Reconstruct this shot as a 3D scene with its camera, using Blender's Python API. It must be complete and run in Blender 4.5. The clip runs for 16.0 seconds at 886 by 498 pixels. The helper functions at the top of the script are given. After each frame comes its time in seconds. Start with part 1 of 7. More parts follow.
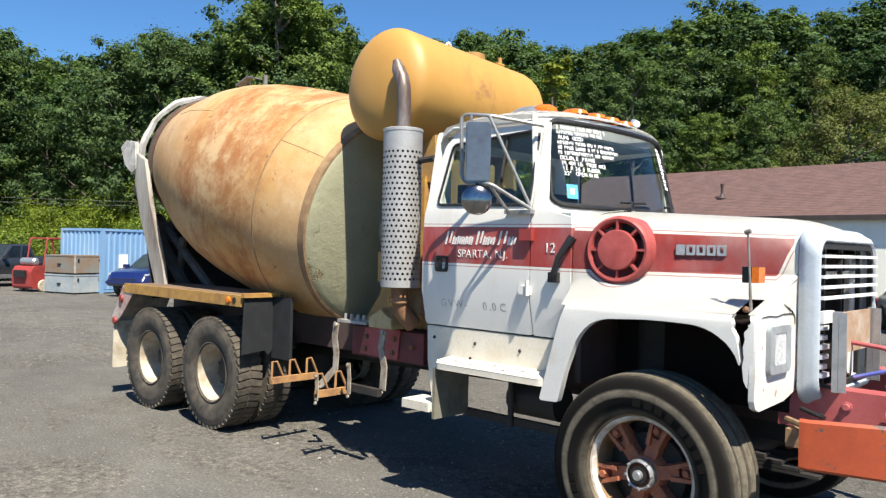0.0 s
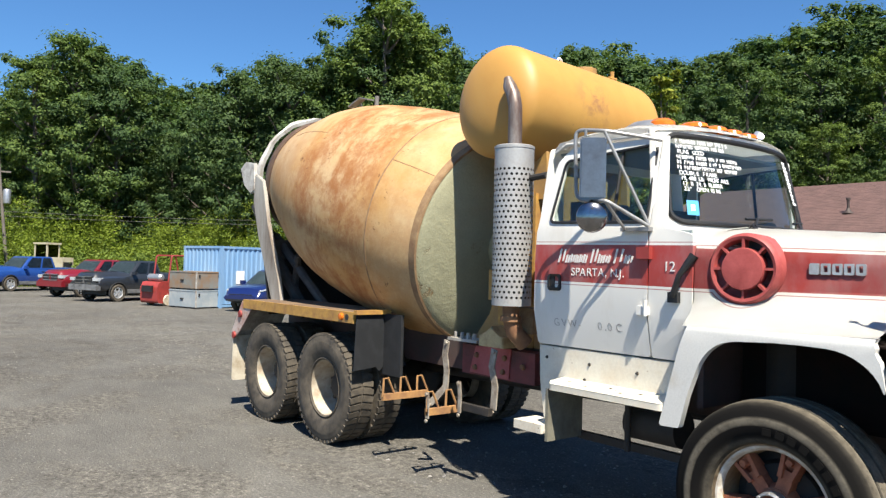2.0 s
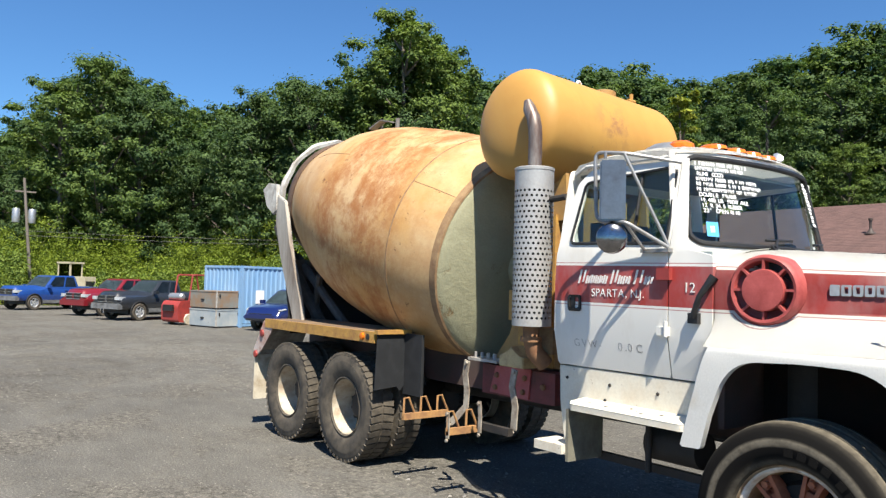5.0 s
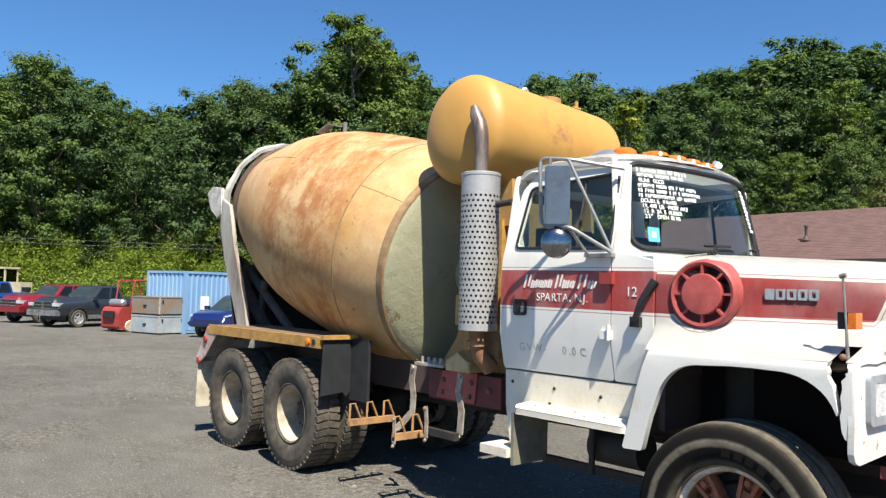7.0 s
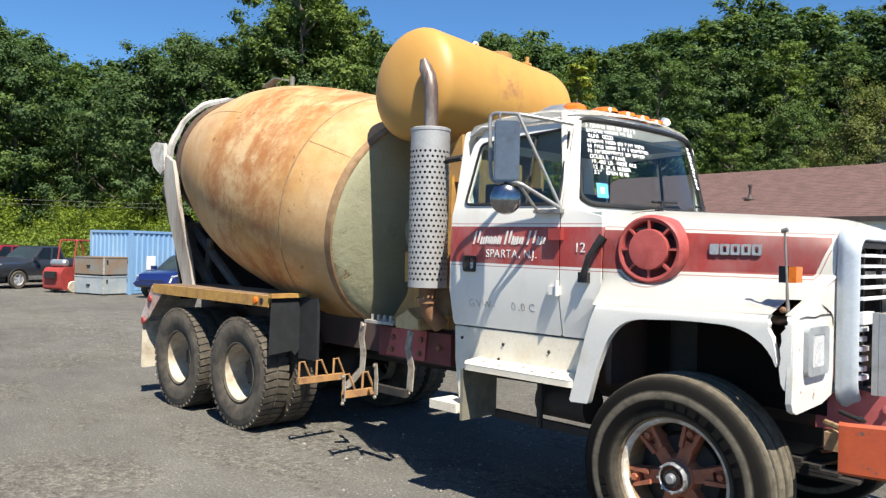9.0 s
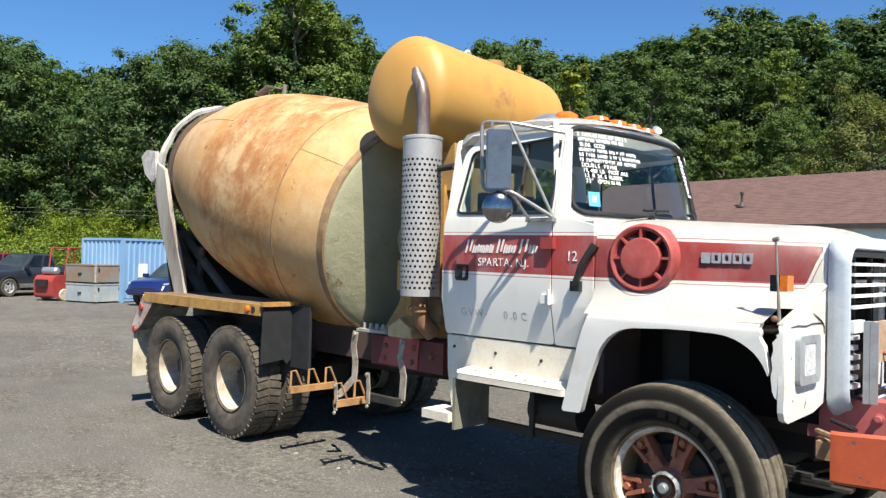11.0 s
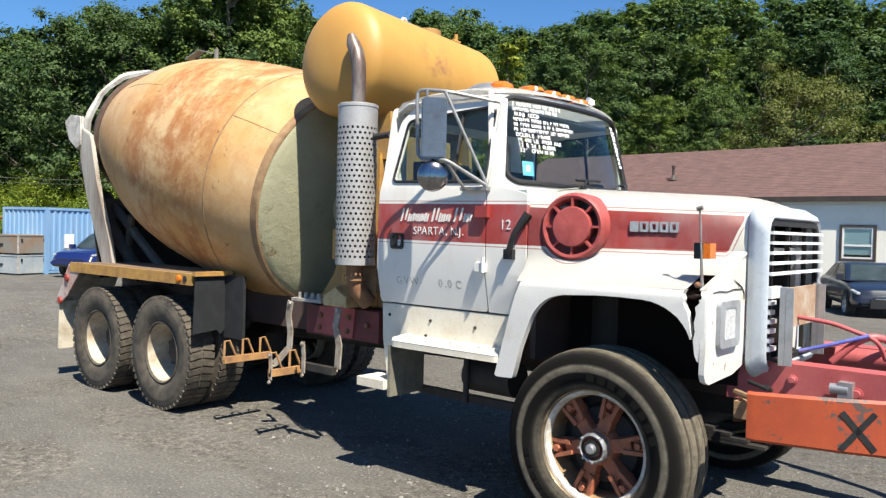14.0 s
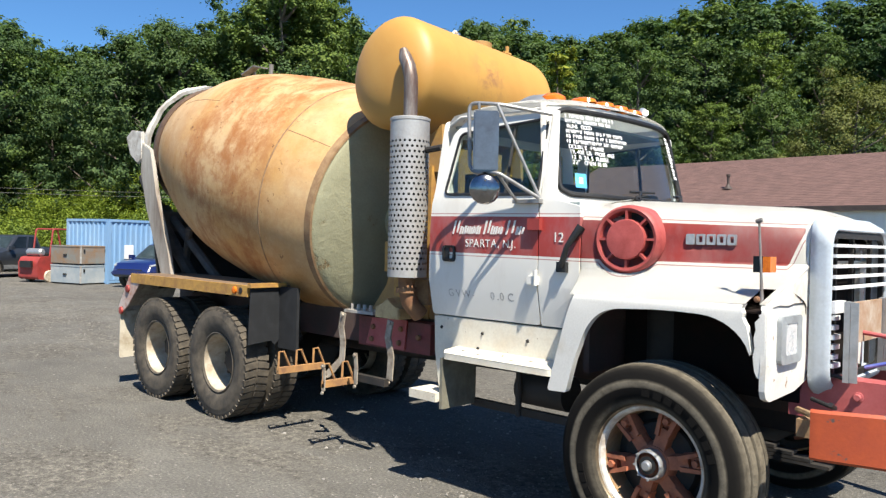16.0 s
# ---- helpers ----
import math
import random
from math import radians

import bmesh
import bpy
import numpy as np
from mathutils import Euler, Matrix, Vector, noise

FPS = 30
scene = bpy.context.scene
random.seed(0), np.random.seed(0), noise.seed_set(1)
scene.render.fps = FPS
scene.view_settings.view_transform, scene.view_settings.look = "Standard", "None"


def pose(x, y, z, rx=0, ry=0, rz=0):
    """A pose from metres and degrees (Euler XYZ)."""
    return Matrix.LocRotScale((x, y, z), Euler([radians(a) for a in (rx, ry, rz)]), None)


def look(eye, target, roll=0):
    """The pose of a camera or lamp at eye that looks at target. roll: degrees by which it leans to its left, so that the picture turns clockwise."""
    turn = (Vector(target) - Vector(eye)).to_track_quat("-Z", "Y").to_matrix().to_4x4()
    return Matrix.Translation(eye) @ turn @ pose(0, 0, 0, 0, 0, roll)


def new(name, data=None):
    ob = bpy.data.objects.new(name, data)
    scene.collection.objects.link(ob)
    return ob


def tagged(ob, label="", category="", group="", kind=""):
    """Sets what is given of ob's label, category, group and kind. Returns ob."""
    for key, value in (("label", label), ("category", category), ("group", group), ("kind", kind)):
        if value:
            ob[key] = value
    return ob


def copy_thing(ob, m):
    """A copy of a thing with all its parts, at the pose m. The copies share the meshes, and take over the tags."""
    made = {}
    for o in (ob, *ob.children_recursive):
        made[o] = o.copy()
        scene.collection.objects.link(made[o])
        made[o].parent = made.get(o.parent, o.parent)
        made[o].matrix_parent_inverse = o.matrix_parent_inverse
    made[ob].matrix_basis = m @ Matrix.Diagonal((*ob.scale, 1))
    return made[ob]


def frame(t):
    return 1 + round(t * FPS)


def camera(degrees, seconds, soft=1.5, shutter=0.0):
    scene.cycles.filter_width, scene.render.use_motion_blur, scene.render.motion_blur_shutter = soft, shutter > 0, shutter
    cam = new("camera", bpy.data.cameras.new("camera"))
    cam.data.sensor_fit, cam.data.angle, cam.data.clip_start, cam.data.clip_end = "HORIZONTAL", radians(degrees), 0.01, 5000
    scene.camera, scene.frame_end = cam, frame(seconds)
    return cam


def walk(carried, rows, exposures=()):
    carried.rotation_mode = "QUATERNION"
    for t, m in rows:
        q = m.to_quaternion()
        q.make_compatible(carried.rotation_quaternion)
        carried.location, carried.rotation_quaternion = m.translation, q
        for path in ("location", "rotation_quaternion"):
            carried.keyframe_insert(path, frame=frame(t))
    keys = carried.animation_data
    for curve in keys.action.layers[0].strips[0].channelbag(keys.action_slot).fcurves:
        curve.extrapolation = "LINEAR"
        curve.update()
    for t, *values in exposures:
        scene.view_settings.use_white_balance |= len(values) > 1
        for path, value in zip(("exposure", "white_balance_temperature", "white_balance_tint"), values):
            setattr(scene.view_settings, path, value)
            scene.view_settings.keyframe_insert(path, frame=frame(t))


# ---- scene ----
cam = camera(60.0, 16.0, soft=1.35)
PATH = [
    (0, (6.936, -5.121, 1.827), (5.552, -3.678, 1.829), 1.3),
    (0.5, (6.9, -5.114, 1.828), (5.438, -3.749, 1.832), 1.6),
    (1, (6.871, -5.109, 1.836), (5.371, -3.786, 1.849), 1.5),
    (1.5, (6.856, -5.115, 1.839), (5.318, -3.836, 1.868), 1.6),
    (2, (6.863, -5.129, 1.834), (5.296, -3.887, 1.874), 1.4),
    (2.5, (6.876, -5.144, 1.84), (5.296, -3.92, 1.896), 1.4),
    (3, (6.893, -5.168, 1.832), (5.301, -3.96, 1.905), 1.4),
    (3.5, (6.906, -5.192, 1.82), (5.318, -3.979, 1.899), 1.7),
    (4, (6.904, -5.206, 1.838), (5.297, -4.018, 1.918), 1.9),
    (6.5, (6.906, -5.162, 1.831), (5.363, -3.895, 1.945), 1.0),
    (7, (6.914, -5.17, 1.829), (5.402, -3.865, 1.938), 1.5),
    (7.5, (6.907, -5.167, 1.823), (5.419, -3.835, 1.927), 1.6),
    (8, (6.896, -5.147, 1.812), (5.43, -3.788, 1.88), 1.7),
    (8.5, (6.887, -5.122, 1.81), (5.444, -3.738, 1.827), 0.9),
    (9, (6.888, -5.116, 1.811), (5.46, -3.716, 1.817), 1.3),
    (11.5, (6.888, -5.103, 1.823), (5.479, -3.684, 1.858), 1.2),
    (12, (6.894, -5.109, 1.821), (5.499, -3.676, 1.867), 1.3),
    (12.5, (6.899, -5.112, 1.813), (5.527, -3.658, 1.864), 1.5),
    (13, (6.905, -5.113, 1.809), (5.548, -3.644, 1.835), 1.2),
    (13.5, (6.909, -5.11, 1.803), (5.593, -3.604, 1.79), 1.3),
    (14, (6.916, -5.101, 1.8), (5.619, -3.579, 1.755), 1.4),
    (14.5, (6.91, -5.108, 1.805), (5.594, -3.603, 1.751), 1.2),
    (15, (6.911, -5.109, 1.81), (5.568, -3.628, 1.763), 1.2),
    (15.5, (6.907, -5.112, 1.816), (5.539, -3.654, 1.782), 1.1),
    (16, (6.904, -5.117, 1.818), (5.512, -3.682, 1.796), 1.3),
]
walk(cam, [(t, look(eye, target, roll)) for t, eye, target, roll in PATH])

# ---- light ----
SUN = Vector((0.605, -0.275, 1.0)).normalized()
world = bpy.data.worlds.new("sky")
scene.world = world
world.use_nodes = True
wn = world.node_tree
sky = wn.nodes.new("ShaderNodeTexSky")
sky.sky_type = "NISHITA"
sky.sun_disc = False
sky.sun_elevation = math.asin(SUN.z)
sky.sun_rotation = math.atan2(SUN.x, SUN.y)
sky.air_density, sky.dust_density, sky.ozone_density = 1.0, 0.1, 1.6
blue = wn.nodes.new("ShaderNodeMix")
blue.data_type, blue.blend_type = "RGBA", "MULTIPLY"
blue.inputs[0].default_value, blue.inputs[7].default_value = 1.0, (0.545, 0.90, 1.25, 1)
wn.links.new(sky.outputs[0], blue.inputs[6])
wn.links.new(blue.outputs[2], wn.nodes["Background"].inputs[0])
wn.nodes["Background"].inputs[1].default_value = 0.088
sun = new("sun", bpy.data.lights.new("sun", "SUN"))
sun.data.energy, sun.data.angle, sun.data.color = 8.0, radians(0.53), (1.0, 0.93, 0.80)
sun.matrix_world = look(SUN * 60, (0, 0, 0))
scene.view_settings.exposure = 0.45


# ---- materials ----
def ramp_of(nt, fac, stops):
    r = nt.nodes.new("ShaderNodeValToRGB")
    els = r.color_ramp.elements
    while len(els) < len(stops):
        els.new(0.5)
    for e, (p, c) in zip(els, stops):
        e.position, e.color = p, (*c, 1) if len(c) == 3 else c
    nt.links.new(fac, r.inputs[0])
    return r.outputs[0]


def coords(nt, scale=(1, 1, 1), turn=(0, 0, 0)):
    tc, mp = nt.nodes.new("ShaderNodeTexCoord"), nt.nodes.new("ShaderNodeMapping")
    mp.inputs["Scale"].default_value = scale
    mp.inputs["Rotation"].default_value = turn
    nt.links.new(tc.outputs["Object"], mp.inputs[0])
    return mp.outputs[0]


def noise_of(nt, vec, scale, detail=5.0, rough=0.6, distort=0.0):
    n = nt.nodes.new("ShaderNodeTexNoise")
    n.inputs["Scale"].default_value, n.inputs["Detail"].default_value = scale, detail
    n.inputs["Roughness"].default_value, n.inputs["Distortion"].default_value = rough, distort
    nt.links.new(vec, n.inputs["Vector"])
    return n.outputs["Fac"]


def mixed(nt, fac, a, b, mode="MIX"):
    m = nt.nodes.new("ShaderNodeMix")
    m.data_type, m.blend_type = "RGBA", mode
    for i, v in ((0, fac), (6, a), (7, b)):
        if isinstance(v, (int, float)):
            m.inputs[i].default_value = v
        elif isinstance(v, tuple):
            m.inputs[i].default_value = (*v, 1) if len(v) == 3 else v
        else:
            nt.links.new(v, m.inputs[i])
    return m.outputs[2]


def sums(nt, op, a, b=0.0, c=None, clamp=False):
    m = nt.nodes.new("ShaderNodeMath")
    m.operation, m.use_clamp = op, clamp
    for i, v in enumerate((a, b, c)):
        if v is None:
            continue
        if isinstance(v, (int, float)):
            m.inputs[i].default_value = v
        else:
            nt.links.new(v, m.inputs[i])
    return m.outputs[0]


def blank(name):
    m = bpy.data.materials.new(name)
    m.use_nodes = True
    return m, m.node_tree, m.node_tree.nodes["Principled BSDF"]


def bump(nt, bsdf, height, strength, dist=0.01):
    b = nt.nodes.new("ShaderNodeBump")
    b.inputs["Strength"].default_value, b.inputs["Distance"].default_value = strength, dist
    nt.links.new(height, b.inputs["Height"])
    nt.links.new(b.outputs[0], bsdf.inputs["Normal"])


def worn(name, base, stain, amount=0.35, scale=6.0, rough=0.5, metal=0.0, fine=60.0, relief=0.15, streak=1.0, spots=None, chip=0.66):
    """A surface with broad stains, fine grain and, if given, chipped spots of another colour."""
    m, nt, b = blank(name)
    v = coords(nt, (1, 1, 1.0 / streak))
    big = noise_of(nt, v, scale, 6, 0.65, 0.3)
    small = noise_of(nt, coords(nt), fine, 3)
    col = mixed(nt, ramp_of(nt, big, [(0.62 - amount * 0.55, (0, 0, 0)), (0.78 - amount * 0.2, (1, 1, 1))]), base, stain)
    col = mixed(nt, 0.35, col, ramp_of(nt, small, [(0.25, (0.62, 0.62, 0.62)), (0.75, (1, 1, 1))]), "MULTIPLY")
    if spots:
        chips = ramp_of(nt, noise_of(nt, coords(nt), scale * 3.1, 4, 0.7), [(chip, (0, 0, 0)), (chip + 0.03, (1, 1, 1))])
        col = mixed(nt, chips, col, spots)
    nt.links.new(col, b.inputs["Base Color"])
    nt.links.new(ramp_of(nt, big, [(0.2, (rough * 0.8,) * 3), (0.8, (min(1, rough * 1.25),) * 3)]), b.inputs["Roughness"])
    b.inputs["Metallic"].default_value = metal
    bump(nt, b, small, relief, 0.004)
    return m


def plain_glass(name, tint=(0.85, 0.93, 0.92), rough=0.02):
    m, nt, b = blank(name)
    tr, gl, mx = nt.nodes.new("ShaderNodeBsdfTransparent"), nt.nodes.new("ShaderNodeBsdfGlossy"), nt.nodes.new("ShaderNodeMixShader")
    fr = nt.nodes.new("ShaderNodeLayerWeight")
    fr.inputs[0].default_value = 0.5
    tr.inputs[0].default_value = (*tint, 1)
    gl.inputs["Roughness"].default_value = rough
    nt.links.new(sums(nt, "MULTIPLY_ADD", sums(nt, "POWER", fr.outputs["Facing"], 5.0), 0.94, 0.05), mx.inputs[0])
    nt.links.new(tr.outputs[0], mx.inputs[1])
    nt.links.new(gl.outputs[0], mx.inputs[2])
    nt.links.new(mx.outputs[0], nt.nodes["Material Output"].inputs[0])
    return m


def banded(name, white, red, lo, hi, front, ring=None):
    """White truck paint with a red band and pin lines between the heights lo and hi, (at x = 2.8, slope per metre), ending at x = front."""
    m, nt, b = blank(name)
    tc, sp = nt.nodes.new("ShaderNodeTexCoord"), nt.nodes.new("ShaderNodeSeparateXYZ")
    nt.links.new(tc.outputs["Object"], sp.inputs[0])
    x, z = sp.outputs[0], sp.outputs[2]
    along = sums(nt, "SUBTRACT", x, 2.8)
    zlo = sums(nt, "SUBTRACT", z, sums(nt, "MULTIPLY_ADD", along, lo[1], lo[0]))
    zhi = sums(nt, "SUBTRACT", sums(nt, "MULTIPLY_ADD", along, hi[1], hi[0]), z)
    ends = sums(nt, "SUBTRACT", front, sums(nt, "MULTIPLY_ADD", z, -0.35, sums(nt, "ADD", x, 0.6315)))
    edge = sums(nt, "MINIMUM", sums(nt, "MINIMUM", zlo, zhi), ends)
    if ring:
        rx, rz = sums(nt, "SUBTRACT", x, ring[0]), sums(nt, "SUBTRACT", z, ring[1])
        away = sums(nt, "SQRT", sums(nt, "ADD", sums(nt, "MULTIPLY", rx, rx), sums(nt, "MULTIPLY", rz, rz)))
        edge = sums(nt, "MAXIMUM", edge, sums(nt, "MINIMUM", sums(nt, "SUBTRACT", ring[2], away), sums(nt, "SUBTRACT", ring[1], z)))
    band = sums(nt, "GREATER_THAN", edge, 0.0)
    pin = sums(nt, "MULTIPLY", sums(nt, "GREATER_THAN", edge, -0.022), sums(nt, "LESS_THAN", edge, -0.016))
    paint = sums(nt, "ADD", band, sums(nt, "MULTIPLY", pin, 0.75), clamp=True)
    v = coords(nt)
    big, small = noise_of(nt, coords(nt, (1, 1, 0.5)), 3.0, 6, 0.65), noise_of(nt, v, 90, 3)
    redc = mixed(nt, ramp_of(nt, big, [(0.42, (0, 0, 0)), (0.72, (1, 1, 1))]), red, tuple(c * 0.5 + 0.16 for c in red))
    dirt = ramp_of(nt, noise_of(nt, coords(nt, (1, 1, 0.35)), 2.2, 8, 0.7), [(0.52, (0, 0, 0)), (0.8, (0.5, 0.5, 0.5))])
    whitec = mixed(nt, dirt, white, (0.46, 0.40, 0.31))
    chips = ramp_of(nt, noise_of(nt, v, 14, 5, 0.75), [(0.735, (0, 0, 0)), (0.75, (1, 1, 1))])
    col = mixed(nt, paint, whitec, redc)
    col = mixed(nt, chips, col, (0.22, 0.13, 0.08))
    nt.links.new(col, b.inputs["Base Color"])
    nt.links.new(ramp_of(nt, big, [(0.3, (0.28,) * 3), (0.75, (0.5,) * 3)]), b.inputs["Roughness"])
    bump(nt, b, small, 0.05, 0.002)
    return m


def drum_skin(name):
    """Faded yellow mixer paint with rings of rust bloom, drips and scratches."""
    m, nt, b = blank(name)
    v = coords(nt)
    hoop = coords(nt, (1, 1, 1.5))
    big = noise_of(nt, v, 1.15, 8, 0.62, 0.6)
    mid = sums(nt, "ADD", sums(nt, "MULTIPLY", noise_of(nt, hoop, 1.55, 12, 0.72, 0.2), 0.58), sums(nt, "MULTIPLY", noise_of(nt, v, 6.0, 10, 0.75, 0.2), 0.42))
    fine = noise_of(nt, v, 38, 5, 0.7)
    fade = mixed(nt, ramp_of(nt, big, [(0.34, (0, 0, 0)), (0.60, (1, 1, 1))]), (0.495, 0.275, 0.088), (0.55, 0.385, 0.205))
    tc, sp = nt.nodes.new("ShaderNodeTexCoord"), nt.nodes.new("ShaderNodeSeparateXYZ")
    nt.links.new(tc.outputs["Object"], sp.inputs[0])
    # a broad rusty zone runs round the middle of the rear cone
    zone = ramp_of(nt, sums(nt, "ABSOLUTE", sums(nt, "ADD", sp.outputs[2], 0.12)), [(0.55, (1, 1, 1)), (1.25, (0.34, 0.34, 0.34))])
    bloom = ramp_of(nt, mid, [(0.435, (0, 0, 0)), (0.475, (0.24,) * 3), (0.508, (0.55,) * 3), (0.575, (0.92,) * 3)])
    rust = mixed(nt, 1.0, bloom, zone, "MULTIPLY")
    col = mixed(nt, rust, fade, (0.325, 0.122, 0.030))
    spots = ramp_of(nt, noise_of(nt, v, 9.0, 6, 0.72, 0.3), [(0.635, (0, 0, 0)), (0.675, (1, 1, 1))])
    col = mixed(nt, spots, col, (0.17, 0.075, 0.028))
    col = mixed(nt, 0.4, col, ramp_of(nt, fine, [(0.25, (0.7, 0.66, 0.6)), (0.7, (1, 1, 1))]), "MULTIPLY")
    nt.links.new(col, b.inputs["Base Color"])
    nt.links.new(ramp_of(nt, mid, [(0.3, (0.45,) * 3), (0.7, (0.75,) * 3)]), b.inputs["Roughness"])
    bump(nt, b, fine, 0.25, 0.006)
    return m


def crust_skin(name, base, under):
    """Hardened cement film, lumpy, flaked off in places down to rusty paint."""
    m, nt, b = blank(name)
    v = coords(nt)
    lumps, flakes, fine = noise_of(nt, v, 5.0, 7, 0.62, 0.2), noise_of(nt, v, 1.7, 9, 0.7, 0.4), noise_of(nt, v, 55, 4)
    bare = ramp_of(nt, flakes, [(0.60, (0, 0, 0)), (0.64, (1, 1, 1))])
    col = mixed(nt, ramp_of(nt, lumps, [(0.35, (0, 0, 0)), (0.7, (0.6, 0.6, 0.6))]), base, tuple(c * 1.25 for c in base))
    col = mixed(nt, bare, col, under)
    col = mixed(nt, 0.4, col, ramp_of(nt, fine, [(0.25, (0.68, 0.68, 0.66)), (0.75, (1.05, 1.05, 1.05))]), "MULTIPLY")
    nt.links.new(col, b.inputs["Base Color"])
    b.inputs["Roughness"].default_value = 0.85
    rise = sums(nt, "ADD", sums(nt, "MULTIPLY", lumps, 0.8), sums(nt, "MULTIPLY", fine, 0.2))
    rise = sums(nt, "SUBTRACT", rise, sums(nt, "MULTIPLY", bare, 0.4))
    bump(nt, b, rise, 0.40, 0.035)
    return m


def tank_skin(name, at):
    """Yellow tank paint, slightly chalky, with a rusty scuff round one place."""
    m, nt, b = blank(name)
    v = coords(nt)
    big, fine = noise_of(nt, v, 1.6, 7, 0.6, 0.5), noise_of(nt, v, 60, 3)
    col = mixed(nt, ramp_of(nt, big, [(0.38, (0, 0, 0)), (0.7, (1, 1, 1))]), (0.475, 0.262, 0.062), (0.43, 0.22, 0.050))
    vm = nt.nodes.new("ShaderNodeVectorMath")
    vm.operation = "DISTANCE"
    nt.links.new(v, vm.inputs[0])
    vm.inputs[1].default_value = at
    near = ramp_of(nt, vm.outputs["Value"], [(0.05, (1, 1, 1)), (0.30, (0, 0, 0))])
    blotch = ramp_of(nt, noise_of(nt, v, 7.0, 7, 0.7, 0.4), [(0.47, (0, 0, 0)), (0.60, (1, 1, 1))])
    col = mixed(nt, mixed(nt, 1.0, near, blotch, "MULTIPLY"), col, (0.30, 0.15, 0.055))
    specks = ramp_of(nt, noise_of(nt, v, 11, 5, 0.7), [(0.70, (0, 0, 0)), (0.73, (1, 1, 1))])
    col = mixed(nt, sums(nt, "MULTIPLY", specks, 0.6), col, (0.28, 0.16, 0.07))
    nt.links.new(col, b.inputs["Base Color"])
    nt.links.new(ramp_of(nt, big, [(0.3, (0.42,) * 3), (0.7, (0.6,) * 3)]), b.inputs["Roughness"])
    bump(nt, b, fine, 0.06, 0.003)
    return m


def leaf_skin(name, dark, light):
    m, nt, b = blank(name)
    geo = nt.nodes.new("ShaderNodeNewGeometry")
    info = nt.nodes.new("ShaderNodeObjectInfo")
    col = ramp_of(nt, geo.outputs["Random Per Island"], [(0.0, dark), (0.6, tuple((a + c) / 2 for a, c in zip(dark, light))), (1.0, light)])
    tone = ramp_of(nt, info.outputs["Random"], [(0.0, (0.70, 0.82, 0.86)), (0.5, (0.95, 0.96, 0.95)), (1.0, (1.20, 1.16, 0.85))])
    col = mixed(nt, 1.0, col, tone, "MULTIPLY")
    nt.links.new(col, b.inputs["Base Color"])
    b.inputs["Roughness"].default_value = 0.65
    b.inputs["Specular IOR Level"].default_value = 0.2
    tl, mx = nt.nodes.new("ShaderNodeBsdfTranslucent"), nt.nodes.new("ShaderNodeMixShader")
    nt.links.new(mixed(nt, 1.0, col, (1.0, 1.08, 0.55), "MULTIPLY"), tl.inputs[0])
    mx.inputs[0].default_value = 0.33
    nt.links.new(b.outputs[0], mx.inputs[1])
    nt.links.new(tl.outputs[0], mx.inputs[2])
    nt.links.new(mx.outputs[0], nt.nodes["Material Output"].inputs[0])
    return m


def asphalt_skin(name):
    m, nt, b = blank(name)
    v = coords(nt)
    big = noise_of(nt, v, 0.16, 7, 0.6, 0.4)
    mid = noise_of(nt, coords(nt, (1, 1.8, 1)), 1.1, 7, 0.7)
    grit = noise_of(nt, v, 42, 4, 0.75)
    vor = nt.nodes.new("ShaderNodeTexVoronoi")
    vor.inputs["Scale"].default_value = 55
    nt.links.new(v, vor.inputs["Vector"])
    broken = ramp_of(nt, noise_of(nt, coords(nt, (1, 1.6, 1)), 0.42, 9, 0.68, 0.5), [(0.45, (0, 0, 0)), (0.54, (1, 1, 1))])
    col = ramp_of(nt, big, [(0.3, (0.098, 0.095, 0.089)), (0.7, (0.152, 0.148, 0.138))])
    col = mixed(nt, 0.5, col, ramp_of(nt, mid, [(0.3, (0.60, 0.585, 0.565)), (0.7, (1.30, 1.27, 1.21))]), "MULTIPLY")
    speck = ramp_of(nt, grit, [(0.3, (0.5, 0.5, 0.5)), (0.52, (1, 1, 1)), (0.72, (1.7, 1.66, 1.58))])
    col = mixed(nt, 0.8, col, speck, "MULTIPLY")
    rubble = ramp_of(nt, noise_of(nt, v, 13.0, 7, 0.8), [(0.34, (0.30, 0.29, 0.28)), (0.50, (0.92, 0.90, 0.87)), (0.66, (1.75, 1.68, 1.58))])
    col = mixed(nt, sums(nt, "MULTIPLY", broken, 0.85), col, mixed(nt, 1.0, col, rubble, "MULTIPLY"))
    stone = sums(nt, "GREATER_THAN", noise_of(nt, v, 21, 2), 0.675)
    col = mixed(nt, sums(nt, "MULTIPLY", stone, 0.5), col, (0.34, 0.32, 0.29))
    oil = ramp_of(nt, noise_of(nt, v, 0.62, 3, 0.5), [(0.66, (0, 0, 0)), (0.72, (0.45, 0.45, 0.45))])
    col = mixed(nt, oil, col, (0.055, 0.05, 0.045))
    nt.links.new(col, b.inputs["Base Color"])
    b.inputs["Roughness"].default_value = 0.95
    b.inputs["Specular IOR Level"].default_value = 0.10
    bump(nt, b, mixed(nt, 0.5, vor.outputs[0], grit), 0.9, 0.02)
    return m


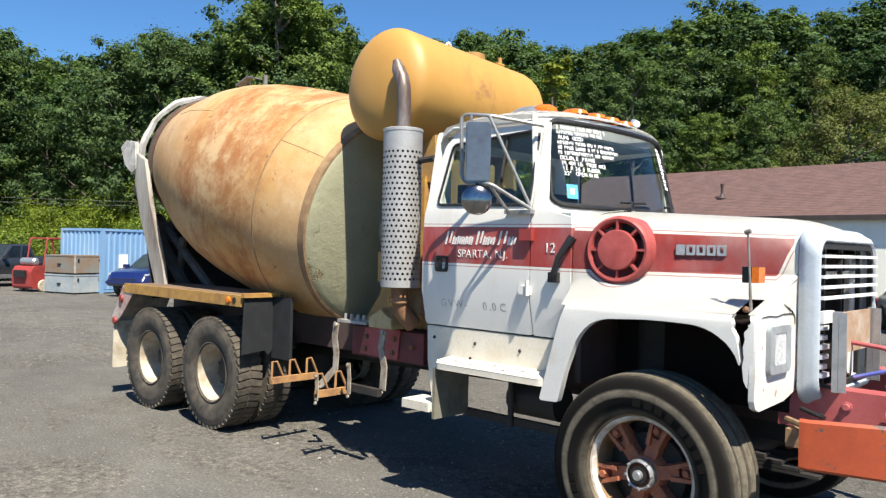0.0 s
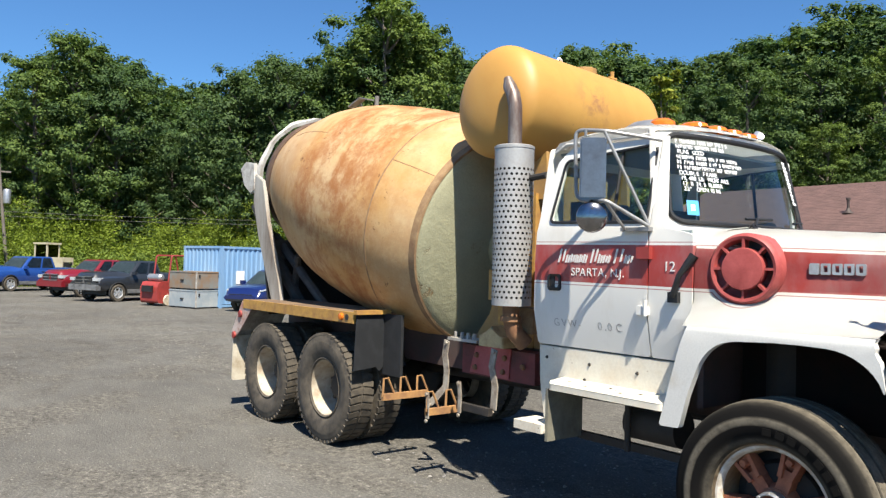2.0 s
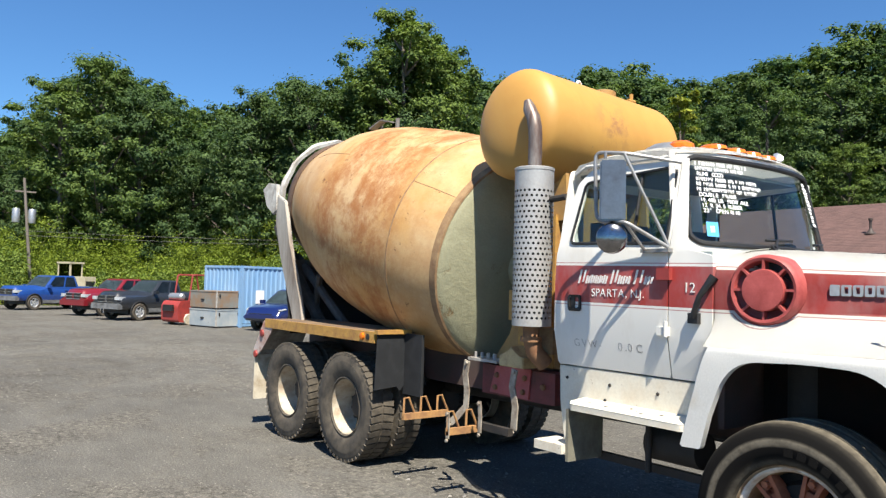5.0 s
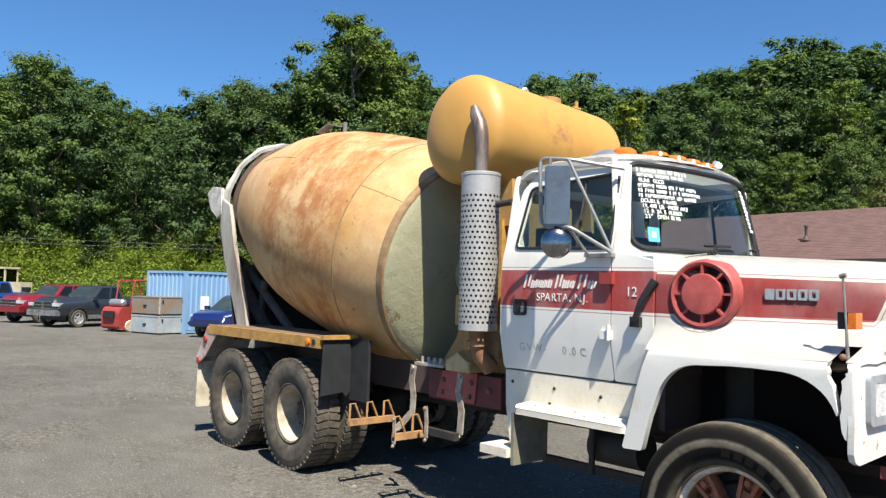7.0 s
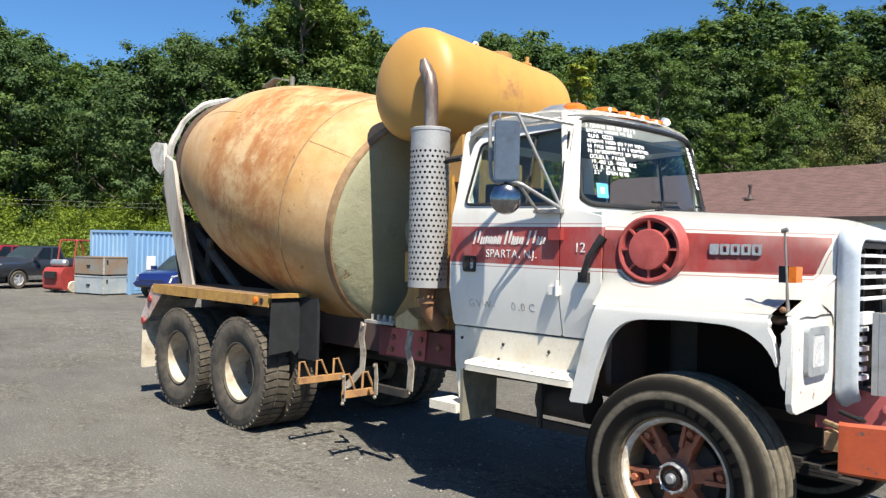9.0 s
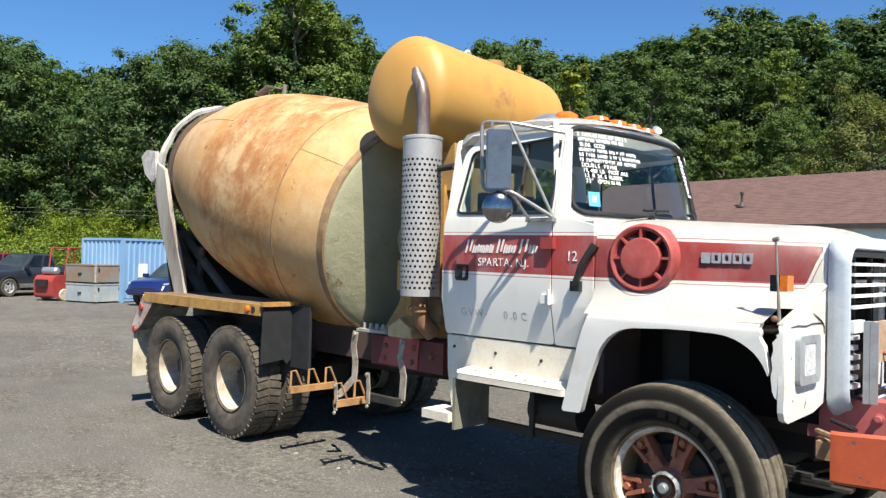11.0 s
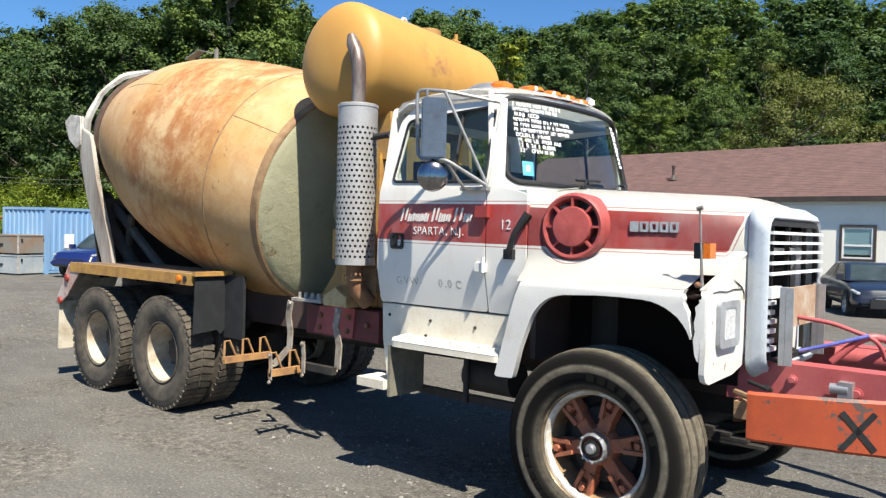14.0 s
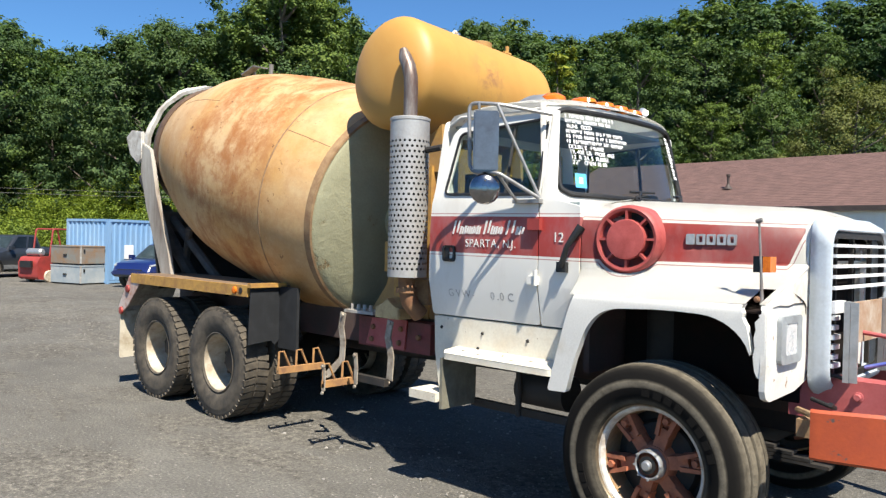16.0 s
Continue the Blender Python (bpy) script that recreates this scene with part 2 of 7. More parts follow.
def sidewall_skin(name):
    """Black rubber with rings of dried dust on the sidewall, in the wheel's own coordinates."""
    m, nt, b = blank(name)
    tc, sp = nt.nodes.new("ShaderNodeTexCoord"), nt.nodes.new("ShaderNodeSeparateXYZ")
    nt.links.new(tc.outputs["Object"], sp.inputs[0])
    rad = sums(nt, "SQRT", sums(nt, "ADD", sums(nt, "MULTIPLY", sp.outputs[0], sp.outputs[0]), sums(nt, "MULTIPLY", sp.outputs[1], sp.outputs[1])))
    v = coords(nt)
    n = noise_of(nt, v, 7, 6, 0.7)
    ring = ramp_of(nt, sums(nt, "MULTIPLY_ADD", n, 0.008, rad), [(0.372, (0.22,) * 3), (0.385, (0.05,) * 3), (0.400, (0.0,) * 3), (0.446, (0.0,) * 3), (0.452, (0.30,) * 3), (0.462, (0.46,) * 3), (0.484, (0.52,) * 3), (0.492, (0.20,) * 3), (0.499, (0.0,) * 3), (0.552, (0.015,) * 3), (0.567, (0.12,) * 3), (0.578, (0.52,) * 3)])
    dust = mixed(nt, 1.0, ring, ramp_of(nt, noise_of(nt, v, 16, 6, 0.75), [(0.35, (0.5,) * 3), (0.62, (1, 1, 1))]), "MULTIPLY")
    nt.links.new(mixed(nt, dust, (0.009, 0.0085, 0.008), (0.30, 0.262, 0.200)), b.inputs["Base Color"])
    b.inputs["Roughness"].default_value = 0.82
    b.inputs["Specular IOR Level"].default_value = 0.06
    bump(nt, b, noise_of(nt, v, 70, 3), 0.2, 0.003)
    return m


WHITE = (0.71, 0.695, 0.65)
RED = (0.34, 0.045, 0.038)
M_CAB = banded("cab_paint", WHITE, RED, (1.738, -0.008), (1.997, -0.009), 9.0)
M_HOOD = banded("hood_paint", WHITE, RED, (1.735, -0.006), (2.01, -0.030), 5.335, (4.475, 1.85, 0.205))
M_WHITE = worn("white_paint", WHITE, (0.50, 0.42, 0.32), 0.16, 3.0, 0.4, fine=90, relief=0.05, spots=(0.30, 0.18, 0.10))
M_FENDER = worn("scuffed_fender_paint", WHITE, (0.62, 0.56, 0.46), 0.10, 2.0, 0.42, fine=90, relief=0.05)
# near-black with little specular, for well liners, inner fenders and radiator
M_WELL = worn("near_black_underside", (0.010, 0.009, 0.008), (0.022, 0.012, 0.010), 0.4, 5.0, 0.95)
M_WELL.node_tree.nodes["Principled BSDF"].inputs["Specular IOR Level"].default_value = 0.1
M_CREAM = worn("cream_paint", (0.5916, 0.5394, 0.435), (0.3132, 0.2349, 0.1479), 0.35, 5.0, 0.5)
M_OLDRIM = worn("dusty_cream_rim_paint", (0.50, 0.445, 0.35), (0.27, 0.19, 0.12), 0.40, 6.0, 0.6)
M_RED = worn("red_paint", RED, (0.22, 0.035, 0.03), 0.45, 4.0, 0.5)
M_FADEDRED = worn("faded_red_paint", (0.4176, 0.087, 0.0783), (0.261, 0.0391, 0.0348), 0.4, 5.0, 0.55)
M_ORANGE = worn("orange_paint", (0.48, 0.088, 0.022), (0.27, 0.045, 0.022), 0.55, 1.7, 0.5, spots=(0.10, 0.065, 0.055), chip=0.585)
M_YELLOW = worn("yellow_tank_paint", (0.43, 0.25, 0.075), (0.27, 0.15, 0.06), 0.45, 3.0, 0.5, fine=50, relief=0.1)
M_TANK = tank_skin("chalky_tank_paint", (2.52, -0.04, 3.26))
M_DECK = worn("yellow_deck_paint", (0.522, 0.2958, 0.0609), (0.2871, 0.1479, 0.0522), 0.5, 7.0, 0.6, spots=(0.1218, 0.0609, 0.0261))
M_DRUM = drum_skin("faded_drum_paint")
M_HEAD = crust_skin("crusted_drum_head", (0.30, 0.295, 0.195), (0.22, 0.15, 0.07))
M_RUST = worn("rusty_steel", (0.174, 0.0783, 0.0391), (0.2871, 0.1566, 0.0783), 0.5, 8.0, 0.8)
M_TRACK = worn("greasy_brown_track", (0.085, 0.05, 0.032), (0.15, 0.095, 0.06), 0.4, 9.0, 0.6)
M_BROWN = worn("brown_scale", (0.2088, 0.1131, 0.0566), (0.348, 0.2349, 0.1218), 0.5, 9.0, 0.85, relief=0.4)
M_STEP = worn("chipped_step_paint", (0.68, 0.64, 0.54), (0.62, 0.54, 0.42), 0.3, 5.0, 0.5, spots=(0.20, 0.11, 0.06))
M_DIRTYWHITE = worn("dirty_white_paint", (0.56, 0.52, 0.45), (0.22, 0.17, 0.13), 0.5, 6.0, 0.7, spots=(0.12, 0.07, 0.04))
M_REARSKIRT = worn("rust_stained_white_skirt", (0.58, 0.50, 0.45), (0.36, 0.17, 0.12), 0.42, 7.0, 0.6, spots=(0.16, 0.08, 0.05))
M_RIM = worn("pale_rim_paint", (0.68, 0.65, 0.59), (0.32, 0.23, 0.15), 0.42, 10, 0.4)
M_FLANGE = worn("tarnished_rim_flange", (0.34, 0.27, 0.18), (0.10, 0.075, 0.05), 0.45, 8, 0.35, 0.5)
M_STRUT = worn("grimy_grey_steel", (0.087, 0.0827, 0.0766), (0.0435, 0.0391, 0.0348), 0.45, 5, 0.7)
M_GREYSTEEL = worn("cement_splashed_steel", (0.4524, 0.4394, 0.4046), (0.2088, 0.174, 0.1436), 0.45, 5.0, 0.7, relief=0.3)
M_STRAP_GREY = worn("weathered_sheet_steel", (0.20, 0.20, 0.195), (0.11, 0.10, 0.09), 0.4, 6, 0.6)
M_RODGREY = worn("oxidised_rod", (0.26, 0.25, 0.24), (0.17, 0.12, 0.09), 0.4, 14, 0.5, 0.3)
M_LEG = worn("cement_streaked_leg", (0.46, 0.435, 0.385), (0.17, 0.125, 0.095), 0.50, 3.0, 0.75, relief=0.3, streak=4)
M_CRUST = worn("cement_crusted_white_steel", (0.60, 0.585, 0.54), (0.30, 0.26, 0.22), 0.4, 7.0, 0.8, relief=0.5, spots=(0.14, 0.10, 0.08))
M_DECKTOP = worn("rust_brown_deck", (0.15, 0.10, 0.065), (0.25, 0.16, 0.08), 0.4, 4.0, 0.8)
# riser colour is darkened to carry the shade below the upper step
M_RISER = worn("shade_toned_olive_riser", (0.20, 0.19, 0.145), (0.10, 0.09, 0.07), 0.45, 5, 0.75)
M_DARKSTEEL = worn("dark_greasy_steel", (0.016, 0.015, 0.014), (0.045, 0.036, 0.03), 0.4, 6.0, 0.7)
M_FRAME = worn("dirty_red_frame", (0.095, 0.044, 0.040), (0.070, 0.054, 0.046), 0.66, 3.0, 0.8)
M_PINK = worn("sunbleached_red_frame", (0.435, 0.1131, 0.1131), (0.348, 0.0653, 0.0653), 0.45, 4.0, 0.5)
M_CHROME = worn("chrome", (0.80, 0.80, 0.80), (0.55, 0.53, 0.50), 0.2, 9.0, 0.14, 1.0, relief=0.02)
M_ALU = worn("dull_aluminium", (0.522, 0.5307, 0.5394), (0.3654, 0.3654, 0.3654), 0.35, 7.0, 0.42, 0.75, relief=0.05)
M_SILVER = worn("silver_grille_shell", (0.50, 0.56, 0.62), (0.40, 0.44, 0.48), 0.3, 4.0, 0.42, 0.1, relief=0.05)
M_BEZEL = worn("grey_bezel_plastic", (0.30, 0.325, 0.34), (0.20, 0.21, 0.22), 0.4, 8.0, 0.55)
M_SHIELD = worn("brushed_heat_shield", (0.40, 0.40, 0.395), (0.32, 0.31, 0.30), 0.35, 6.0, 0.5, 0.35, relief=0.08)
M_PIPE = worn("heat_stained_pipe", (0.135, 0.082, 0.06), (0.30, 0.28, 0.26), 0.34, 14.0, 0.42, 0.45, streak=7.0)
M_TYRE = worn("tyre_rubber", (0.034, 0.029, 0.0235), (0.115, 0.095, 0.070), 0.55, 9.0, 0.85, fine=80, relief=0.3)
M_SIDEWALL = sidewall_skin("dusty_black_sidewall")
M_BLACK = worn("black_plastic", (0.011, 0.011, 0.012), (0.025, 0.024, 0.022), 0.4, 12.0, 0.5)
M_FLAP = worn("blue_black_flap", (0.007, 0.0085, 0.011), (0.020, 0.022, 0.026), 0.3, 5.0, 0.95)
M_SPOKE = worn("rust_red_casting", (0.4089, 0.1348, 0.0653), (0.261, 0.087, 0.0478), 0.4, 14.0, 0.7, relief=0.3)
M_AMBER = worn("amber_lens", (0.696, 0.174, 0.013), (0.522, 0.1044, 0.0087), 0.3, 20.0, 0.18)
M_GLASS = plain_glass("cab_glass", (0.80, 0.88, 0.88))
M_SCREEN = plain_glass("tinted_screen_glass", (0.80, 0.90, 0.93))
M_CARGLASS = plain_glass("car_glass", (0.20, 0.24, 0.25))
M_MIRROR = worn("mirror_silver", (0.75, 0.77, 0.78), (0.6, 0.6, 0.6), 0.2, 9, 0.05, 1.0, relief=0.0)
M_INTERIOR = worn("teal_grey_cab_trim", (0.32, 0.40, 0.40), (0.25, 0.30, 0.30), 0.4, 6, 0.7)
M_LINING = worn("pale_cab_lining", (0.26, 0.31, 0.33), (0.21, 0.25, 0.26), 0.3, 6, 0.8)
M_LETTER = worn("white_lettering", (0.82, 0.80, 0.76), (0.6, 0.45, 0.42), 0.15, 20, 0.5)
M_BLUE = worn("sky_blue_container_paint", (0.1653, 0.3132, 0.522), (0.2349, 0.3654, 0.522), 0.4, 1.6, 0.6, streak=3)
M_ASPHALT = asphalt_skin("old_asphalt")
M_BARK = worn("bark", (0.0957, 0.074, 0.0566), (0.1653, 0.1436, 0.1218), 0.5, 3.0, 0.9, relief=0.6, streak=4)
M_LEAF = leaf_skin("leaves", (0.040, 0.074, 0.029), (0.112, 0.170, 0.056))
M_LEAF2 = leaf_skin("light_leaves", (0.054, 0.092, 0.031), (0.142, 0.203, 0.058))
M_LEAF3 = leaf_skin("yellow_green_leaves", (0.105, 0.130, 0.026), (0.255, 0.285, 0.050))
M_LEAF4 = leaf_skin("olive_leaves", (0.080, 0.098, 0.040), (0.150, 0.168, 0.066))
M_SHRUB = leaf_skin("shrub_leaves", (0.085, 0.135, 0.034), (0.175, 0.235, 0.055))
M_WEED = leaf_skin("weeds", (0.185, 0.225, 0.028), (0.285, 0.325, 0.042))


# ---- mesh helpers ----
def link(name, mesh, material, parent=None, label="", smooth=35):
    if material:
        mesh.materials.append(material)
    ob = new(name, mesh)
    if parent:
        ob.parent = parent
    if smooth and len(mesh.polygons):
        mesh.polygons.foreach_set("use_smooth", [True] * len(mesh.polygons))
        mesh.set_sharp_from_angle(angle=radians(smooth))
    if label:
        tagged(ob, label)
    return ob


def part(name, bm, material, parent=None, label="", bevel=0.0, smooth=35):
    if bevel:
        es = [e for e in bm.edges if len(e.link_faces) == 2 and e.calc_face_angle(0) > 0.6]
        bmesh.ops.bevel(bm, geom=es, offset=bevel, segments=2, affect="EDGES", clamp_overlap=True)
    bmesh.ops.recalc_face_normals(bm, faces=bm.faces)
    mesh = bpy.data.meshes.new(name)
    bm.to_mesh(mesh)
    bm.free()
    return link(name, mesh, material, parent, label, smooth)


def thing(name, m=None, label="", category="", group="", kind=""):
    ob = new(name)
    if m is not None:
        ob.matrix_world = m
    return tagged(ob, label, category, group, kind)


def box(bm, x0, x1, y0, y1, z0, z1, m=None):
    vs = [bm.verts.new((x, y, z)) for x in (x0, x1) for y in (y0, y1) for z in (z0, z1)]
    for f in ((0, 1, 3, 2), (4, 6, 7, 5), (0, 4, 5, 1), (2, 3, 7, 6), (0, 2, 6, 4), (1, 5, 7, 3)):
        bm.faces.new([vs[i] for i in f])
    if m is not None:
        bmesh.ops.transform(bm, matrix=m, verts=vs)
    return vs


def cube(x0, x1, y0, y1, z0, z1):
    bm = bmesh.new()
    box(bm, x0, x1, y0, y1, z0, z1)
    return bm


def lathe(bm, prof, m, seg=48, close=False):
    """Turns the profile (radius, height) round the local z axis."""
    rings = []
    for r, h in prof:
        if r < 1e-6:
            rings.append([bm.verts.new(m @ Vector((0, 0, h)))] * seg)
        else:
            rings.append([bm.verts.new(m @ Vector((r * math.cos(a), r * math.sin(a), h))) for a in (2 * math.pi * i / seg for i in range(seg))])
    pairs = list(zip(rings, rings[1:])) + ([(rings[-1], rings[0])] if close else [])
    for a, b in pairs:
        for i in range(seg):
            j = (i + 1) % seg
            vs = list(dict.fromkeys((a[i], a[j], b[j], b[i])))
            if len(vs) > 2:
                try:
                    bm.faces.new(vs)
                except ValueError:
                    pass


def axis_to(p, q):
    """A frame at p whose z axis points to q."""
    return Matrix.Translation(p) @ (Vector(q) - Vector(p)).to_track_quat("Z", "Y").to_matrix().to_4x4()


def rod(bm, p, q, r, r2=None, seg=12):
    h = (Vector(q) - Vector(p)).length
    r2 = r if r2 is None else r2
    lathe(bm, [(0, 0), (r, 0), (r2, h), (0, h)], axis_to(p, q), seg)


def sweep(bm, pts, radii, seg=12, caps=True):
    pts = [Vector(p) for p in pts]
    radii = radii if isinstance(radii, (list, tuple)) else [radii] * len(pts)
    rings, up = [], None
    for i, p in enumerate(pts):
        d = (pts[min(i + 1, len(pts) - 1)] - pts[max(i - 1, 0)]).normalized()
        if up is None:
            up = Vector((0, 0, 1)) if abs(d.z) < 0.9 else Vector((1, 0, 0))
        s = d.cross(up).normalized()
        up = s.cross(d).normalized()
        rings.append([bm.verts.new(p + radii[i] * (math.cos(a) * s + math.sin(a) * up)) for a in (2 * math.pi * k / seg for k in range(seg))])
    for a, b in zip(rings, rings[1:]):
        for k in range(seg):
            bm.faces.new((a[k], a[(k + 1) % seg], b[(k + 1) % seg], b[k]))
    if caps:
        bm.faces.new(rings[0])
        bm.faces.new(rings[-1][::-1])


def bent(pts, r=0.06, n=5):
    """A polyline with its corners rounded."""
    pts = [Vector(p) for p in pts]
    out = [pts[0]]
    for a, b, c in zip(pts, pts[1:], pts[2:]):
        p, q = b + (a - b).normalized() * min(r, (a - b).length / 2), b + (c - b).normalized() * min(r, (c - b).length / 2)
        out += [(1 - t) ** 2 * p + 2 * t * (1 - t) * b + t * t * q for t in (k / n for k in range(n + 1))]
    return out + [pts[-1]]


def plate(outer, holes, thick, place, cuts_u=(), cuts_v=()):
    """A sheet with holes, drawn in (u, v), cut along the given lines and laid into space by place(u, v, w)."""
    bm = bmesh.new()
    edges = []
    for loop in (outer, *holes):
        vs = [bm.verts.new((u, v, 0)) for u, v in loop]
        edges += [bm.edges.new((vs[i], vs[(i + 1) % len(vs)])) for i in range(len(vs))]
    bmesh.ops.triangle_fill(bm, use_beauty=True, use_dissolve=False, edges=edges)
    for axis, cuts in (((1, 0, 0), cuts_u), ((0, 1, 0), cuts_v)):
        for c in cuts:
            bmesh.ops.bisect_plane(bm, geom=[*bm.verts, *bm.edges, *bm.faces], plane_co=Vector(axis) * c, plane_no=axis)
    got = bmesh.ops.extrude_face_region(bm, geom=bm.faces[:])
    for v in (g for g in got["geom"] if isinstance(g, bmesh.types.BMVert)):
        v.co.z = thick
    for v in bm.verts:
        v.co = place(*v.co)
    return bm


def rounded(x0, x1, y0, y1, r, n=5):
    out = []
    for cx, cy, a0 in ((x1 - r, y1 - r, 0), (x0 + r, y1 - r, 90), (x0 + r, y0 + r, 180), (x1 - r, y0 + r, 270)):
        out += [(cx + r * math.cos(radians(a0 + 90 * k / n)), cy + r * math.sin(radians(a0 + 90 * k / n))) for k in range(n + 1)]
    return out


def softened(poly, r, n=4):
    """A polygon with rounded corners."""
    out, k = [], len(poly)
    for i in range(k):
        a, b, c = (Vector(poly[j % k]) for j in (i - 1, i, i + 1))
        p, q = b + (a - b).normalized() * min(r, (a - b).length * 0.45), b + (c - b).normalized() * min(r, (c - b).length * 0.45)
        out += [tuple((1 - t) ** 2 * p + 2 * t * (1 - t) * b + t * t * q) for t in (j / n for j in range(n + 1))]
    return out


def writing(name, text, size, m, material, parent, label="", depth=0.001, bold=0.0):
    cu = bpy.data.curves.new(name, "FONT")
    cu.body, cu.size, cu.extrude, cu.offset = text, size, depth, bold
    tmp = bpy.data.objects.new(name, cu)
    scene.collection.objects.link(tmp)
    mesh = bpy.data.meshes.new_from_object(tmp.evaluated_get(bpy.context.evaluated_depsgraph_get()))
    bpy.data.objects.remove(tmp)
    mesh.materials.clear()
    mesh.transform(m)
    return link(name, mesh, material, parent, label, smooth=0)


# ---- ground ----
def step(x, a, b):
    t = min(1, max(0, (x - a) / (b - a)))
    return t * t * (3 - 2 * t)


SKYLINE = [(100, 9), (83, 9.6), (81, 10.2), (80, 13.8), (77, 15), (74.3, 14.2), (73.2, 11.7), (70, 13), (68.8, 12.2), (65, 14.9), (62.5, 15.3), (60, 14.8),
           (58.4, 17.7), (56, 20), (53.3, 18.6), (52, 16.8), (50, 16), (44, 16.2), (41.4, 16.6), (37, 15.4), (34, 15), (30.5, 15.7), (26.6, 16.9), (22.8, 17.3), (19, 16.2), (15.7, 16.4), (12, 15.6), (-12, 14)]
EYE = Vector((6.9, -5.1, 1.82))


def skyline(az):
    for (a, e), (b, g) in zip(SKYLINE, SKYLINE[1:]):
        if a >= az >= b:
            return e + (g - e) * (a - az) / (a - b)
    return 9.0


def height(x, y):
    """The yard is flat under the truck, dips gently towards the container and climbs into a wooded hill."""
    d = math.hypot(x - 2, y)
    h = -0.22 * step(d, 9, 22)
    dx, dy = x - EYE.x, y - EYE.y
    far = math.hypot(dx, dy)
    az = math.degrees(math.atan2(-dx, dy))
    rise = 0.05 + 0.17 * step(-az, -66, -25)
    h += rise * max(0, far - 58) * step(far, 58, 75) * step(130 - abs(az - 40), 0, 40) * (1 - 0.7 * step(far, 150, 260))
    return h


bm = bmesh.new()
grid = {}
radii_ = [0, 2, 4, 6, 8, 10, 12.5, 15, 18, 21, 24, 27, 30, 33, 36, 39, 42, 46, 50, 55, 60, 66, 72, 80, 90, 100, 115, 130, 150, 180, 220, 270, 400, 800, 1800, 4000]
for i, r in enumerate(radii_):
    for k in range(96):
        a = 2 * math.pi * k / 96
        x, y = EYE.x + r * math.cos(a), EYE.y + r * math.sin(a)
        grid[i, k] = bm.verts.new((x, y, height(x, y))) if r or not k else grid[0, 0]
for i in range(len(radii_) - 1):
    for k in range(96):
        vs = list(dict.fromkeys((grid[i, k], grid[i + 1, k], grid[i + 1, (k + 1) % 96], grid[i, (k + 1) % 96])))
        f = bm.faces.new(vs)
        f.material_index = 0 if radii_[i + 1] < 60 else 1
ground = part("ground", bm, M_ASPHALT, smooth=60)
ground.data.materials.append(worn("forest_floor", (0.0435, 0.0478, 0.0218), (0.087, 0.074, 0.0435), 0.5, 0.4, 0.9))
tagged(ground, "worn grey asphalt yard with grit and faint stains", "ground", kind="structure")

# ---- the mixer truck ----
truck = thing("mixer_truck", pose(0, 0, 0), "old white and red conventional cement mixer truck with rust-stained yellow drum", "mixer truck")


def tyre_mesh(width, lugs, grow=1.0, seg=72):
    bm = bmesh.new()
    w = width / 2
    prof = [(0.292, -w * 0.66), (0.325, -w * 0.84), (0.39, -w * 0.99), (0.455, -w), (0.475, -w * 0.985), (0.48, -w * 0.97), (0.505, -w * 0.96), (0.53, -w * 0.90), (0.545, -w * 0.80), (0.550, -w * 0.6)]
    if lugs:
        prof = prof[:-2] + [(0.545, -w * 0.8), (0.545, 0)]
        prof = prof[:-1] + [(0.545, w * 0.8)] + [(r, -h) for r, h in prof[:-2][::-1]]
    else:
        grooves = [(0.553, -w * 0.55), (0.543, -w * 0.53), (0.543, -w * 0.45), (0.555, -w * 0.43), (0.556, -w * 0.1), (0.545, -w * 0.08)]
        half = prof + grooves
        prof = half + [(r, -h) for r, h in half[::-1]]
    prof += [(0.288, w * 0.5), (0.288, -w * 0.5)]
    if not lugs:
        prof = [(0.335 if r < 0.30 else 0.352 if r < 0.33 else r * grow, h) for r, h in prof]
    lathe(bm, prof, Matrix(), seg, close=True)
    if not lugs:
        # raised lettering and sipes, as plain blocks
        for a in [12, 22, 32, 41, 54, 64, 73, 83, 186, 195, 206, 215, 224]:
            box(bm, 0.398, 0.436, -0.024, 0.024, w * 0.965, w * 1.008, Matrix.Rotation(radians(a), 4, "Z"))
        for k in range(64):
            for h in (-0.28, 0.28):
                box(bm, 0.56, 0.5785, -0.005, 0.005, w * h - 0.020, w * h + 0.020, Matrix.Rotation(2 * math.pi * k / 64, 4, "Z"))
    if lugs:
        n = 46
        for k in range(n):
            turn = Matrix.Rotation(2 * math.pi * k / n, 4, "Z")
            for side in (-1, 1):
                skew = Matrix.Rotation(side * 0.16, 4, "X")
                a, b = sorted((side * 0.012, side * w * 0.94))
                box(bm, 0.526, 0.554, -0.027, 0.027, a, b, turn @ skew)
    bmesh.ops.recalc_face_normals(bm, faces=bm.faces)
    me = bpy.data.meshes.new("tyre")
    bm.to_mesh(me)
    bm.free()
    return me


TYRE_REAR, TYRE_FRONT = tyre_mesh(0.28, True), tyre_mesh(0.40, False, 1.04)


def mesh_of(name, build):
    bm = bmesh.new()
    build(bm)
    bmesh.ops.recalc_face_normals(bm, faces=bm.faces)
    me = bpy.data.meshes.new(name)
    bm.to_mesh(me)
    bm.free()
    return me


def rear_rim(bm):
    lathe(bm, [(0.286, 0.100), (0.276, 0.098), (0.264, 0.03), (0.255, -0.06), (0.250, -0.17), (0.266, -0.17)], Matrix(), 56)


def rear_flange(bm):
    lathe(bm, [(0.270, 0.02), (0.282, 0.090), (0.300, 0.100), (0.306, 0.112), (0.294, 0.117), (0.284, 0.108), (0.280, 0.098)], Matrix(), 56)


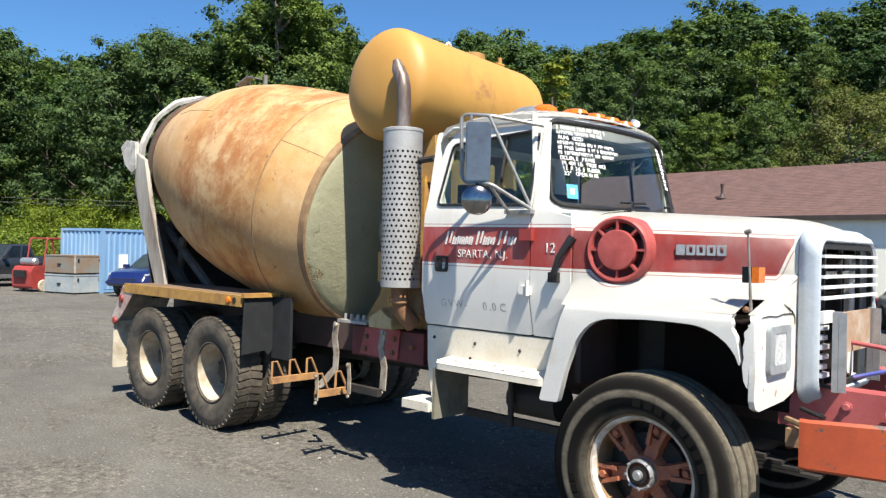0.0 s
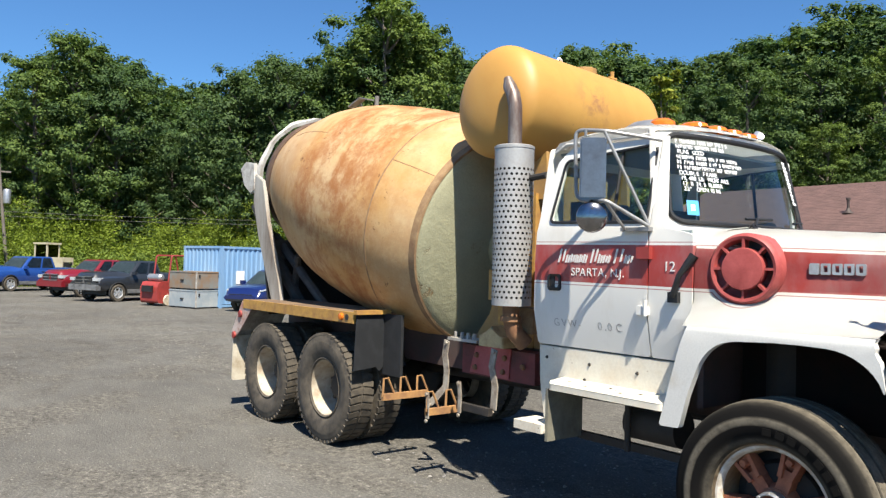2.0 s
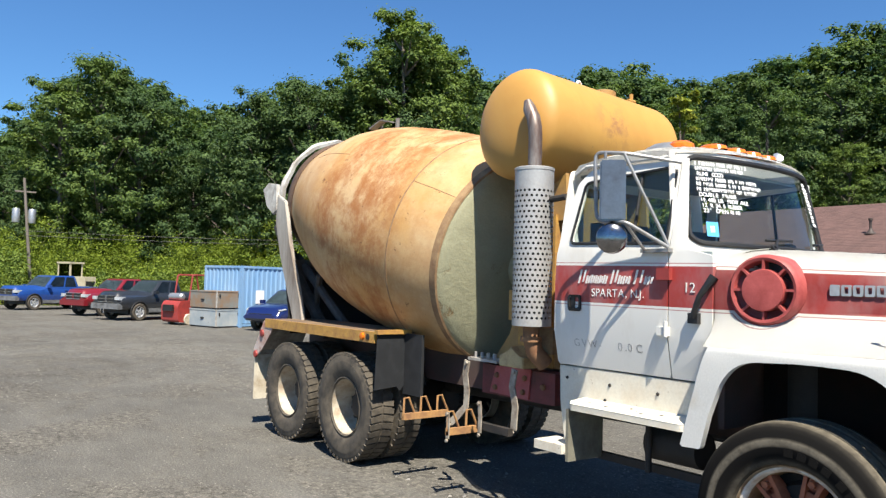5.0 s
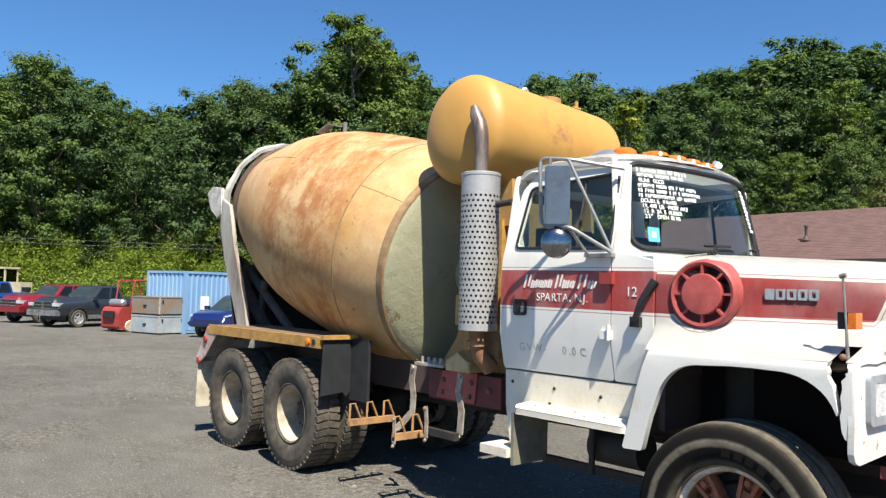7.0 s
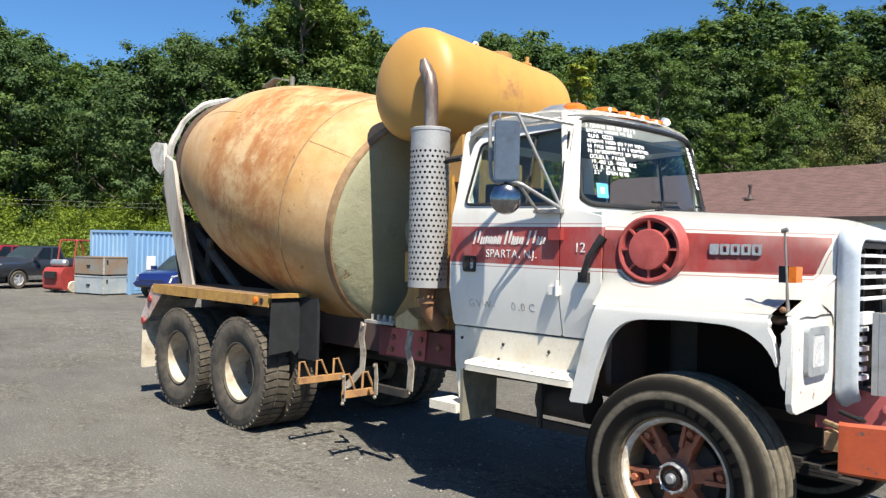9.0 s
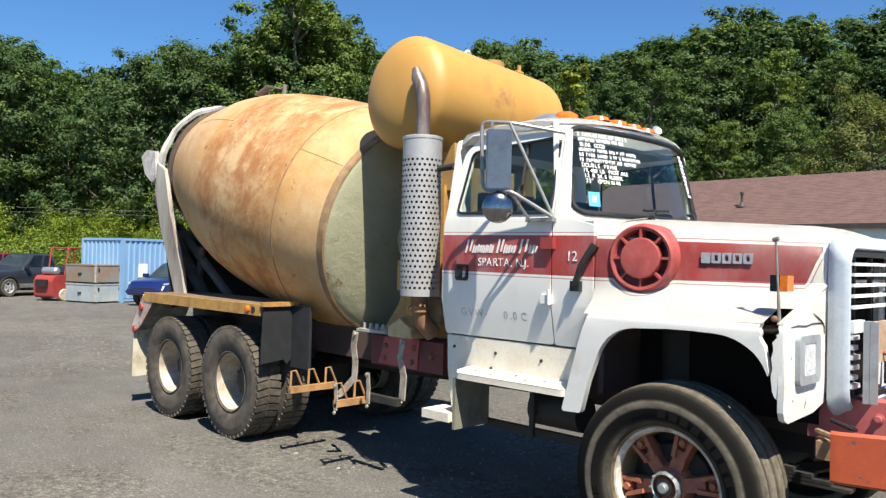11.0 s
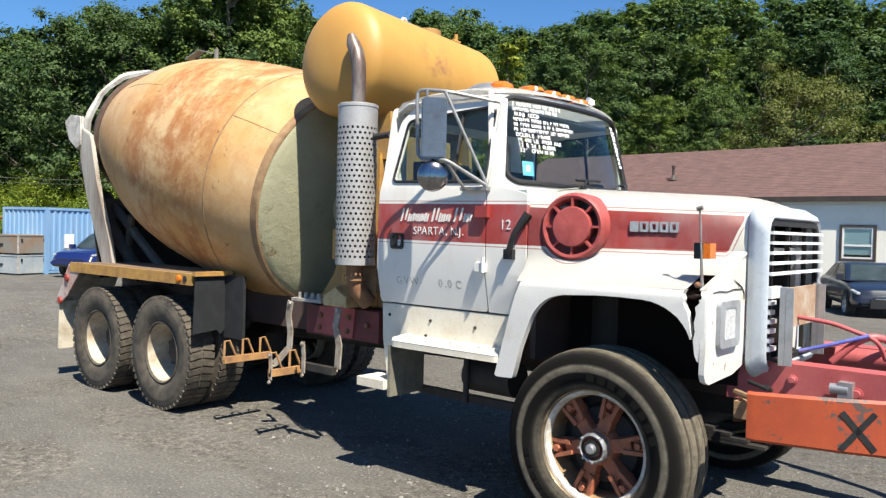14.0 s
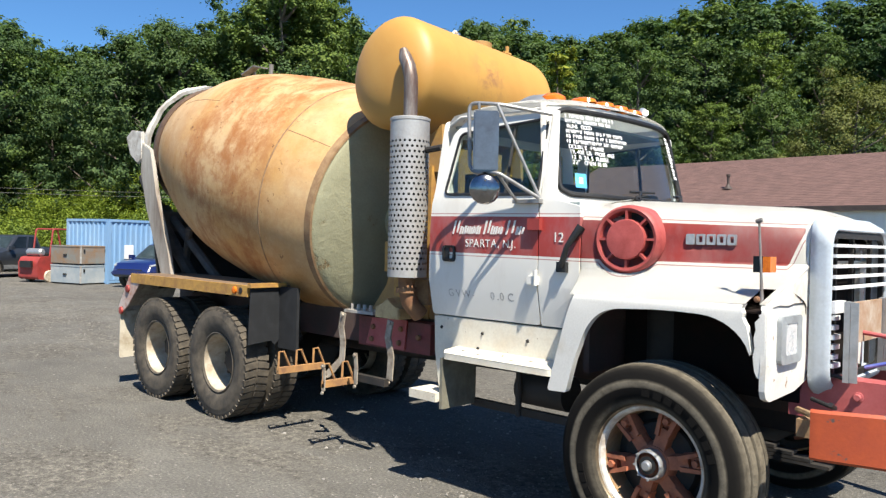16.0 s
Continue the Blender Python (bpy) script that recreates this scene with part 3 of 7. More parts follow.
def rear_hub(bm):
    lathe(bm, [(0.251, -0.15), (0.22, -0.14), (0.18, -0.11), (0.13, -0.10), (0.125, -0.05), (0.10, -0.035), (0, -0.035)], Matrix(), 40)
    for k in range(10):
        a = 2 * math.pi * k / 10
        rod(bm, (0.165 * math.cos(a), 0.165 * math.sin(a), -0.11), (0.165 * math.cos(a), 0.165 * math.sin(a), -0.07), 0.016, seg=6)


def front_rim(bm):
    lathe(bm, [(0.331, 0.128), (0.318, 0.126), (0.306, 0.112), (0.302, 0.095), (0.308, 0.09)], Matrix(), 64)


def rim_flange(bm):
    lathe(bm, [(0.325, 0.08), (0.338, 0.125), (0.354, 0.130), (0.359, 0.142), (0.350, 0.149), (0.338, 0.144), (0.330, 0.130), (0.330, 0.11)], Matrix(), 64)


def rim_barrel(bm):
    lathe(bm, [(0.318, 0.10), (0.300, 0.092), (0.296, 0.05), (0.285, -0.1), (0.30, -0.1)], Matrix(), 64)


def front_spokes(bm):
    lathe(bm, [(0.125, -0.03), (0.118, 0.05), (0.10, 0.085), (0.0, 0.085)], Matrix(), 36)
    for k in range(6):
        turn = Matrix.Rotation(2 * math.pi * (k + 0.1) / 6, 4, "Z")
        # web, then two prongs that spread towards the rim
        for r0, r1, a0, b0, a1, b1, z0, z1 in ((0.09, 0.215, -0.042, 0.042, -0.040, 0.040, -0.01, 0.070), (0.17, 0.302, -0.046, -0.018, -0.062, -0.040, 0.01, 0.086), (0.17, 0.302, 0.018, 0.046, 0.040, 0.062, 0.01, 0.086), (0.20, 0.30, -0.045, 0.045, -0.050, 0.050, -0.02, 0.03)):
            vs = [bm.verts.new(turn @ Vector(p)) for p in ((r0, a0, z0), (r0, b0, z0), (r1, b1, z0 + 0.02), (r1, a1, z0 + 0.02), (r0, a0 * 0.9, z1 + 0.01), (r0, b0 * 0.9, z1 + 0.01), (r1, b1 * 0.97, z1), (r1, a1 * 0.97, z1))]
            for f in ((0, 1, 2, 3), (4, 7, 6, 5), (0, 4, 5, 1), (1, 5, 6, 2), (2, 6, 7, 3), (3, 7, 4, 0)):
                bm.faces.new([vs[i] for i in f])
        rod(bm, turn @ Vector((0.268, 0, 0.02)), turn @ Vector((0.268, 0, 0.105)), 0.020, seg=6)
        box(bm, 0.245, 0.312, -0.030, 0.030, 0.03, 0.075, turn)


def brake_drum(bm):
    lathe(bm, [(0.300, -0.05), (0.24, -0.04), (0.22, 0.0), (0.17, 0.01), (0, 0.01)], Matrix(), 36)


def front_cap(bm):
    lathe(bm, [(0.088, 0.07), (0.09, 0.115), (0.082, 0.14), (0.075, 0.145), (0.070, 0.14)], Matrix(), 32)
    lathe(bm, [(0.030, 0.14), (0.028, 0.162), (0.020, 0.168), (0, 0.168)], Matrix(), 20)
    for k in range(8):
        a = 2 * math.pi * k / 8
        rod(bm, (0.081 * math.cos(a), 0.081 * math.sin(a), 0.13), (0.081 * math.cos(a), 0.081 * math.sin(a), 0.152), 0.007, seg=6)


ME_RIM, ME_HUB = mesh_of("rim", rear_rim), mesh_of("hub", rear_hub)
ME_RFLANGE = mesh_of("rim_flange", rear_flange)
ME_FLANGE, ME_BARREL = mesh_of("rim_flange", rim_flange), mesh_of("rim_barrel", rim_barrel)
ME_FRIM, ME_SPOKES, ME_CAP = mesh_of("rim", front_rim), mesh_of("spokes", front_spokes), mesh_of("hub_cap", front_cap)
ME_BRAKE = mesh_of("brake_drum", brake_drum)
ME_EYE = mesh_of("cap_window", lambda b: lathe(b, [(0.050, 0.138), (0.050, 0.142), (0, 0.142)], Matrix(), 24))
for me, mt in ((TYRE_REAR, M_TYRE), (TYRE_FRONT, M_SIDEWALL), (ME_BRAKE, M_DARKSTEEL), (ME_RIM, M_OLDRIM), (ME_HUB, M_DARKSTEEL), (ME_FRIM, M_RIM), (ME_FLANGE, M_FLANGE), (ME_RFLANGE, M_TYRE), (ME_BARREL, M_BROWN), (ME_SPOKES, M_SPOKE), (ME_CAP, M_ALU), (ME_EYE, M_BLACK)):
    me.materials.append(mt)
    me.polygons.foreach_set("use_smooth", [True] * len(me.polygons))
    me.set_sharp_from_angle(angle=radians(30))


def wheel(x, y, side, front=False, inner=False):
    m = pose(x, y, 0.572 if front else 0.555, 90, 0, 0 if side < 0 else 180) @ pose(0, 0, 0, 0, 0, random.uniform(0, 60) if not front else 6)
    w = new("wheel", TYRE_FRONT if front else TYRE_REAR)
    w.parent = truck
    w.matrix_world = m
    tagged(w, "worn tyre on a rust-red spoked wheel with bright rim" if front else "dusty lugged tyre on a cream open rim")
    for name, me in ((("rim", ME_FRIM), ("rim_flange", ME_FLANGE), ("rim_barrel", ME_BARREL), ("spokes", ME_SPOKES), ("brake_drum", ME_BRAKE), ("hub_cap", ME_CAP), ("cap_window", ME_EYE)) if front else (("rim", ME_RIM),) if inner else (("rim", ME_RIM), ("rim_flange", ME_RFLANGE), ("hub", ME_HUB))):
        o = new(name, me)
        o.parent = w


for side in (-1, 1):
    wheel(4.74, side * 1.045, side, front=True)
    for x in (0.0, -1.32):
        wheel(x, side * 1.08, side)
        wheel(x, side * 0.745, side, inner=True)

# frame, axles and engine underside
for side in (-1, 1):
    bm = bmesh.new()
    for y in (side * 0.44,):
        box(bm, -2.25, 5.30, y - 0.012, y + 0.012, 0.85, 1.15)
        box(bm, -2.25, 5.30, min(y, y - side * 0.09), max(y, y - side * 0.09), 0.85, 0.87)
        box(bm, -2.25, 5.30, min(y, y - side * 0.09), max(y, y - side * 0.09), 1.13, 1.15)
    part("frame_rail", bm, M_FRAME, truck, "dirty red steel frame rail")
for x in (-1.9, -0.66, 0.9, 2.0, 3.1, 4.2):
    part("cross_member", cube(x - 0.06, x + 0.06, -0.43, 0.43, 0.90, 1.10), M_DARKSTEEL, truck)
for x in (0.0, -1.32, 4.74):
    bm = bmesh.new()
    rod(bm, (x, -0.95, 0.555 if x < 4 else 0.48), (x, 0.95, 0.555 if x < 4 else 0.48), 0.085)
    if x < 4:
        lathe(bm, [(0, -0.26), (0.15, -0.22), (0.24, 0), (0.15, 0.2), (0, 0.26)], pose(x, 0, 0.56, 0, 90, 0), 20)
    part("axle", bm, M_DARKSTEEL, truck)
for side in (-1, 1):
    bm = bmesh.new()
    for k in range(6):
        L = 0.78 - 0.10 * k
        box(bm, 4.74 - L, 4.74 + L, side * 0.56 - 0.045, side * 0.56 + 0.045, 0.60 + 0.022 * k, 0.618 + 0.022 * k)
    part("leaf_spring", bm, M_DARKSTEEL, truck)
    bm = bmesh.new()
    box(bm, -1.55, 0.25, side * 0.55 - 0.05, side * 0.55 + 0.05, 0.66, 0.82)
    part("equalizer_beam", bm, M_DARKSTEEL, truck, bevel=0.02)
bm = bmesh.new()
box(bm, 4.15, 5.25, -0.36, 0.36, 0.72, 1.75)
box(bm, 4.3, 5.1, -0.52, 0.52, 1.15, 1.45)
lathe(bm, [(0, 0), (0.12, 0), (0.16, 0.1), (0.16, 0.5), (0, 0.55)], pose(4.5, -0.5, 0.95), 20)
part("engine", bm, M_DARKSTEEL, truck, "dark greasy engine block", bevel=0.02)
part("firewall", cube(4.16, 4.20, -0.98, 0.66, 1.0, 1.98), M_FRAME, truck)
for side in (-1, 1):
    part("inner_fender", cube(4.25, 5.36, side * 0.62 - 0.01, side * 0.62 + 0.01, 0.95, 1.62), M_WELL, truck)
bm = bmesh.new()
rod(bm, (4.2, 0, 0.80), (0.2, 0, 0.72), 0.06)
part("drive_shaft", bm, M_DARKSTEEL, truck)
bm = bmesh.new()
rod(bm, (3.55, -0.80, 0.80), (3.95, -0.80, 0.80), 0.12, seg=20)
rod(bm, (3.62, -0.95, 0.62), (3.62, -0.95, 0.98), 0.022)
part("air_reservoir", bm, M_DARKSTEEL, truck, "black air reservoir under the cab")

# rear deck over the tandem
for side in (-1, 1):
    y0, y1 = sorted((side * 1.22, side * 1.195))
    part("deck_rail", cube(-1.95, 0.58, y0, y1, 1.245, 1.352), M_DECK, truck, "chipped yellow deck rail", bevel=0.006)
    y0, y1 = sorted((side * 1.195, side * 0.50))
    part("deck_plate", cube(-1.95, 0.62, y0, y1, 1.335, 1.348), M_DECKTOP, truck)
    at_rear = lambda u, v, w, s=side: Vector((-2.30 + u, s * (1.215 - w), 0.83 + v))
    bm = plate([(0.06, 0.015), (0.27, 0.135), (0.51, 0.36), (0.60, 0.475), (0.35, 0.475), (0.30, 0.495), (0.145, 0.26), (0.02, 0.115)], [], 0.02, at_rear)
    fender_side = part("rear_fender", bm, M_REARSKIRT, truck, "rust-stained white rear fender", bevel=0.004)
    bm = plate([(0.045, 0.02), (0.035, 0.115), (0.155, 0.255), (0.31, 0.488), (0.32, 0.478), (0.17, 0.248), (0.05, 0.112), (0.06, 0.03)], [], 0.60, lambda u, v, w, s=side: Vector((-2.30 + u, s * (1.19 - w), 0.83 + v)))
    part("fender_sheet", bm, M_DIRTYWHITE, fender_side)
    bm = plate(softened([(0, 0), (0.62, 0.02), (0.62, 0.56), (0, 0.56)], 0.03), [], 0.012, lambda u, v, w, s=side: Vector((-2.24 + w + 0.04 * v, s * (1.22 - u), 0.33 + v)))
    part("rear_mud_flap", bm, M_CREAM, truck, "cream rubber mud flap")
    bm = plate([(0, 0.02), (0.25, 0.045), (0.29, 0.0), (0.34, 0.05), (0.62, 0.03), (0.42, 0.55), (0.02, 0.55)], [], 0.012, lambda u, v, w, s=side: Vector((0.62 + w, s * (1.235 - u) - 0.32 * (s > 0), 0.78 + v)))
    part("front_mud_flap", bm, M_FLAP, truck, "scuffed blue-black mud flap")
    y0, y1 = sorted((side * 1.235, side * 0.84))
    part("flap_bar", cube(0.60, 0.66, y0, y1, 1.335, 1.375), M_DECK, truck, bevel=0.005)
    y0, y1 = sorted((side * 0.90, side * 0.87))
    part("inner_splash_panel", cube(0.62, 0.92, y0, y1, 0.75, 1.34), M_FLAP, truck)
    for z, x in ((1.17, -2.02), (0.90, -2.19)):
        bm = bmesh.new()
        lathe(bm, [(0.045, 0), (0.042, 0.02), (0, 0.028)], pose(x, side * 1.216, z, 90, 0, 0 if side < 0 else 180), 18)
        part("red_reflector", bm, M_RED, truck)
    bm = bmesh.new()
    lathe(bm, [(0.036, 0), (0.032, 0.022), (0, 0.03)], pose(0.36, side * 1.22, 1.30, 90, 0, 0 if side < 0 else 180), 18)
    part("amber_lamp", bm, M_AMBER, truck)
    bm = bmesh.new()
    lathe(bm, [(0.030, 0), (0.030, 0.006), (0, 0.006)], pose(0.46, side * 1.22, 1.30, 90, 0, 0 if side < 0 else 180), 18)
    part("rail_hole", bm, M_BLACK, truck)

# the drum on its tilted axis
TILT = radians(13.26)
AXIS = Vector((math.cos(TILT), 0, -math.sin(TILT)))
DRUM = axis_to((0, 0, 2.365), Vector((0, 0, 2.365)) + AXIS)


def on_axis(name, prof, material, parent, label="", seg=96, smooth=35):
    bm = bmesh.new()
    lathe(bm, prof, Matrix(), seg)
    return part(name, bm, material, parent, label, smooth=smooth)


DRUM_LINE = [(0.50, -2.75), (0.56, -2.75), (0.66, -2.45), (0.79, -2.28), (0.93, -1.85), (1.055, -1.45), (1.125, -1.1), (1.165, -0.75), (1.185, -0.3), (1.188, 0.1), (1.180, 0.45), (1.169, 0.685),
                        (1.169, 0.70), (1.120, 1.0), (1.045, 1.31), (1.035, 1.345)]
drum = on_axis("drum", DRUM_LINE, M_DRUM, truck, "faded yellow mixer drum with rust bloom and weld seams")
drum.matrix_basis = DRUM
on_axis("drum_head", [(1.034, 1.345), (1.020, 1.360), (0.97, 1.382), (0.88, 1.405), (0.72, 1.432), (0.50, 1.452), (0.26, 1.460), (0.25, 1.85), (0, 1.85)], M_HEAD, drum, "grey-green drum head with flaking crust")
on_axis("head_band", [(1.052, 1.27), (1.056, 1.275), (1.048, 1.355), (1.030, 1.362), (1.026, 1.35)], M_BROWN, drum, "crusted brown rim band")
on_axis("weld_seam", [(1.168, 0.680), (1.174, 0.686), (1.174, 0.698), (1.167, 0.704)], M_BROWN, drum)
on_axis("roller_track", [(0.78, -2.33), (0.822, -2.33), (0.828, -2.31), (0.828, -2.24), (0.820, -2.22), (0.80, -2.22)], M_TRACK, drum, "rusty drum roller track")


on_axis("throat_ring", [(0.80, -2.33), (0.775, -2.36), (0.765, -2.46), (0.72, -2.56)], M_DARKSTEEL, drum)


def along_drum(s0, s1, ang, wide, name, material):
    """A straight weld or strip that runs along the skin of the drum."""
    bm = bmesh.new()
    n = 24
    for k in range(n):
        a, b = k / n, (k + 1) / n
        vs = []
        for t in (a, b):
            s = s0 + (s1 - s0) * t
            r = next(ra + (rb - ra) * (s - sa) / (sb - sa) for (ra, sa), (rb, sb) in zip(DRUM_LINE, DRUM_LINE[1:]) if sa <= s <= sb and sb > sa) - 0.001
            for w in (-wide, wide):
                for h in (0.0, 0.0035):
                    vs.append(bm.verts.new(((r + h) * math.cos(ang + w), (r + h) * math.sin(ang + w), s)))
        for f in ((0, 2, 3, 1), (4, 5, 7, 6), (1, 3, 7, 5), (0, 1, 5, 4), (2, 6, 7, 3)):
            bm.faces.new([vs[i] for i in f])
    part(name, bm, material, drum, smooth=0)


along_drum(0.705, 1.265, 2.565, 0.0025, "weld_seam", M_BROWN)
along_drum(-1.85, -0.75, 2.45, 0.0015, "weld_seam", M_BROWN)

# rear pedestal and collector ring
ped = bmesh.new()
for side in (-1, 1):
    sweep(ped, [(-1.75, side * 0.46, 1.15), (-2.25, side * 0.70, 1.95), (-2.55, side * 0.80, 2.55)], 0.075, 8)
    sweep(ped, [(-1.05, side * 0.46, 1.15), (-2.35, side * 0.62, 2.15)], 0.055, 8)
    sweep(ped, [(-2.15, side * 0.46, 1.15), (-1.75, side * 0.6, 1.9)], 0.045, 8)
box(ped, -2.35, -2.15, -0.75, 0.75, 1.85, 2.10)
part("rear_pedestal", ped, M_STRUT, truck, "grimy grey steel drum pedestal")
# dark sheet added behind the legs to stand for the shaded interior
bm = plate([(-0.83, 1.16), (0.83, 1.16), (0.83, 2.40), (0.70, 2.25), (0.45, 2.02), (0.0, 1.92), (-0.45, 2.02), (-0.70, 2.25), (-0.83, 2.40)], [], 0.04, lambda u, v, w: Vector((-2.02 - w - 0.28 * (v - 1.16), u, v)))
part("pedestal_web", bm, M_DARKSTEEL, truck)
part("splash_board", cube(-1.95, 1.25, 0.88, 0.91, 1.10, 1.56), M_DARKSTEEL, truck)
for side in (-1, 1):
    bm = plate([(-1.92, 1.30), (-1.66, 1.30), (-1.76, 1.62), (-2.11, 2.30), (-2.27, 2.85), (-2.50, 2.95), (-2.54, 2.60), (-2.38, 2.15)], [], 0.05, lambda u, v, w, s=side: Vector((u, s * (0.86 - w), v)))
    part("pedestal_leg", bm, M_LEG, truck, "cement-splashed grey leg", bevel=0.008)
bm = bmesh.new()
rings = []
for k in range(25):
    a = radians(-100 + 200 * k / 24)
    ring = []
    for r, h in ((0.785, -2.505), (0.830, -2.505), (0.836, -2.575), (0.785, -2.575)):
        r += 0.008 * math.sin(k * 2.1) + 0.006 * math.sin(k * 5.3 + h * 30)
        # top of the arc points along the local up direction
        ring.append(bm.verts.new(DRUM @ Vector((0, 0, h)) + r * (math.sin(a) * Vector((0, -1, 0)) + math.cos(a) * Vector((math.sin(TILT), 0, math.cos(TILT))))))
    rings.append(ring)
for a, b in zip(rings, rings[1:]):
    for k in range(4):
        bm.faces.new((a[k], a[(k + 1) % 4], b[(k + 1) % 4], b[k]))
bm.faces.new(rings[0]), bm.faces.new(rings[-1][::-1])
part("collector_ring", bm, M_CRUST, truck, "cement-crusted grey collector ring", bevel=0.01)
bm = plate([(0, 0.36), (0.12, 0.44), (0.34, 0.40), (0.36, 0.05), (0.26, 0.0), (0.10, 0.12)], [], 0.05, lambda u, v, w: Vector((-2.98 + u * 1.3, -0.86 + w, 2.70 + v)))
part("chute_bracket", bm, M_CRUST, truck, "grey steel chute bracket", bevel=0.012)
bm = plate([(0, 0), (0.28, 0.075), (0.46, 0.030), (0.46, 0.012), (0.28, 0.056), (0.01, -0.02)], [], 0.10, lambda u, v, w: Vector((-1.74 + u, 0.05 + w, 3.865 + v)))
sweep(bm, [(-1.60, 0.16, 3.62), (-1.60, 0.16, 3.89)], 0.02, 8)
sweep(bm, [(-1.24, 0.16, 3.60), (-1.22, 0.16, 3.93)], 0.028, 8)
part("fill_cover", bm, M_STRAP_GREY, truck, "grey sheet-metal cover and pipe stub over the drum")

# front pedestal and gearbox
bm = plate([(1.52, 1.15), (2.38, 1.15), (2.30, 1.45), (2.08, 2.05), (1.98, 2.05), (1.75, 1.40)], [], 0.05, lambda u, v, w: Vector((u, -0.52 + w, v)))
part("front_pedestal", bm, M_YELLOW, truck, "dirty yellow front drum pedestal", bevel=0.008)
bm = plate([(1.52, 1.15), (2.38, 1.15), (2.30, 1.45), (2.08, 2.05), (1.98, 2.05), (1.75, 1.40)], [], 0.05, lambda u, v, w: Vector((u, 0.47 + w, v)))
part("front_pedestal", bm, M_YELLOW, truck, bevel=0.008)
part("pedestal_wall", cube(2.02, 2.08, -0.47, 0.47, 1.15, 2.05), M_YELLOW, truck)
bm = bmesh.new()
rod(bm, DRUM @ Vector((0, 0, 1.85)), DRUM @ Vector((0, 0, 2.25)), 0.26, seg=28)
part("gearbox", bm, M_DARKSTEEL, truck)

# water tank across the frame
TANK = axis_to((2.05, -0.73, 3.183 + 0.059 * 0.73), (2.05, 0.795, 3.183 - 0.059 * 0.795))
bm = bmesh.new()
R, TL = 0.48, 1.525
prof = [(R * math.sin(t) ** 0.9, -0.202 * math.cos(t)) for t in (k * math.pi / 18 for k in range(10))]
prof += [(R, 0.10), (R, TL - 0.12)]
prof += [(r, TL - h) for r, h in prof[:10][::-1]]
lathe(bm, prof, TANK, 72)
tank = part("water_tank", bm, M_TANK, truck, "faded yellow cylindrical water tank with scuffs", smooth=40)
bm = bmesh.new()
for a in (0.72,):
    p = TANK @ Vector((0, 0, 0.72)) + Vector((0, 0, R))
    lathe(bm, [(0.030, -0.012), (0.045, 0), (0.030, 0.012), (0.020, 0)], Matrix.Translation(p + Vector((0, 0, 0.035))) @ pose(0, 0, 0, 0, 90, 0), 16, close=True)
part("lifting_eye", bm, M_LETTER, tank)
bm = bmesh.new()
lathe(bm, [(0, 0.055), (0.10, 0.05), (0.12, 0.04), (0.12, -0.03)], Matrix.Translation(TANK @ Vector((0, 0, 1.05)) + Vector((0, 0, R))), 24)
part("filler_cap", bm, M_YELLOW, tank)
bm = bmesh.new()
p = TANK @ Vector((0, 0, 1.46)) + Vector((0, 0, R))
sweep(bm, [p + Vector((0, 0, -0.05)), p + Vector((0, 0, 0.12))], 0.02, 8)
sweep(bm, [p + Vector((0, -0.05, 0.05)), p + Vector((0, 0.05, 0.05))], 0.02, 8)
part("tank_valve", bm, M_DECK, tank)
for y in (-0.5, 0.55):
    bm = plate([(1.80, 2.40), (2.40, 2.40), (2.38, 2.80), (2.25, 2.72), (2.05, 2.68), (1.85, 2.72), (1.75, 2.80)], [], 0.04, lambda u, v, w, yy=y: Vector((u, yy + w, v)))
    part("tank_saddle", bm, M_YELLOW, truck)
    part("saddle_post", cube(2.20, 2.30, y - 0.03, y + 0.07, 1.15, 2.45), M_DECK, truck, "rusty yellow tank post")

part("tank_step_panel", cube(2.40, 2.44, -0.36, 0.22, 2.22, 2.60), M_YELLOW, truck, "yellow panel behind the cab")
# exhaust stack with perforated shield
MX, MY, MR, MZ0, MZ1 = 2.47, -0.95, 0.156, 1.525, 2.775
bm = bmesh.new()
NA, z = 25, MZ0
rows = [("s", 0.045), *[("h", 0.0415)] * 25, ("s", MZ1 - MZ0 - 0.045 - 25 * 0.0415)]


def shield_point(a, z):
    return bm.verts.new((MX + MR * math.cos(a), MY + MR * math.sin(a), z))


for n, (kind, h) in enumerate(rows):
    for k in range(NA):
        off = 0.5 * (n % 2)
        a0, a1 = (2 * math.pi * (k + off) / NA, 2 * math.pi * (k + 1 + off) / NA)
        am = (a0 + a1) / 2
        c = [shield_point(a0, z), shield_point(a1, z), shield_point(a1, z + h), shield_point(a0, z + h)]
        half = [shield_point(am, z), shield_point(a1, z + h / 2), shield_point(am, z + h), shield_point(a0, z + h / 2)]
        if kind == "s":
            bm.faces.new((c[0], half[0], c[1], c[2], half[2], c[3]))
            continue
        am, zm, ra, rz = (a0 + a1) / 2, z + h / 2, 0.0108 / MR, 0.0108
        o = [shield_point(am + ra * math.cos(radians(t)), zm + rz * math.sin(radians(t))) for t in (225, 270, 315, 0, 45, 90, 135, 180)]
        for q in range(4):
            bm.faces.new((c[q], half[q], o[(2 * q + 1) % 8], o[2 * q]))
            bm.faces.new((half[q], c[(q + 1) % 4], o[(2 * q + 2) % 8], o[(2 * q + 1) % 8]))
    z += h
bmesh.ops.remove_doubles(bm, verts=bm.verts, dist=0.0005)
shield = part("exhaust_shield", bm, M_SHIELD, truck, "brushed metal heat shield with rows of round holes", smooth=50)
bm = bmesh.new()
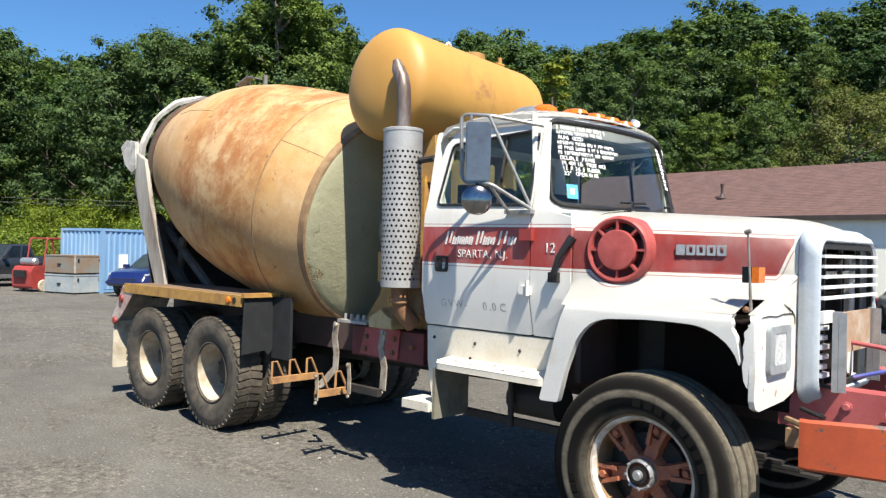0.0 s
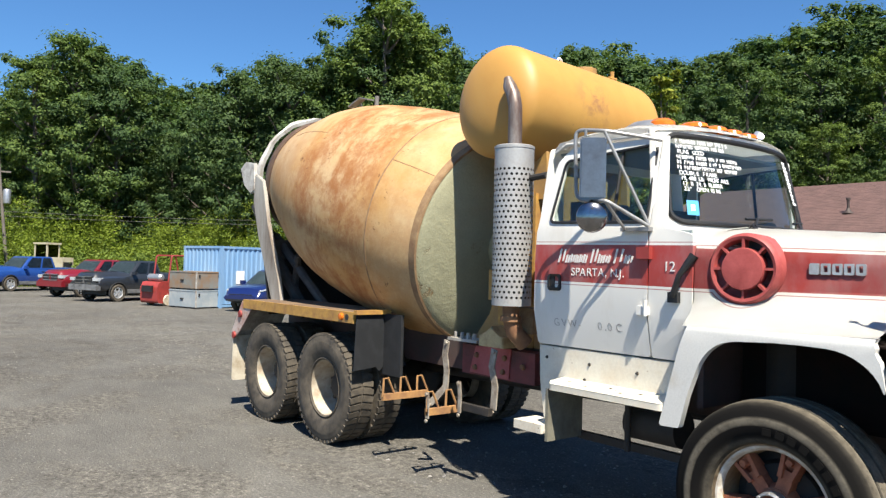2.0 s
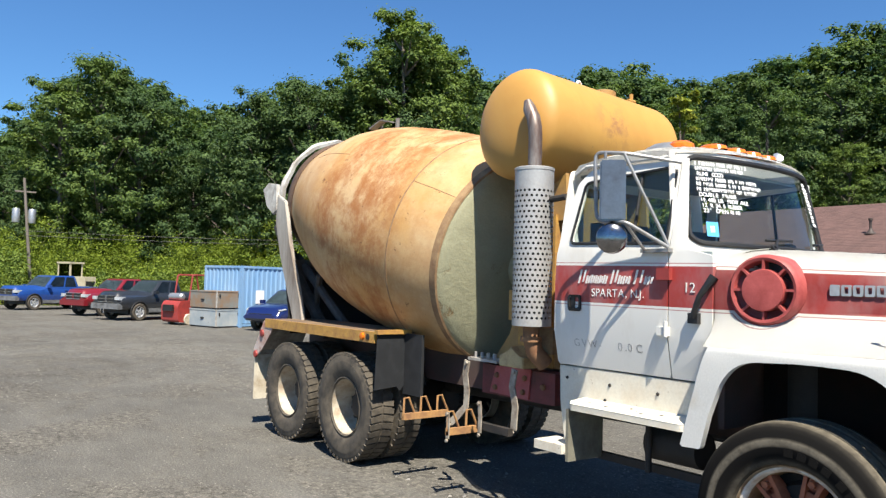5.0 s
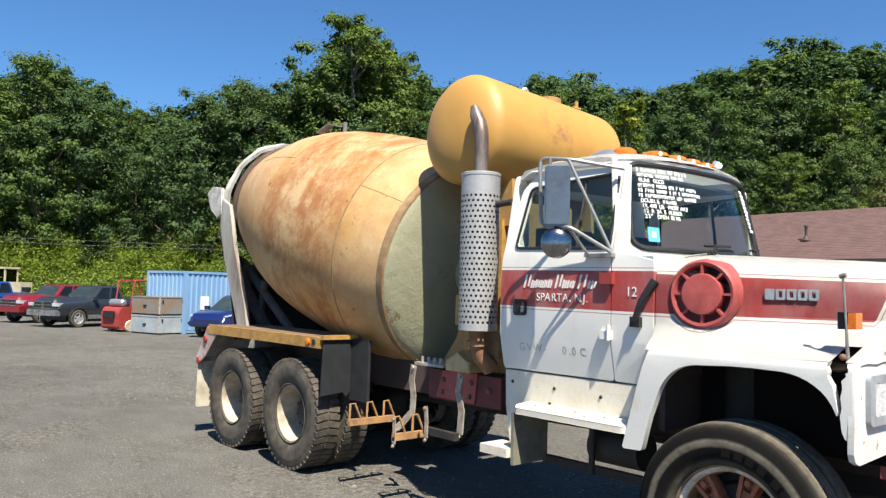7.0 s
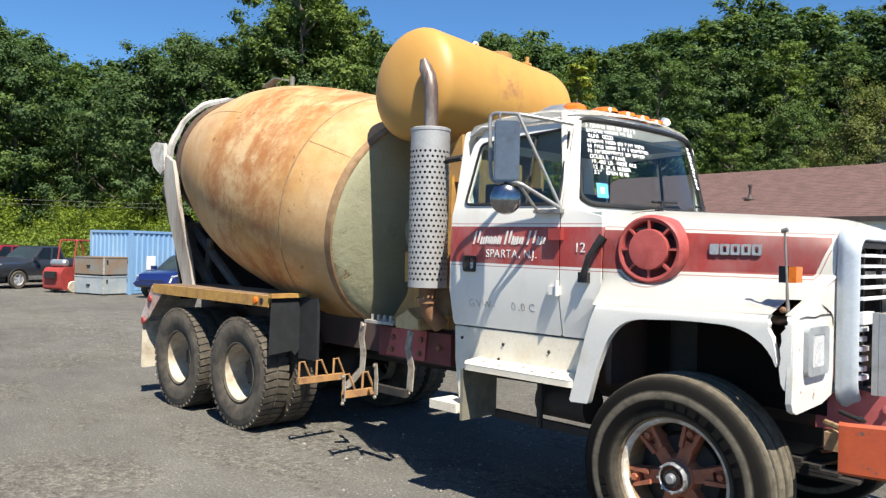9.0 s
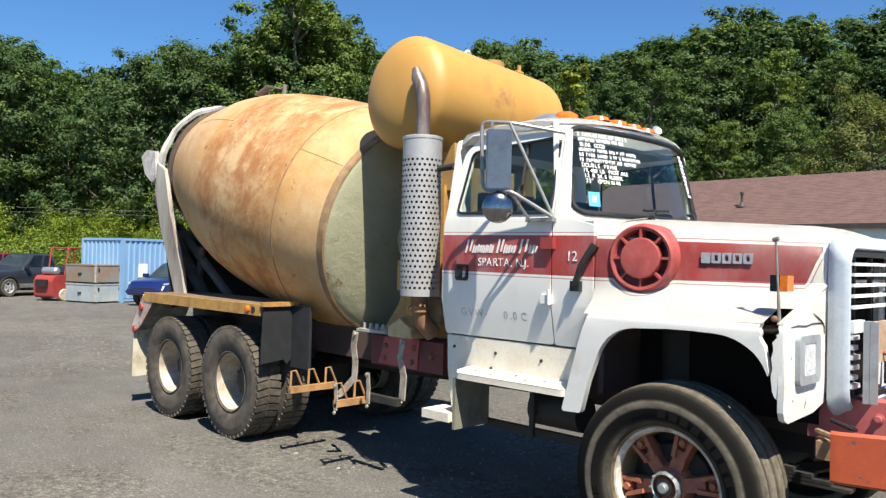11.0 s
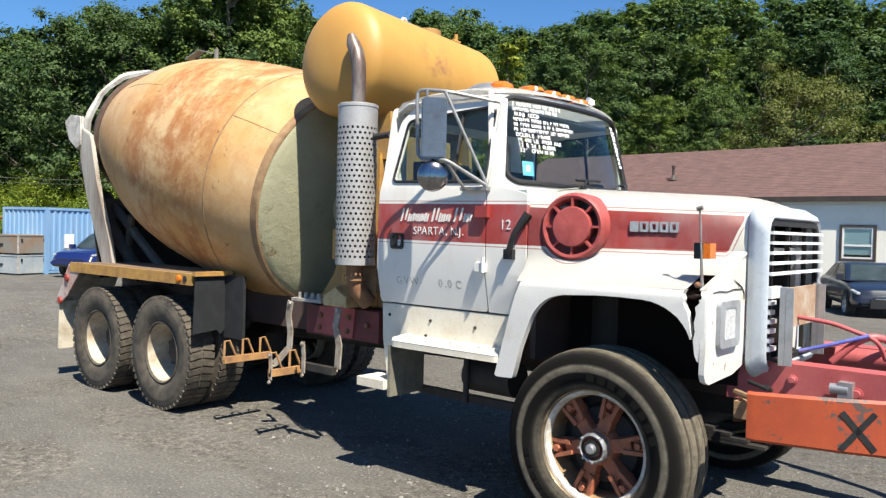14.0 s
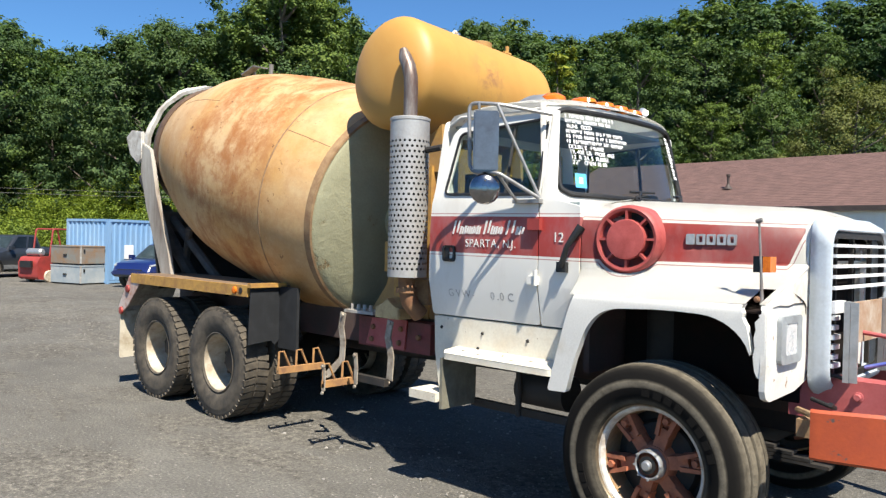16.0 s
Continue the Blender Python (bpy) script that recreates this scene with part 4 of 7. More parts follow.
rod(bm, (MX, MY, MZ0 + 0.03), (MX, MY, MZ1 - 0.02), 0.115, seg=24)
part("muffler", bm, M_DARKSTEEL, shield)
bm = bmesh.new()
lathe(bm, [(MR + 0.001, 0), (MR + 0.004, 0.002), (MR + 0.004, 0.022), (MR - 0.01, 0.03), (0.06, 0.03)], pose(MX, MY, MZ1 - 0.025), 40)
part("shield_cap", bm, M_SHIELD, shield)
bm = bmesh.new()
sweep(bm, [(MX, MY, 2.70), (MX, MY, 3.02), (MX - 0.005, MY, 3.10), (MX - 0.03, MY, 3.19), (MX - 0.075, MY, 3.27), (MX - 0.10, MY, 3.34)], [0.056, 0.056, 0.057, 0.057, 0.054, 0.030], 20)
part("stack_pipe", bm, M_PIPE, shield, "heat-stained chrome exhaust pipe with a curved tip")
bm = bmesh.new()
sweep(bm, [(MX, MY, 1.55), (MX, MY, 1.42), (MX + 0.01, MY + 0.03, 1.32), (MX + 0.04, MY + 0.12, 1.22)], [0.07, 0.065, 0.07, 0.07], 16)
lathe(bm, [(0.085, -0.02), (0.085, 0.02)], pose(MX, MY, 1.42), 16)
part("exhaust_elbow", bm, M_RUST, shield, "rusty exhaust elbow")
bm = bmesh.new()
sweep(bm, [(MX + 0.1, MY + 0.05, 2.52), (2.86, -0.98, 2.52)], 0.025, 8)
part("shield_bracket", bm, M_DARKSTEEL, shield)
bm = bmesh.new()
sweep(bm, [(MX + 0.1, MY + 0.05, 1.75), (2.2, -0.75, 1.75)], 0.03, 8)
part("shield_bracket", bm, M_DARKSTEEL, shield)

# ---- cab ----
def side_y(z):
    return 1.10 - 0.13 * max(0, (z - 2.08) / 0.62) - 0.055 * max(0, (1.53 - z) / 0.27)


MID = -0.16  # the cab's and the hood's middle line


def screen(u, v):
    """The windscreen's surface: u runs across the glass from -1 to 1, v up from 0 to 1."""
    return Vector((4.169 - 0.186 * v - (0.217 - 0.079 * v) * abs(u) ** 2.29, (0.8385 - 0.0724 * v) * u + MID, 2.143 + 0.575 * v - (0.016 - 0.012 * v) * (1 - u * u)))


def to_far_side(parent, known):
    """Moves the parts of parent that are not in known over to the narrower far side."""
    for o in parent.children:
        if o not in known:
            o.location.y += 2 * MID


cab = bmesh.new()
box(cab, 2.86, 4.12, -0.98, 0.66, 1.20, 1.26)
cab_floor = part("cab", cab, M_INTERIOR, truck, "white two-door cab with a red band and tinted windows")
# back wall with its window
bm = plate(softened([(-1.03, 1.26), (1.03, 1.26), (1.06, 1.6), (1.06, 2.08), (0.93, 2.72), (-0.93, 2.72), (-1.06, 2.08), (-1.06, 1.6)], 0.05), [rounded(-0.80, 0.80, 2.12, 2.60, 0.06)], 0.04, lambda u, v, w: Vector((2.86 + w, u * 0.85 + MID, v)))
part("back_panel", bm, M_CAB, cab_floor)
part("headliner", cube(2.92, 3.80, -0.90, 0.58, 2.66, 2.68), M_LINING, cab_floor)
bm = plate(rounded(-0.80, 0.80, 2.12, 2.60, 0.06), [], 0.006, lambda u, v, w: Vector((2.875 + w, u * 0.85 + MID, v)))
part("rear_window", bm, M_GLASS, cab_floor)
WIN = softened([(3.00, 2.155), (3.065, 2.60), (3.845, 2.645), (3.845, 2.135)], 0.045)
for side in (-1, 1):
    known = set(cab_floor.children)
    put = lambda u, v, w, s=side: Vector((u, s * (side_y(v) - w), v))
    outer = softened([(2.87, 1.275), (3.865, 1.275), (3.865, 2.69), (3.10, 2.70), (2.985, 2.60), (2.895, 2.20), (2.87, 1.9)], 0.03)
    door = part("door", plate(outer, [WIN], 0.035, put, cuts_v=(1.53, 2.08)), M_CAB, cab_floor, "white cab door with a red band", smooth=20)
    cowl = softened([(3.875, 1.275), (4.10, 1.275), (4.19, 1.53), (4.19, 2.05), (3.985, 2.10), (3.90, 2.70), (3.875, 2.69)], 0.012)
    if side > 0:
        cowl = softened([(3.875, 1.275), (4.10, 1.275), (4.19, 1.53), (4.19, 2.05), (3.98, 2.09), (3.875, 2.10)], 0.012)
    part("cowl_panel", plate(cowl, [], 0.035, put, cuts_v=(1.53, 2.08)), M_CAB, cab_floor, smooth=20)
    bm = plate([(2.88, 1.28), (4.15, 1.28), (4.15, 2.08), (2.88, 2.08)], [], 0.01, lambda u, v, w, s=side: Vector((u, s * (side_y(v) - 0.045 - w), v)), cuts_v=(1.53,))
    part("door_lining", bm, M_INTERIOR, cab_floor)
    bm = plate(WIN, [], 0.005, lambda u, v, w, s=side: Vector((u, s * (side_y(v) - 0.02 - w), v)))
    part("door_window", bm, M_GLASS, door)
    bm = bmesh.new()
    sweep(bm, [put(u, v, -0.002) for u, v in [*WIN, WIN[0]]], 0.011, 6, caps=False)
    part("window_seal", bm, M_BLACK, door)
    bm = bmesh.new()
    sweep(bm, [put(3.56, 2.14, 0.012), put(3.56, 2.64, 0.012)], 0.012, 6)
    part("vent_bar", bm, M_BLACK, door)
    # handle recess and pull
    bm = plate(rounded(3.015, 3.135, 1.668, 1.785, 0.02), [rounded(3.032, 3.118, 1.69, 1.768, 0.012)], 0.016, lambda u, v, w, s=side: Vector((u, s * (1.10 + w), v)))
    box(bm, 3.02, 3.075, *sorted((side * 1.102, side * 1.108)), 1.68, 1.775)
    part("door_handle", bm, M_BLACK, door, "black recessed door handle", bevel=0.003)
    # hinge
    bm = bmesh.new()
    box(bm, 3.80, 3.885, *sorted((side * 1.09, side * 1.125)), 1.545, 1.60)
    rod(bm, (3.872, side * 1.125, 1.54), (3.872, side * 1.125, 1.64), 0.014)
    part("door_hinge", bm, M_WHITE, door, bevel=0.004)
    bm = bmesh.new()
    box(bm, 3.80, 3.90, *sorted((side * 1.09, side * 1.135)), 1.90, 1.975)
    part("door_hinge", bm, M_RED, door, bevel=0.012)
    # hood latch strap
    bm = bmesh.new()
    sweep(bm, [(4.20, side * 1.10, 1.925), (4.13, side * 1.15, 1.80), (4.075, side * 1.13, 1.67)], [0.030, 0.018, 0.022], 10)
    box(bm, 4.04, 4.11, *sorted((side * 1.09, side * 1.135)), 1.635, 1.70)
    part("hood_latch", bm, M_BLACK, cab_floor, "black rubber hood latch", bevel=0.008)
    # skirt, steps
    bm = plate([(2.88, 1.262), (4.08, 1.262), (4.0, 1.03), (3.10, 1.02), (3.10, 0.63), (2.955, 0.63), (2.89, 1.0)], [], 0.02, lambda u, v, w, s=side: Vector((u, s * (1.045 - w), v)))
    part("skirt", bm, M_STEP, cab_floor, "cream-white skirt below the door", bevel=0.005)
    bm = bmesh.new()
    bm.free()
    tread = softened([(3.135, 1.225), (4.085, 1.225), (4.085, 1.0), (3.135, 1.0)], 0.05, 5)
    sag = lambda u, v, w, s=side: Vector((u, s * v, 0.985 + w + 0.10 * (1.225 - v) - (0.012 if v > 1.20 and w > 0 else 0)))
    part("upper_step", plate(tread, [], 0.055, sag, cuts_v=(1.20,)), M_STEP, cab_floor, "chipped white cab step", bevel=0.012)
    for x0, y0 in ((3.25, 1.12), (3.42, 1.15), (3.60, 1.10), (3.72, 1.16), (3.85, 1.12)):
        bm = bmesh.new()
        lathe(bm, [(0.016, 0.0), (0.012, 0.005), (0.004, 0.006), (0, 0.002)], Matrix.Translation((x0, side * y0, 1.040 + 0.10 * (1.225 - y0))), 10)
        part("tread_stud", bm, M_STEP, cab_floor)
    part("step_riser", cube(3.11, 3.135, *sorted((side * 1.21, side * 0.85)), 0.62, 0.985), M_RISER, cab_floor)
    bm = bmesh.new()
    box(bm, 2.84, 3.108, *sorted((side * 1.25, side * 1.02)), 0.672, 0.735)
    part("lower_step", bm, M_STEP, cab_floor, "scuffed white lower step", bevel=0.012)
    part("step_rail", cube(3.1, 4.1, *sorted((side * 0.86, side * 0.82)), 0.60, 0.655), M_DARKSTEEL, cab_floor)
    for x, z in ((2.96, 1.18), (3.36, 1.17), (3.76, 1.16), (3.32, 1.06)):
        bm = bmesh.new()
        lathe(bm, [(0.013, 0), (0.010, 0.008), (0, 0.01)], pose(x, side * 1.045, z, 90, 0, 0 if side < 0 else 180), 8)
        part("bolt", bm, M_DARKSTEEL, cab_floor)
    if side > 0:
        to_far_side(cab_floor, known)

# roof shell
bm = bmesh.new()
secs = []
for x, zc, w, ze in ((2.87, 2.72, 0.90, 2.64), (2.90, 2.78, 0.95, 2.70), (2.98, 2.825, 0.985, 2.74), (3.2, 2.865, 1.0, 2.765), (3.5, 2.87, 1.0, 2.77), (3.70, 2.845, 0.995, 2.765), (3.80, 2.81, 0.99, 2.755), (3.865, 2.765, 0.985, 2.735)):
    row = []
    for u in (-1.0, -0.995, -0.96, -0.88, -0.7, -0.45, -0.2, 0, 0.2, 0.45, 0.7, 0.88, 0.96, 0.995, 1.0):
        bow = 0.0 if x < 3.6 else (x - 3.6) / 0.265
        row.append(bm.verts.new((x + bow * (0.13 - 0.17 * abs(u) ** 2.2), u * (w + MID) + MID, ze + (zc - ze) * (1 - abs(u) ** 3.2) - (0.045 if abs(u) == 1 else 0))))
    secs.append(row)
for a, b in zip(secs, secs[1:]):
    for k in range(len(a) - 1):
        bm.faces.new((a[k], a[k + 1], b[k + 1], b[k]))
bmesh.ops.solidify(bm, geom=bm.faces[:], thickness=-0.03)
part("roof", bm, M_WHITE, cab_floor, "white cab roof", smooth=50)
for side in (-1, 1):
    bm = bmesh.new()
    far = 2 * MID * (side > 0)
    sweep(bm, [(2.93, side * 0.965 + far, 2.675), (3.06, side * 0.99 + far, 2.722), (3.80, side * 0.985 + far, 2.715), (3.845, side * 0.99 + far, 2.62)], 0.012, 6)
    part("drip_rail", bm, M_WHITE, cab_floor)
# windscreen frame, glass, seal
ARC = [(-1.095 + 2.115 * k / 20, -0.09) for k in range(21)] + [(1.02 - 2.115 * k / 20, 1.07) for k in range(21)]
hole = rounded(-1.0, 1.0, 0.0, 1.0, 0.12, 6)
fine = []
for (a, b), (c, d) in zip(hole, hole[1:] + hole[:1]):
    n = max(1, round(abs(c - a) / 0.1))
    fine += [(a + (c - a) * k / n, b + (d - b) * k / n) for k in range(n)]
bm = plate(ARC, [fine], -0.03, lambda u, v, w: screen(u, v) + Vector((w, 0, 0)))
part("screen_frame", bm, M_WHITE, cab_floor, "white windscreen surround", smooth=60)
bm = bmesh.new()
sweep(bm, [screen(u, v) + Vector((0.004, 0, 0)) for u, v in [*fine, fine[0]]], 0.019, 8, caps=False)
part("screen_seal", bm, M_BLACK, cab_floor)
bm = bmesh.new()
sweep(bm, [screen(u * 1.012, (v - 0.5) * 1.02 + 0.5) + Vector((0.008, 0, 0)) for u, v in [*fine, fine[0]]], 0.007, 6, caps=False)
part("screen_bead", bm, M_CHROME, cab_floor, "bright windscreen trim bead")
bm = bmesh.new()
gl = [[bm.verts.new(screen(-0.995 + 1.99 * i / 28, 0.005 + 0.99 * j / 10) + Vector((-0.008, 0, 0))) for i in range(29)] for j in range(11)]
for a, b in zip(gl, gl[1:]):
    for k in range(28):
        bm.faces.new((a[k], a[k + 1], b[k + 1], b[k]))
windscreen = part("windscreen", bm, M_SCREEN, cab_floor, "tinted windscreen with white sales notes", smooth=60)

# ---- hood, fenders, nose ----
HOOD = [(0.0, 2.128, 2.055), (0.38, 2.122, 2.055), (0.68, 2.095, 2.045), (0.84, 2.06, 2.022), (0.95, 2.02, 1.98), (1.03, 1.965, 1.915), (1.065, 1.90, 1.84), (1.08, 1.74, 1.73), (1.092, 1.665, 1.665), (1.13, 1.585, 1.60), (1.207, 1.508, 1.530)]


def hood_at(x, k):
    """A point of the hood's right half: the k-th line of its section at x."""
    w, z0, z1 = HOOD[k]
    t = max(0, x - 4.2) / 1.19
    taper = 1 - (0.39 - 0.39 * max(0, (k - 7) / 3)) * t ** 1.15 if k < 10 else 1
    return w * taper + max(0, 1 - t * 1.6) * {3: 0.07, 4: 0.075, 5: 0.05, 6: 0.025, 7: 0.015}.get(k, 0), z0 + (z1 - z0) * t - 0.030 * max(0, (x - 5.20) / 0.19) ** 2 * (k < 6)


M_LAMPGLASS = worn("fluted_lamp_glass", (0.62, 0.64, 0.66), (0.80, 0.80, 0.78), 0.5, 16, 0.28, 0.25, fine=160, relief=0.4)
bm = bmesh.new()
xs = [4.20, 4.24, 4.4, 4.6, 4.8, 5.0, 5.2, 5.28, 5.352, 5.39, 5.43, 5.46]
secs = []
for x in xs:
    half = [hood_at(x, k) for k in range(len(HOOD))]
    reach = [x if k < 7 else min(x, 5.412 - 0.012 * (k - 7) + 0.0002 * (x - 5.388)) if k < 9 else min(x, 5.388 + 0.0002 * (x - 5.388)) for k in range(len(HOOD))]
    right = [(reach[k], min(-w, MID), z) for k, (w, z) in enumerate(half)]
    secs.append([bm.verts.new(p) for p in right[::-1]] + [bm.verts.new((p[0], 2 * MID - p[1], p[2])) for p in right[1:]])
for a, b in zip(secs, secs[1:]):
    for k in range(len(a) - 1):
        if k > 0 or a is not secs[7]:  # the torn corner is open
            bm.faces.new((a[k], a[k + 1], b[k + 1], b[k]))
bmesh.ops.solidify(bm, geom=bm.faces[:], thickness=-0.02)
hood = part("hood", bm, M_HOOD, truck, "white tilt hood with a red band and scuffed fenders", smooth=40)
front = [hood_at(5.445, k) for k in range(8)]
loop = [(-w, z - 0.012) for w, z in front[::-1] if w > -MID] + [(2 * MID + w, z - 0.012) for w, z in front if w > -MID]
part("hood_front", plate(loop, [rounded(MID - 0.49, MID + 0.49, 1.75, 1.90, 0.03)], 0.012, lambda u, v, w: Vector((5.43 - w, u, v))), M_WHITE, hood)
FENDER = [(4.052, 0.912), (4.065, 0.900), (4.18, 0.905), (4.190, 0.918), (4.242, 1.101), (4.317, 1.289), (4.345, 1.335), (4.379, 1.376), (4.415, 1.405), (4.457, 1.428), (4.50, 1.440), (4.549, 1.447), (4.767, 1.460), (4.907, 1.461), (5.041, 1.457), (5.09, 1.451), (5.131, 1.440), (5.172, 1.424), (5.206, 1.404), (5.240, 1.380), (5.269, 1.352), (5.296, 1.312), (5.316, 1.268),
          (5.322, 1.285), (5.312, 1.344), (5.304, 1.38), (5.298, 1.412), (5.284, 1.43), (5.272, 1.457), (5.276, 1.48), (5.265, 1.503), (5.272, 1.527), (4.90, 1.519), (4.238, 1.507), (4.199, 1.415), (4.153, 1.260)]
CORNER = [(5.392, 1.10), (5.385, 1.142), (5.354, 1.160), (5.340, 1.19), (5.332, 1.263), (5.341, 1.31), (5.334, 1.358), (5.344, 1.40), (5.339, 1.439), (5.362, 1.464), (5.358, 1.478), (5.379, 1.487), (5.366, 1.505), (5.362, 1.529), (5.392, 1.530)]
for side in (-1, 1):
    known = set(hood.children)
    flare = lambda u, v, w, s=side: Vector((u, s * (1.222 - 0.014 * max(0, (v - 1.48) / 0.04) ** 2 - 0.03 * max(0, 1.3 - v) - w), v))
    part("fender", plate(FENDER, [], 0.045, flare, cuts_v=(1.515, 1.50, 1.48, 1.3)), M_FENDER, hood, "cracked white front fender with a torn corner", bevel=0.004, smooth=25)
    part("fender_corner", plate(CORNER, [], 0.02, flare, cuts_v=(1.515, 1.50, 1.48, 1.3)), M_FENDER, hood, "torn white fender corner", smooth=25)
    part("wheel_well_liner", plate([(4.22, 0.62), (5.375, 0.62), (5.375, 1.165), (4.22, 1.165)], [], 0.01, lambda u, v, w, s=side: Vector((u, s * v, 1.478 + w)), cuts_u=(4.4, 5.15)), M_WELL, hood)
    # the fender's front panel with its lamp
    outer = [(1.222, 1.15), (1.215, 1.09), (1.19, 1.05), (1.14, 1.03), (0.80, 1.045), (0.62, 1.09), (0.60, 1.13), (0.60, 1.95), (0.625, 1.93), (0.65, 1.84), (0.658, 1.73), (0.81, 1.655), (0.98, 1.592), (1.207, 1.522), (1.220, 1.49)]
    lampbox = rounded(0.845, 1.045, 1.245, 1.44, 0.02)
    bow = lambda u, v, w, s=side: Vector((5.40 - w - 0.05 * max(0, 1.2 - v), s * u, v))
    part("nose_panel", plate(outer, [lampbox], 0.03, bow, cuts_v=(1.2,)), M_WHITE, hood, "white lamp panel with cracks", smooth=25)
    bm = plate(rounded(0.795, 1.09, 1.215, 1.465, 0.03), [rounded(0.865, 1.025, 1.26, 1.425, 0.015)], 0.030, lambda u, v, w, s=side: Vector((5.395 + w, s * u, v)))
    part("headlamp_bezel", bm, M_BEZEL, hood, "grey headlamp surround", bevel=0.012)
    bm = plate(rounded(0.865, 1.025, 1.26, 1.425, 0.012), [], 0.01, lambda u, v, w, s=side: Vector((5.405 + w + 0.01 * math.cos(9 * (u - 0.945)), s * u, v)))
    part("headlamp", bm, M_LAMPGLASS, hood, "rectangular sealed-beam headlamp")
    # marker lamp and rod
    bm = bmesh.new()
    box(bm, 5.285, 5.335, *sorted((side * 1.06, side * 1.13)), 1.69, 1.775)
    part("marker_housing", bm, M_BLACK, hood, bevel=0.006)
    bm = bmesh.new()
    box(bm, 5.337, 5.375, *sorted((side * 1.055, side * 1.135)), 1.692, 1.773)
    part("marker_lens", bm, M_AMBER, hood, "amber marker lens", bevel=0.01)
    bm = bmesh.new()
    sweep(bm, [(5.34, side * 1.14, 1.52), (5.33, side * 1.14, 1.72), (5.315, side * 1.14, 1.955)], [0.011, 0.0065, 0.0065], 8)
    sweep(bm, [(5.30, side * 1.14, 1.952), (5.33, side * 1.14, 1.962)], 0.012, 8)
    part("fender_rod", bm, M_RODGREY, hood, "grey fender guide rod")
    bm = bmesh.new()
    lathe(bm, [(0.017, 0), (0.015, 0.01), (0.009, 0.014), (0.009, 0.02), (0, 0.022)], pose(5.335, side * 1.19, 1.555, 90, 0, 0 if side < 0 else 180), 14)
    part("rod_base", bm, M_RUST, hood)
    # round air intake
    fm = pose(4.47, side * 0.915, 1.85, 90, 0, (0 if side < 0 else 180) + side * -8)
    bm = bmesh.new()
    lathe(bm, [(0.205, -0.06), (0.208, 0.10), (0.202, 0.135), (0.188, 0.15), (0.172, 0.145), (0.165, 0.12), (0.163, 0.05)], fm, 56)
    intake = part("air_intake", bm, M_FADEDRED, hood, "faded red round air intake with radial bars", smooth=50)
    bm = bmesh.new()
    lathe(bm, [(0.165, 0.055), (0.0, 0.055)], fm, 32)
    part("intake_throat", bm, M_BLACK, intake)
    bm = bmesh.new()
    lathe(bm, [(0.122, 0.09), (0.122, 0.15), (0.118, 0.160), (0.10, 0.163), (0, 0.166)], fm, 40)
    part("intake_cap", bm, M_FADEDRED, intake)
    for k in range(8):
        bm = bmesh.new()
        box(bm, 0.118, 0.172, -0.007, 0.007, 0.08, 0.145, fm @ Matrix.Rotation(2 * math.pi * (k + 0.5) / 8 + 0.4, 4, "Z"))
        part("intake_bar", bm, M_FADEDRED, intake)
    # model badge as plain raised bars
    for k in range(5):
        x0 = 4.795 + 0.053 * k
        w = hood_at(x0, 6)[0] + 0.008
        bm = plate(rounded(0, 0.046, 0, 0.062, 0.008), [rounded(0.013, 0.033, 0.014, 0.05, 0.004)] if k else [], 0.012, lambda u, v, w_, s=side, b=x0, ww=w: Vector((b + u, s * (ww - 0.34 * u + w_), 1.828 + v)))
        part("badge_bar", bm, M_ALU, hood)
    if side > 0:
        to_far_side(hood, known)
# silver shell round the grille
bm = bmesh.new()
shell = []
for x, w, zt, zb, rr in ((5.41, 0.500, 1.995, 1.02, 0.10), (5.435, 0.520, 2.002, 1.0, 0.12), (5.46, 0.528, 1.996, 1.0, 0.13), (5.495, 0.532, 1.975, 1.02, 0.15), (5.525, 0.530, 1.955, 1.04, 0.13), (5.533, 0.520, 1.928, 1.07, 0.10), (5.50, 0.512, 1.912, 1.08, 0.09)):
    shell.append([bm.verts.new((x, y, z)) for y, z in rounded(MID - w, MID + w, zb, zt, rr, 8)])
for a, b in zip(shell, shell[1:]):
    for k in range(len(a)):
        j = (k + 1) % len(a)
        bm.faces.new((a[k], a[j], b[j], b[k]))
part("grille_shell", bm, M_SILVER, hood, "pale silver-grey grille shell", smooth=60)
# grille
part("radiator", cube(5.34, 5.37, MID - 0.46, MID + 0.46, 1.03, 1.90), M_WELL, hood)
bm = plate(rounded(MID - 0.511, MID + 0.511, 1.08, 1.912, 0.09), [rounded(MID - 0.485, MID + 0.485, 1.11, 1.88, 0.07)], 0.03, lambda u, v, w: Vector((5.49 + w, u, v)))
part("grille_frame", bm, M_BLACK, hood)
M_BAR = worn("pale_grille_paint", (0.80, 0.82, 0.84), (0.55, 0.56, 0.57), 0.25, 12, 0.35)
for k, z in enumerate((1.84, 1.783, 1.726, 1.668, 1.608)):
    bm = bmesh.new()
    box(bm, 5.515, 5.548, MID - 0.508, MID + 0.508, z - 0.009, z + 0.008)
    part("grille_bar", bm, M_BAR, hood, "pale grille bar", bevel=0.006)
for k, z in enumerate((1.50, 1.447, 1.394, 1.341, 1.288, 1.235, 1.187)):
    bm = bmesh.new()
    box(bm, 5.515, 5.548, MID - 0.508, MID - (0.33 if k == 0 else 0.40 + 0.02 * (k % 3)), z - (0.030 if k == 0 else 0.013), z + (0.036 if k == 0 else 0.012))
    part("grille_bar", bm, M_BAR, hood, "broken pale grille bar", bevel=0.006)
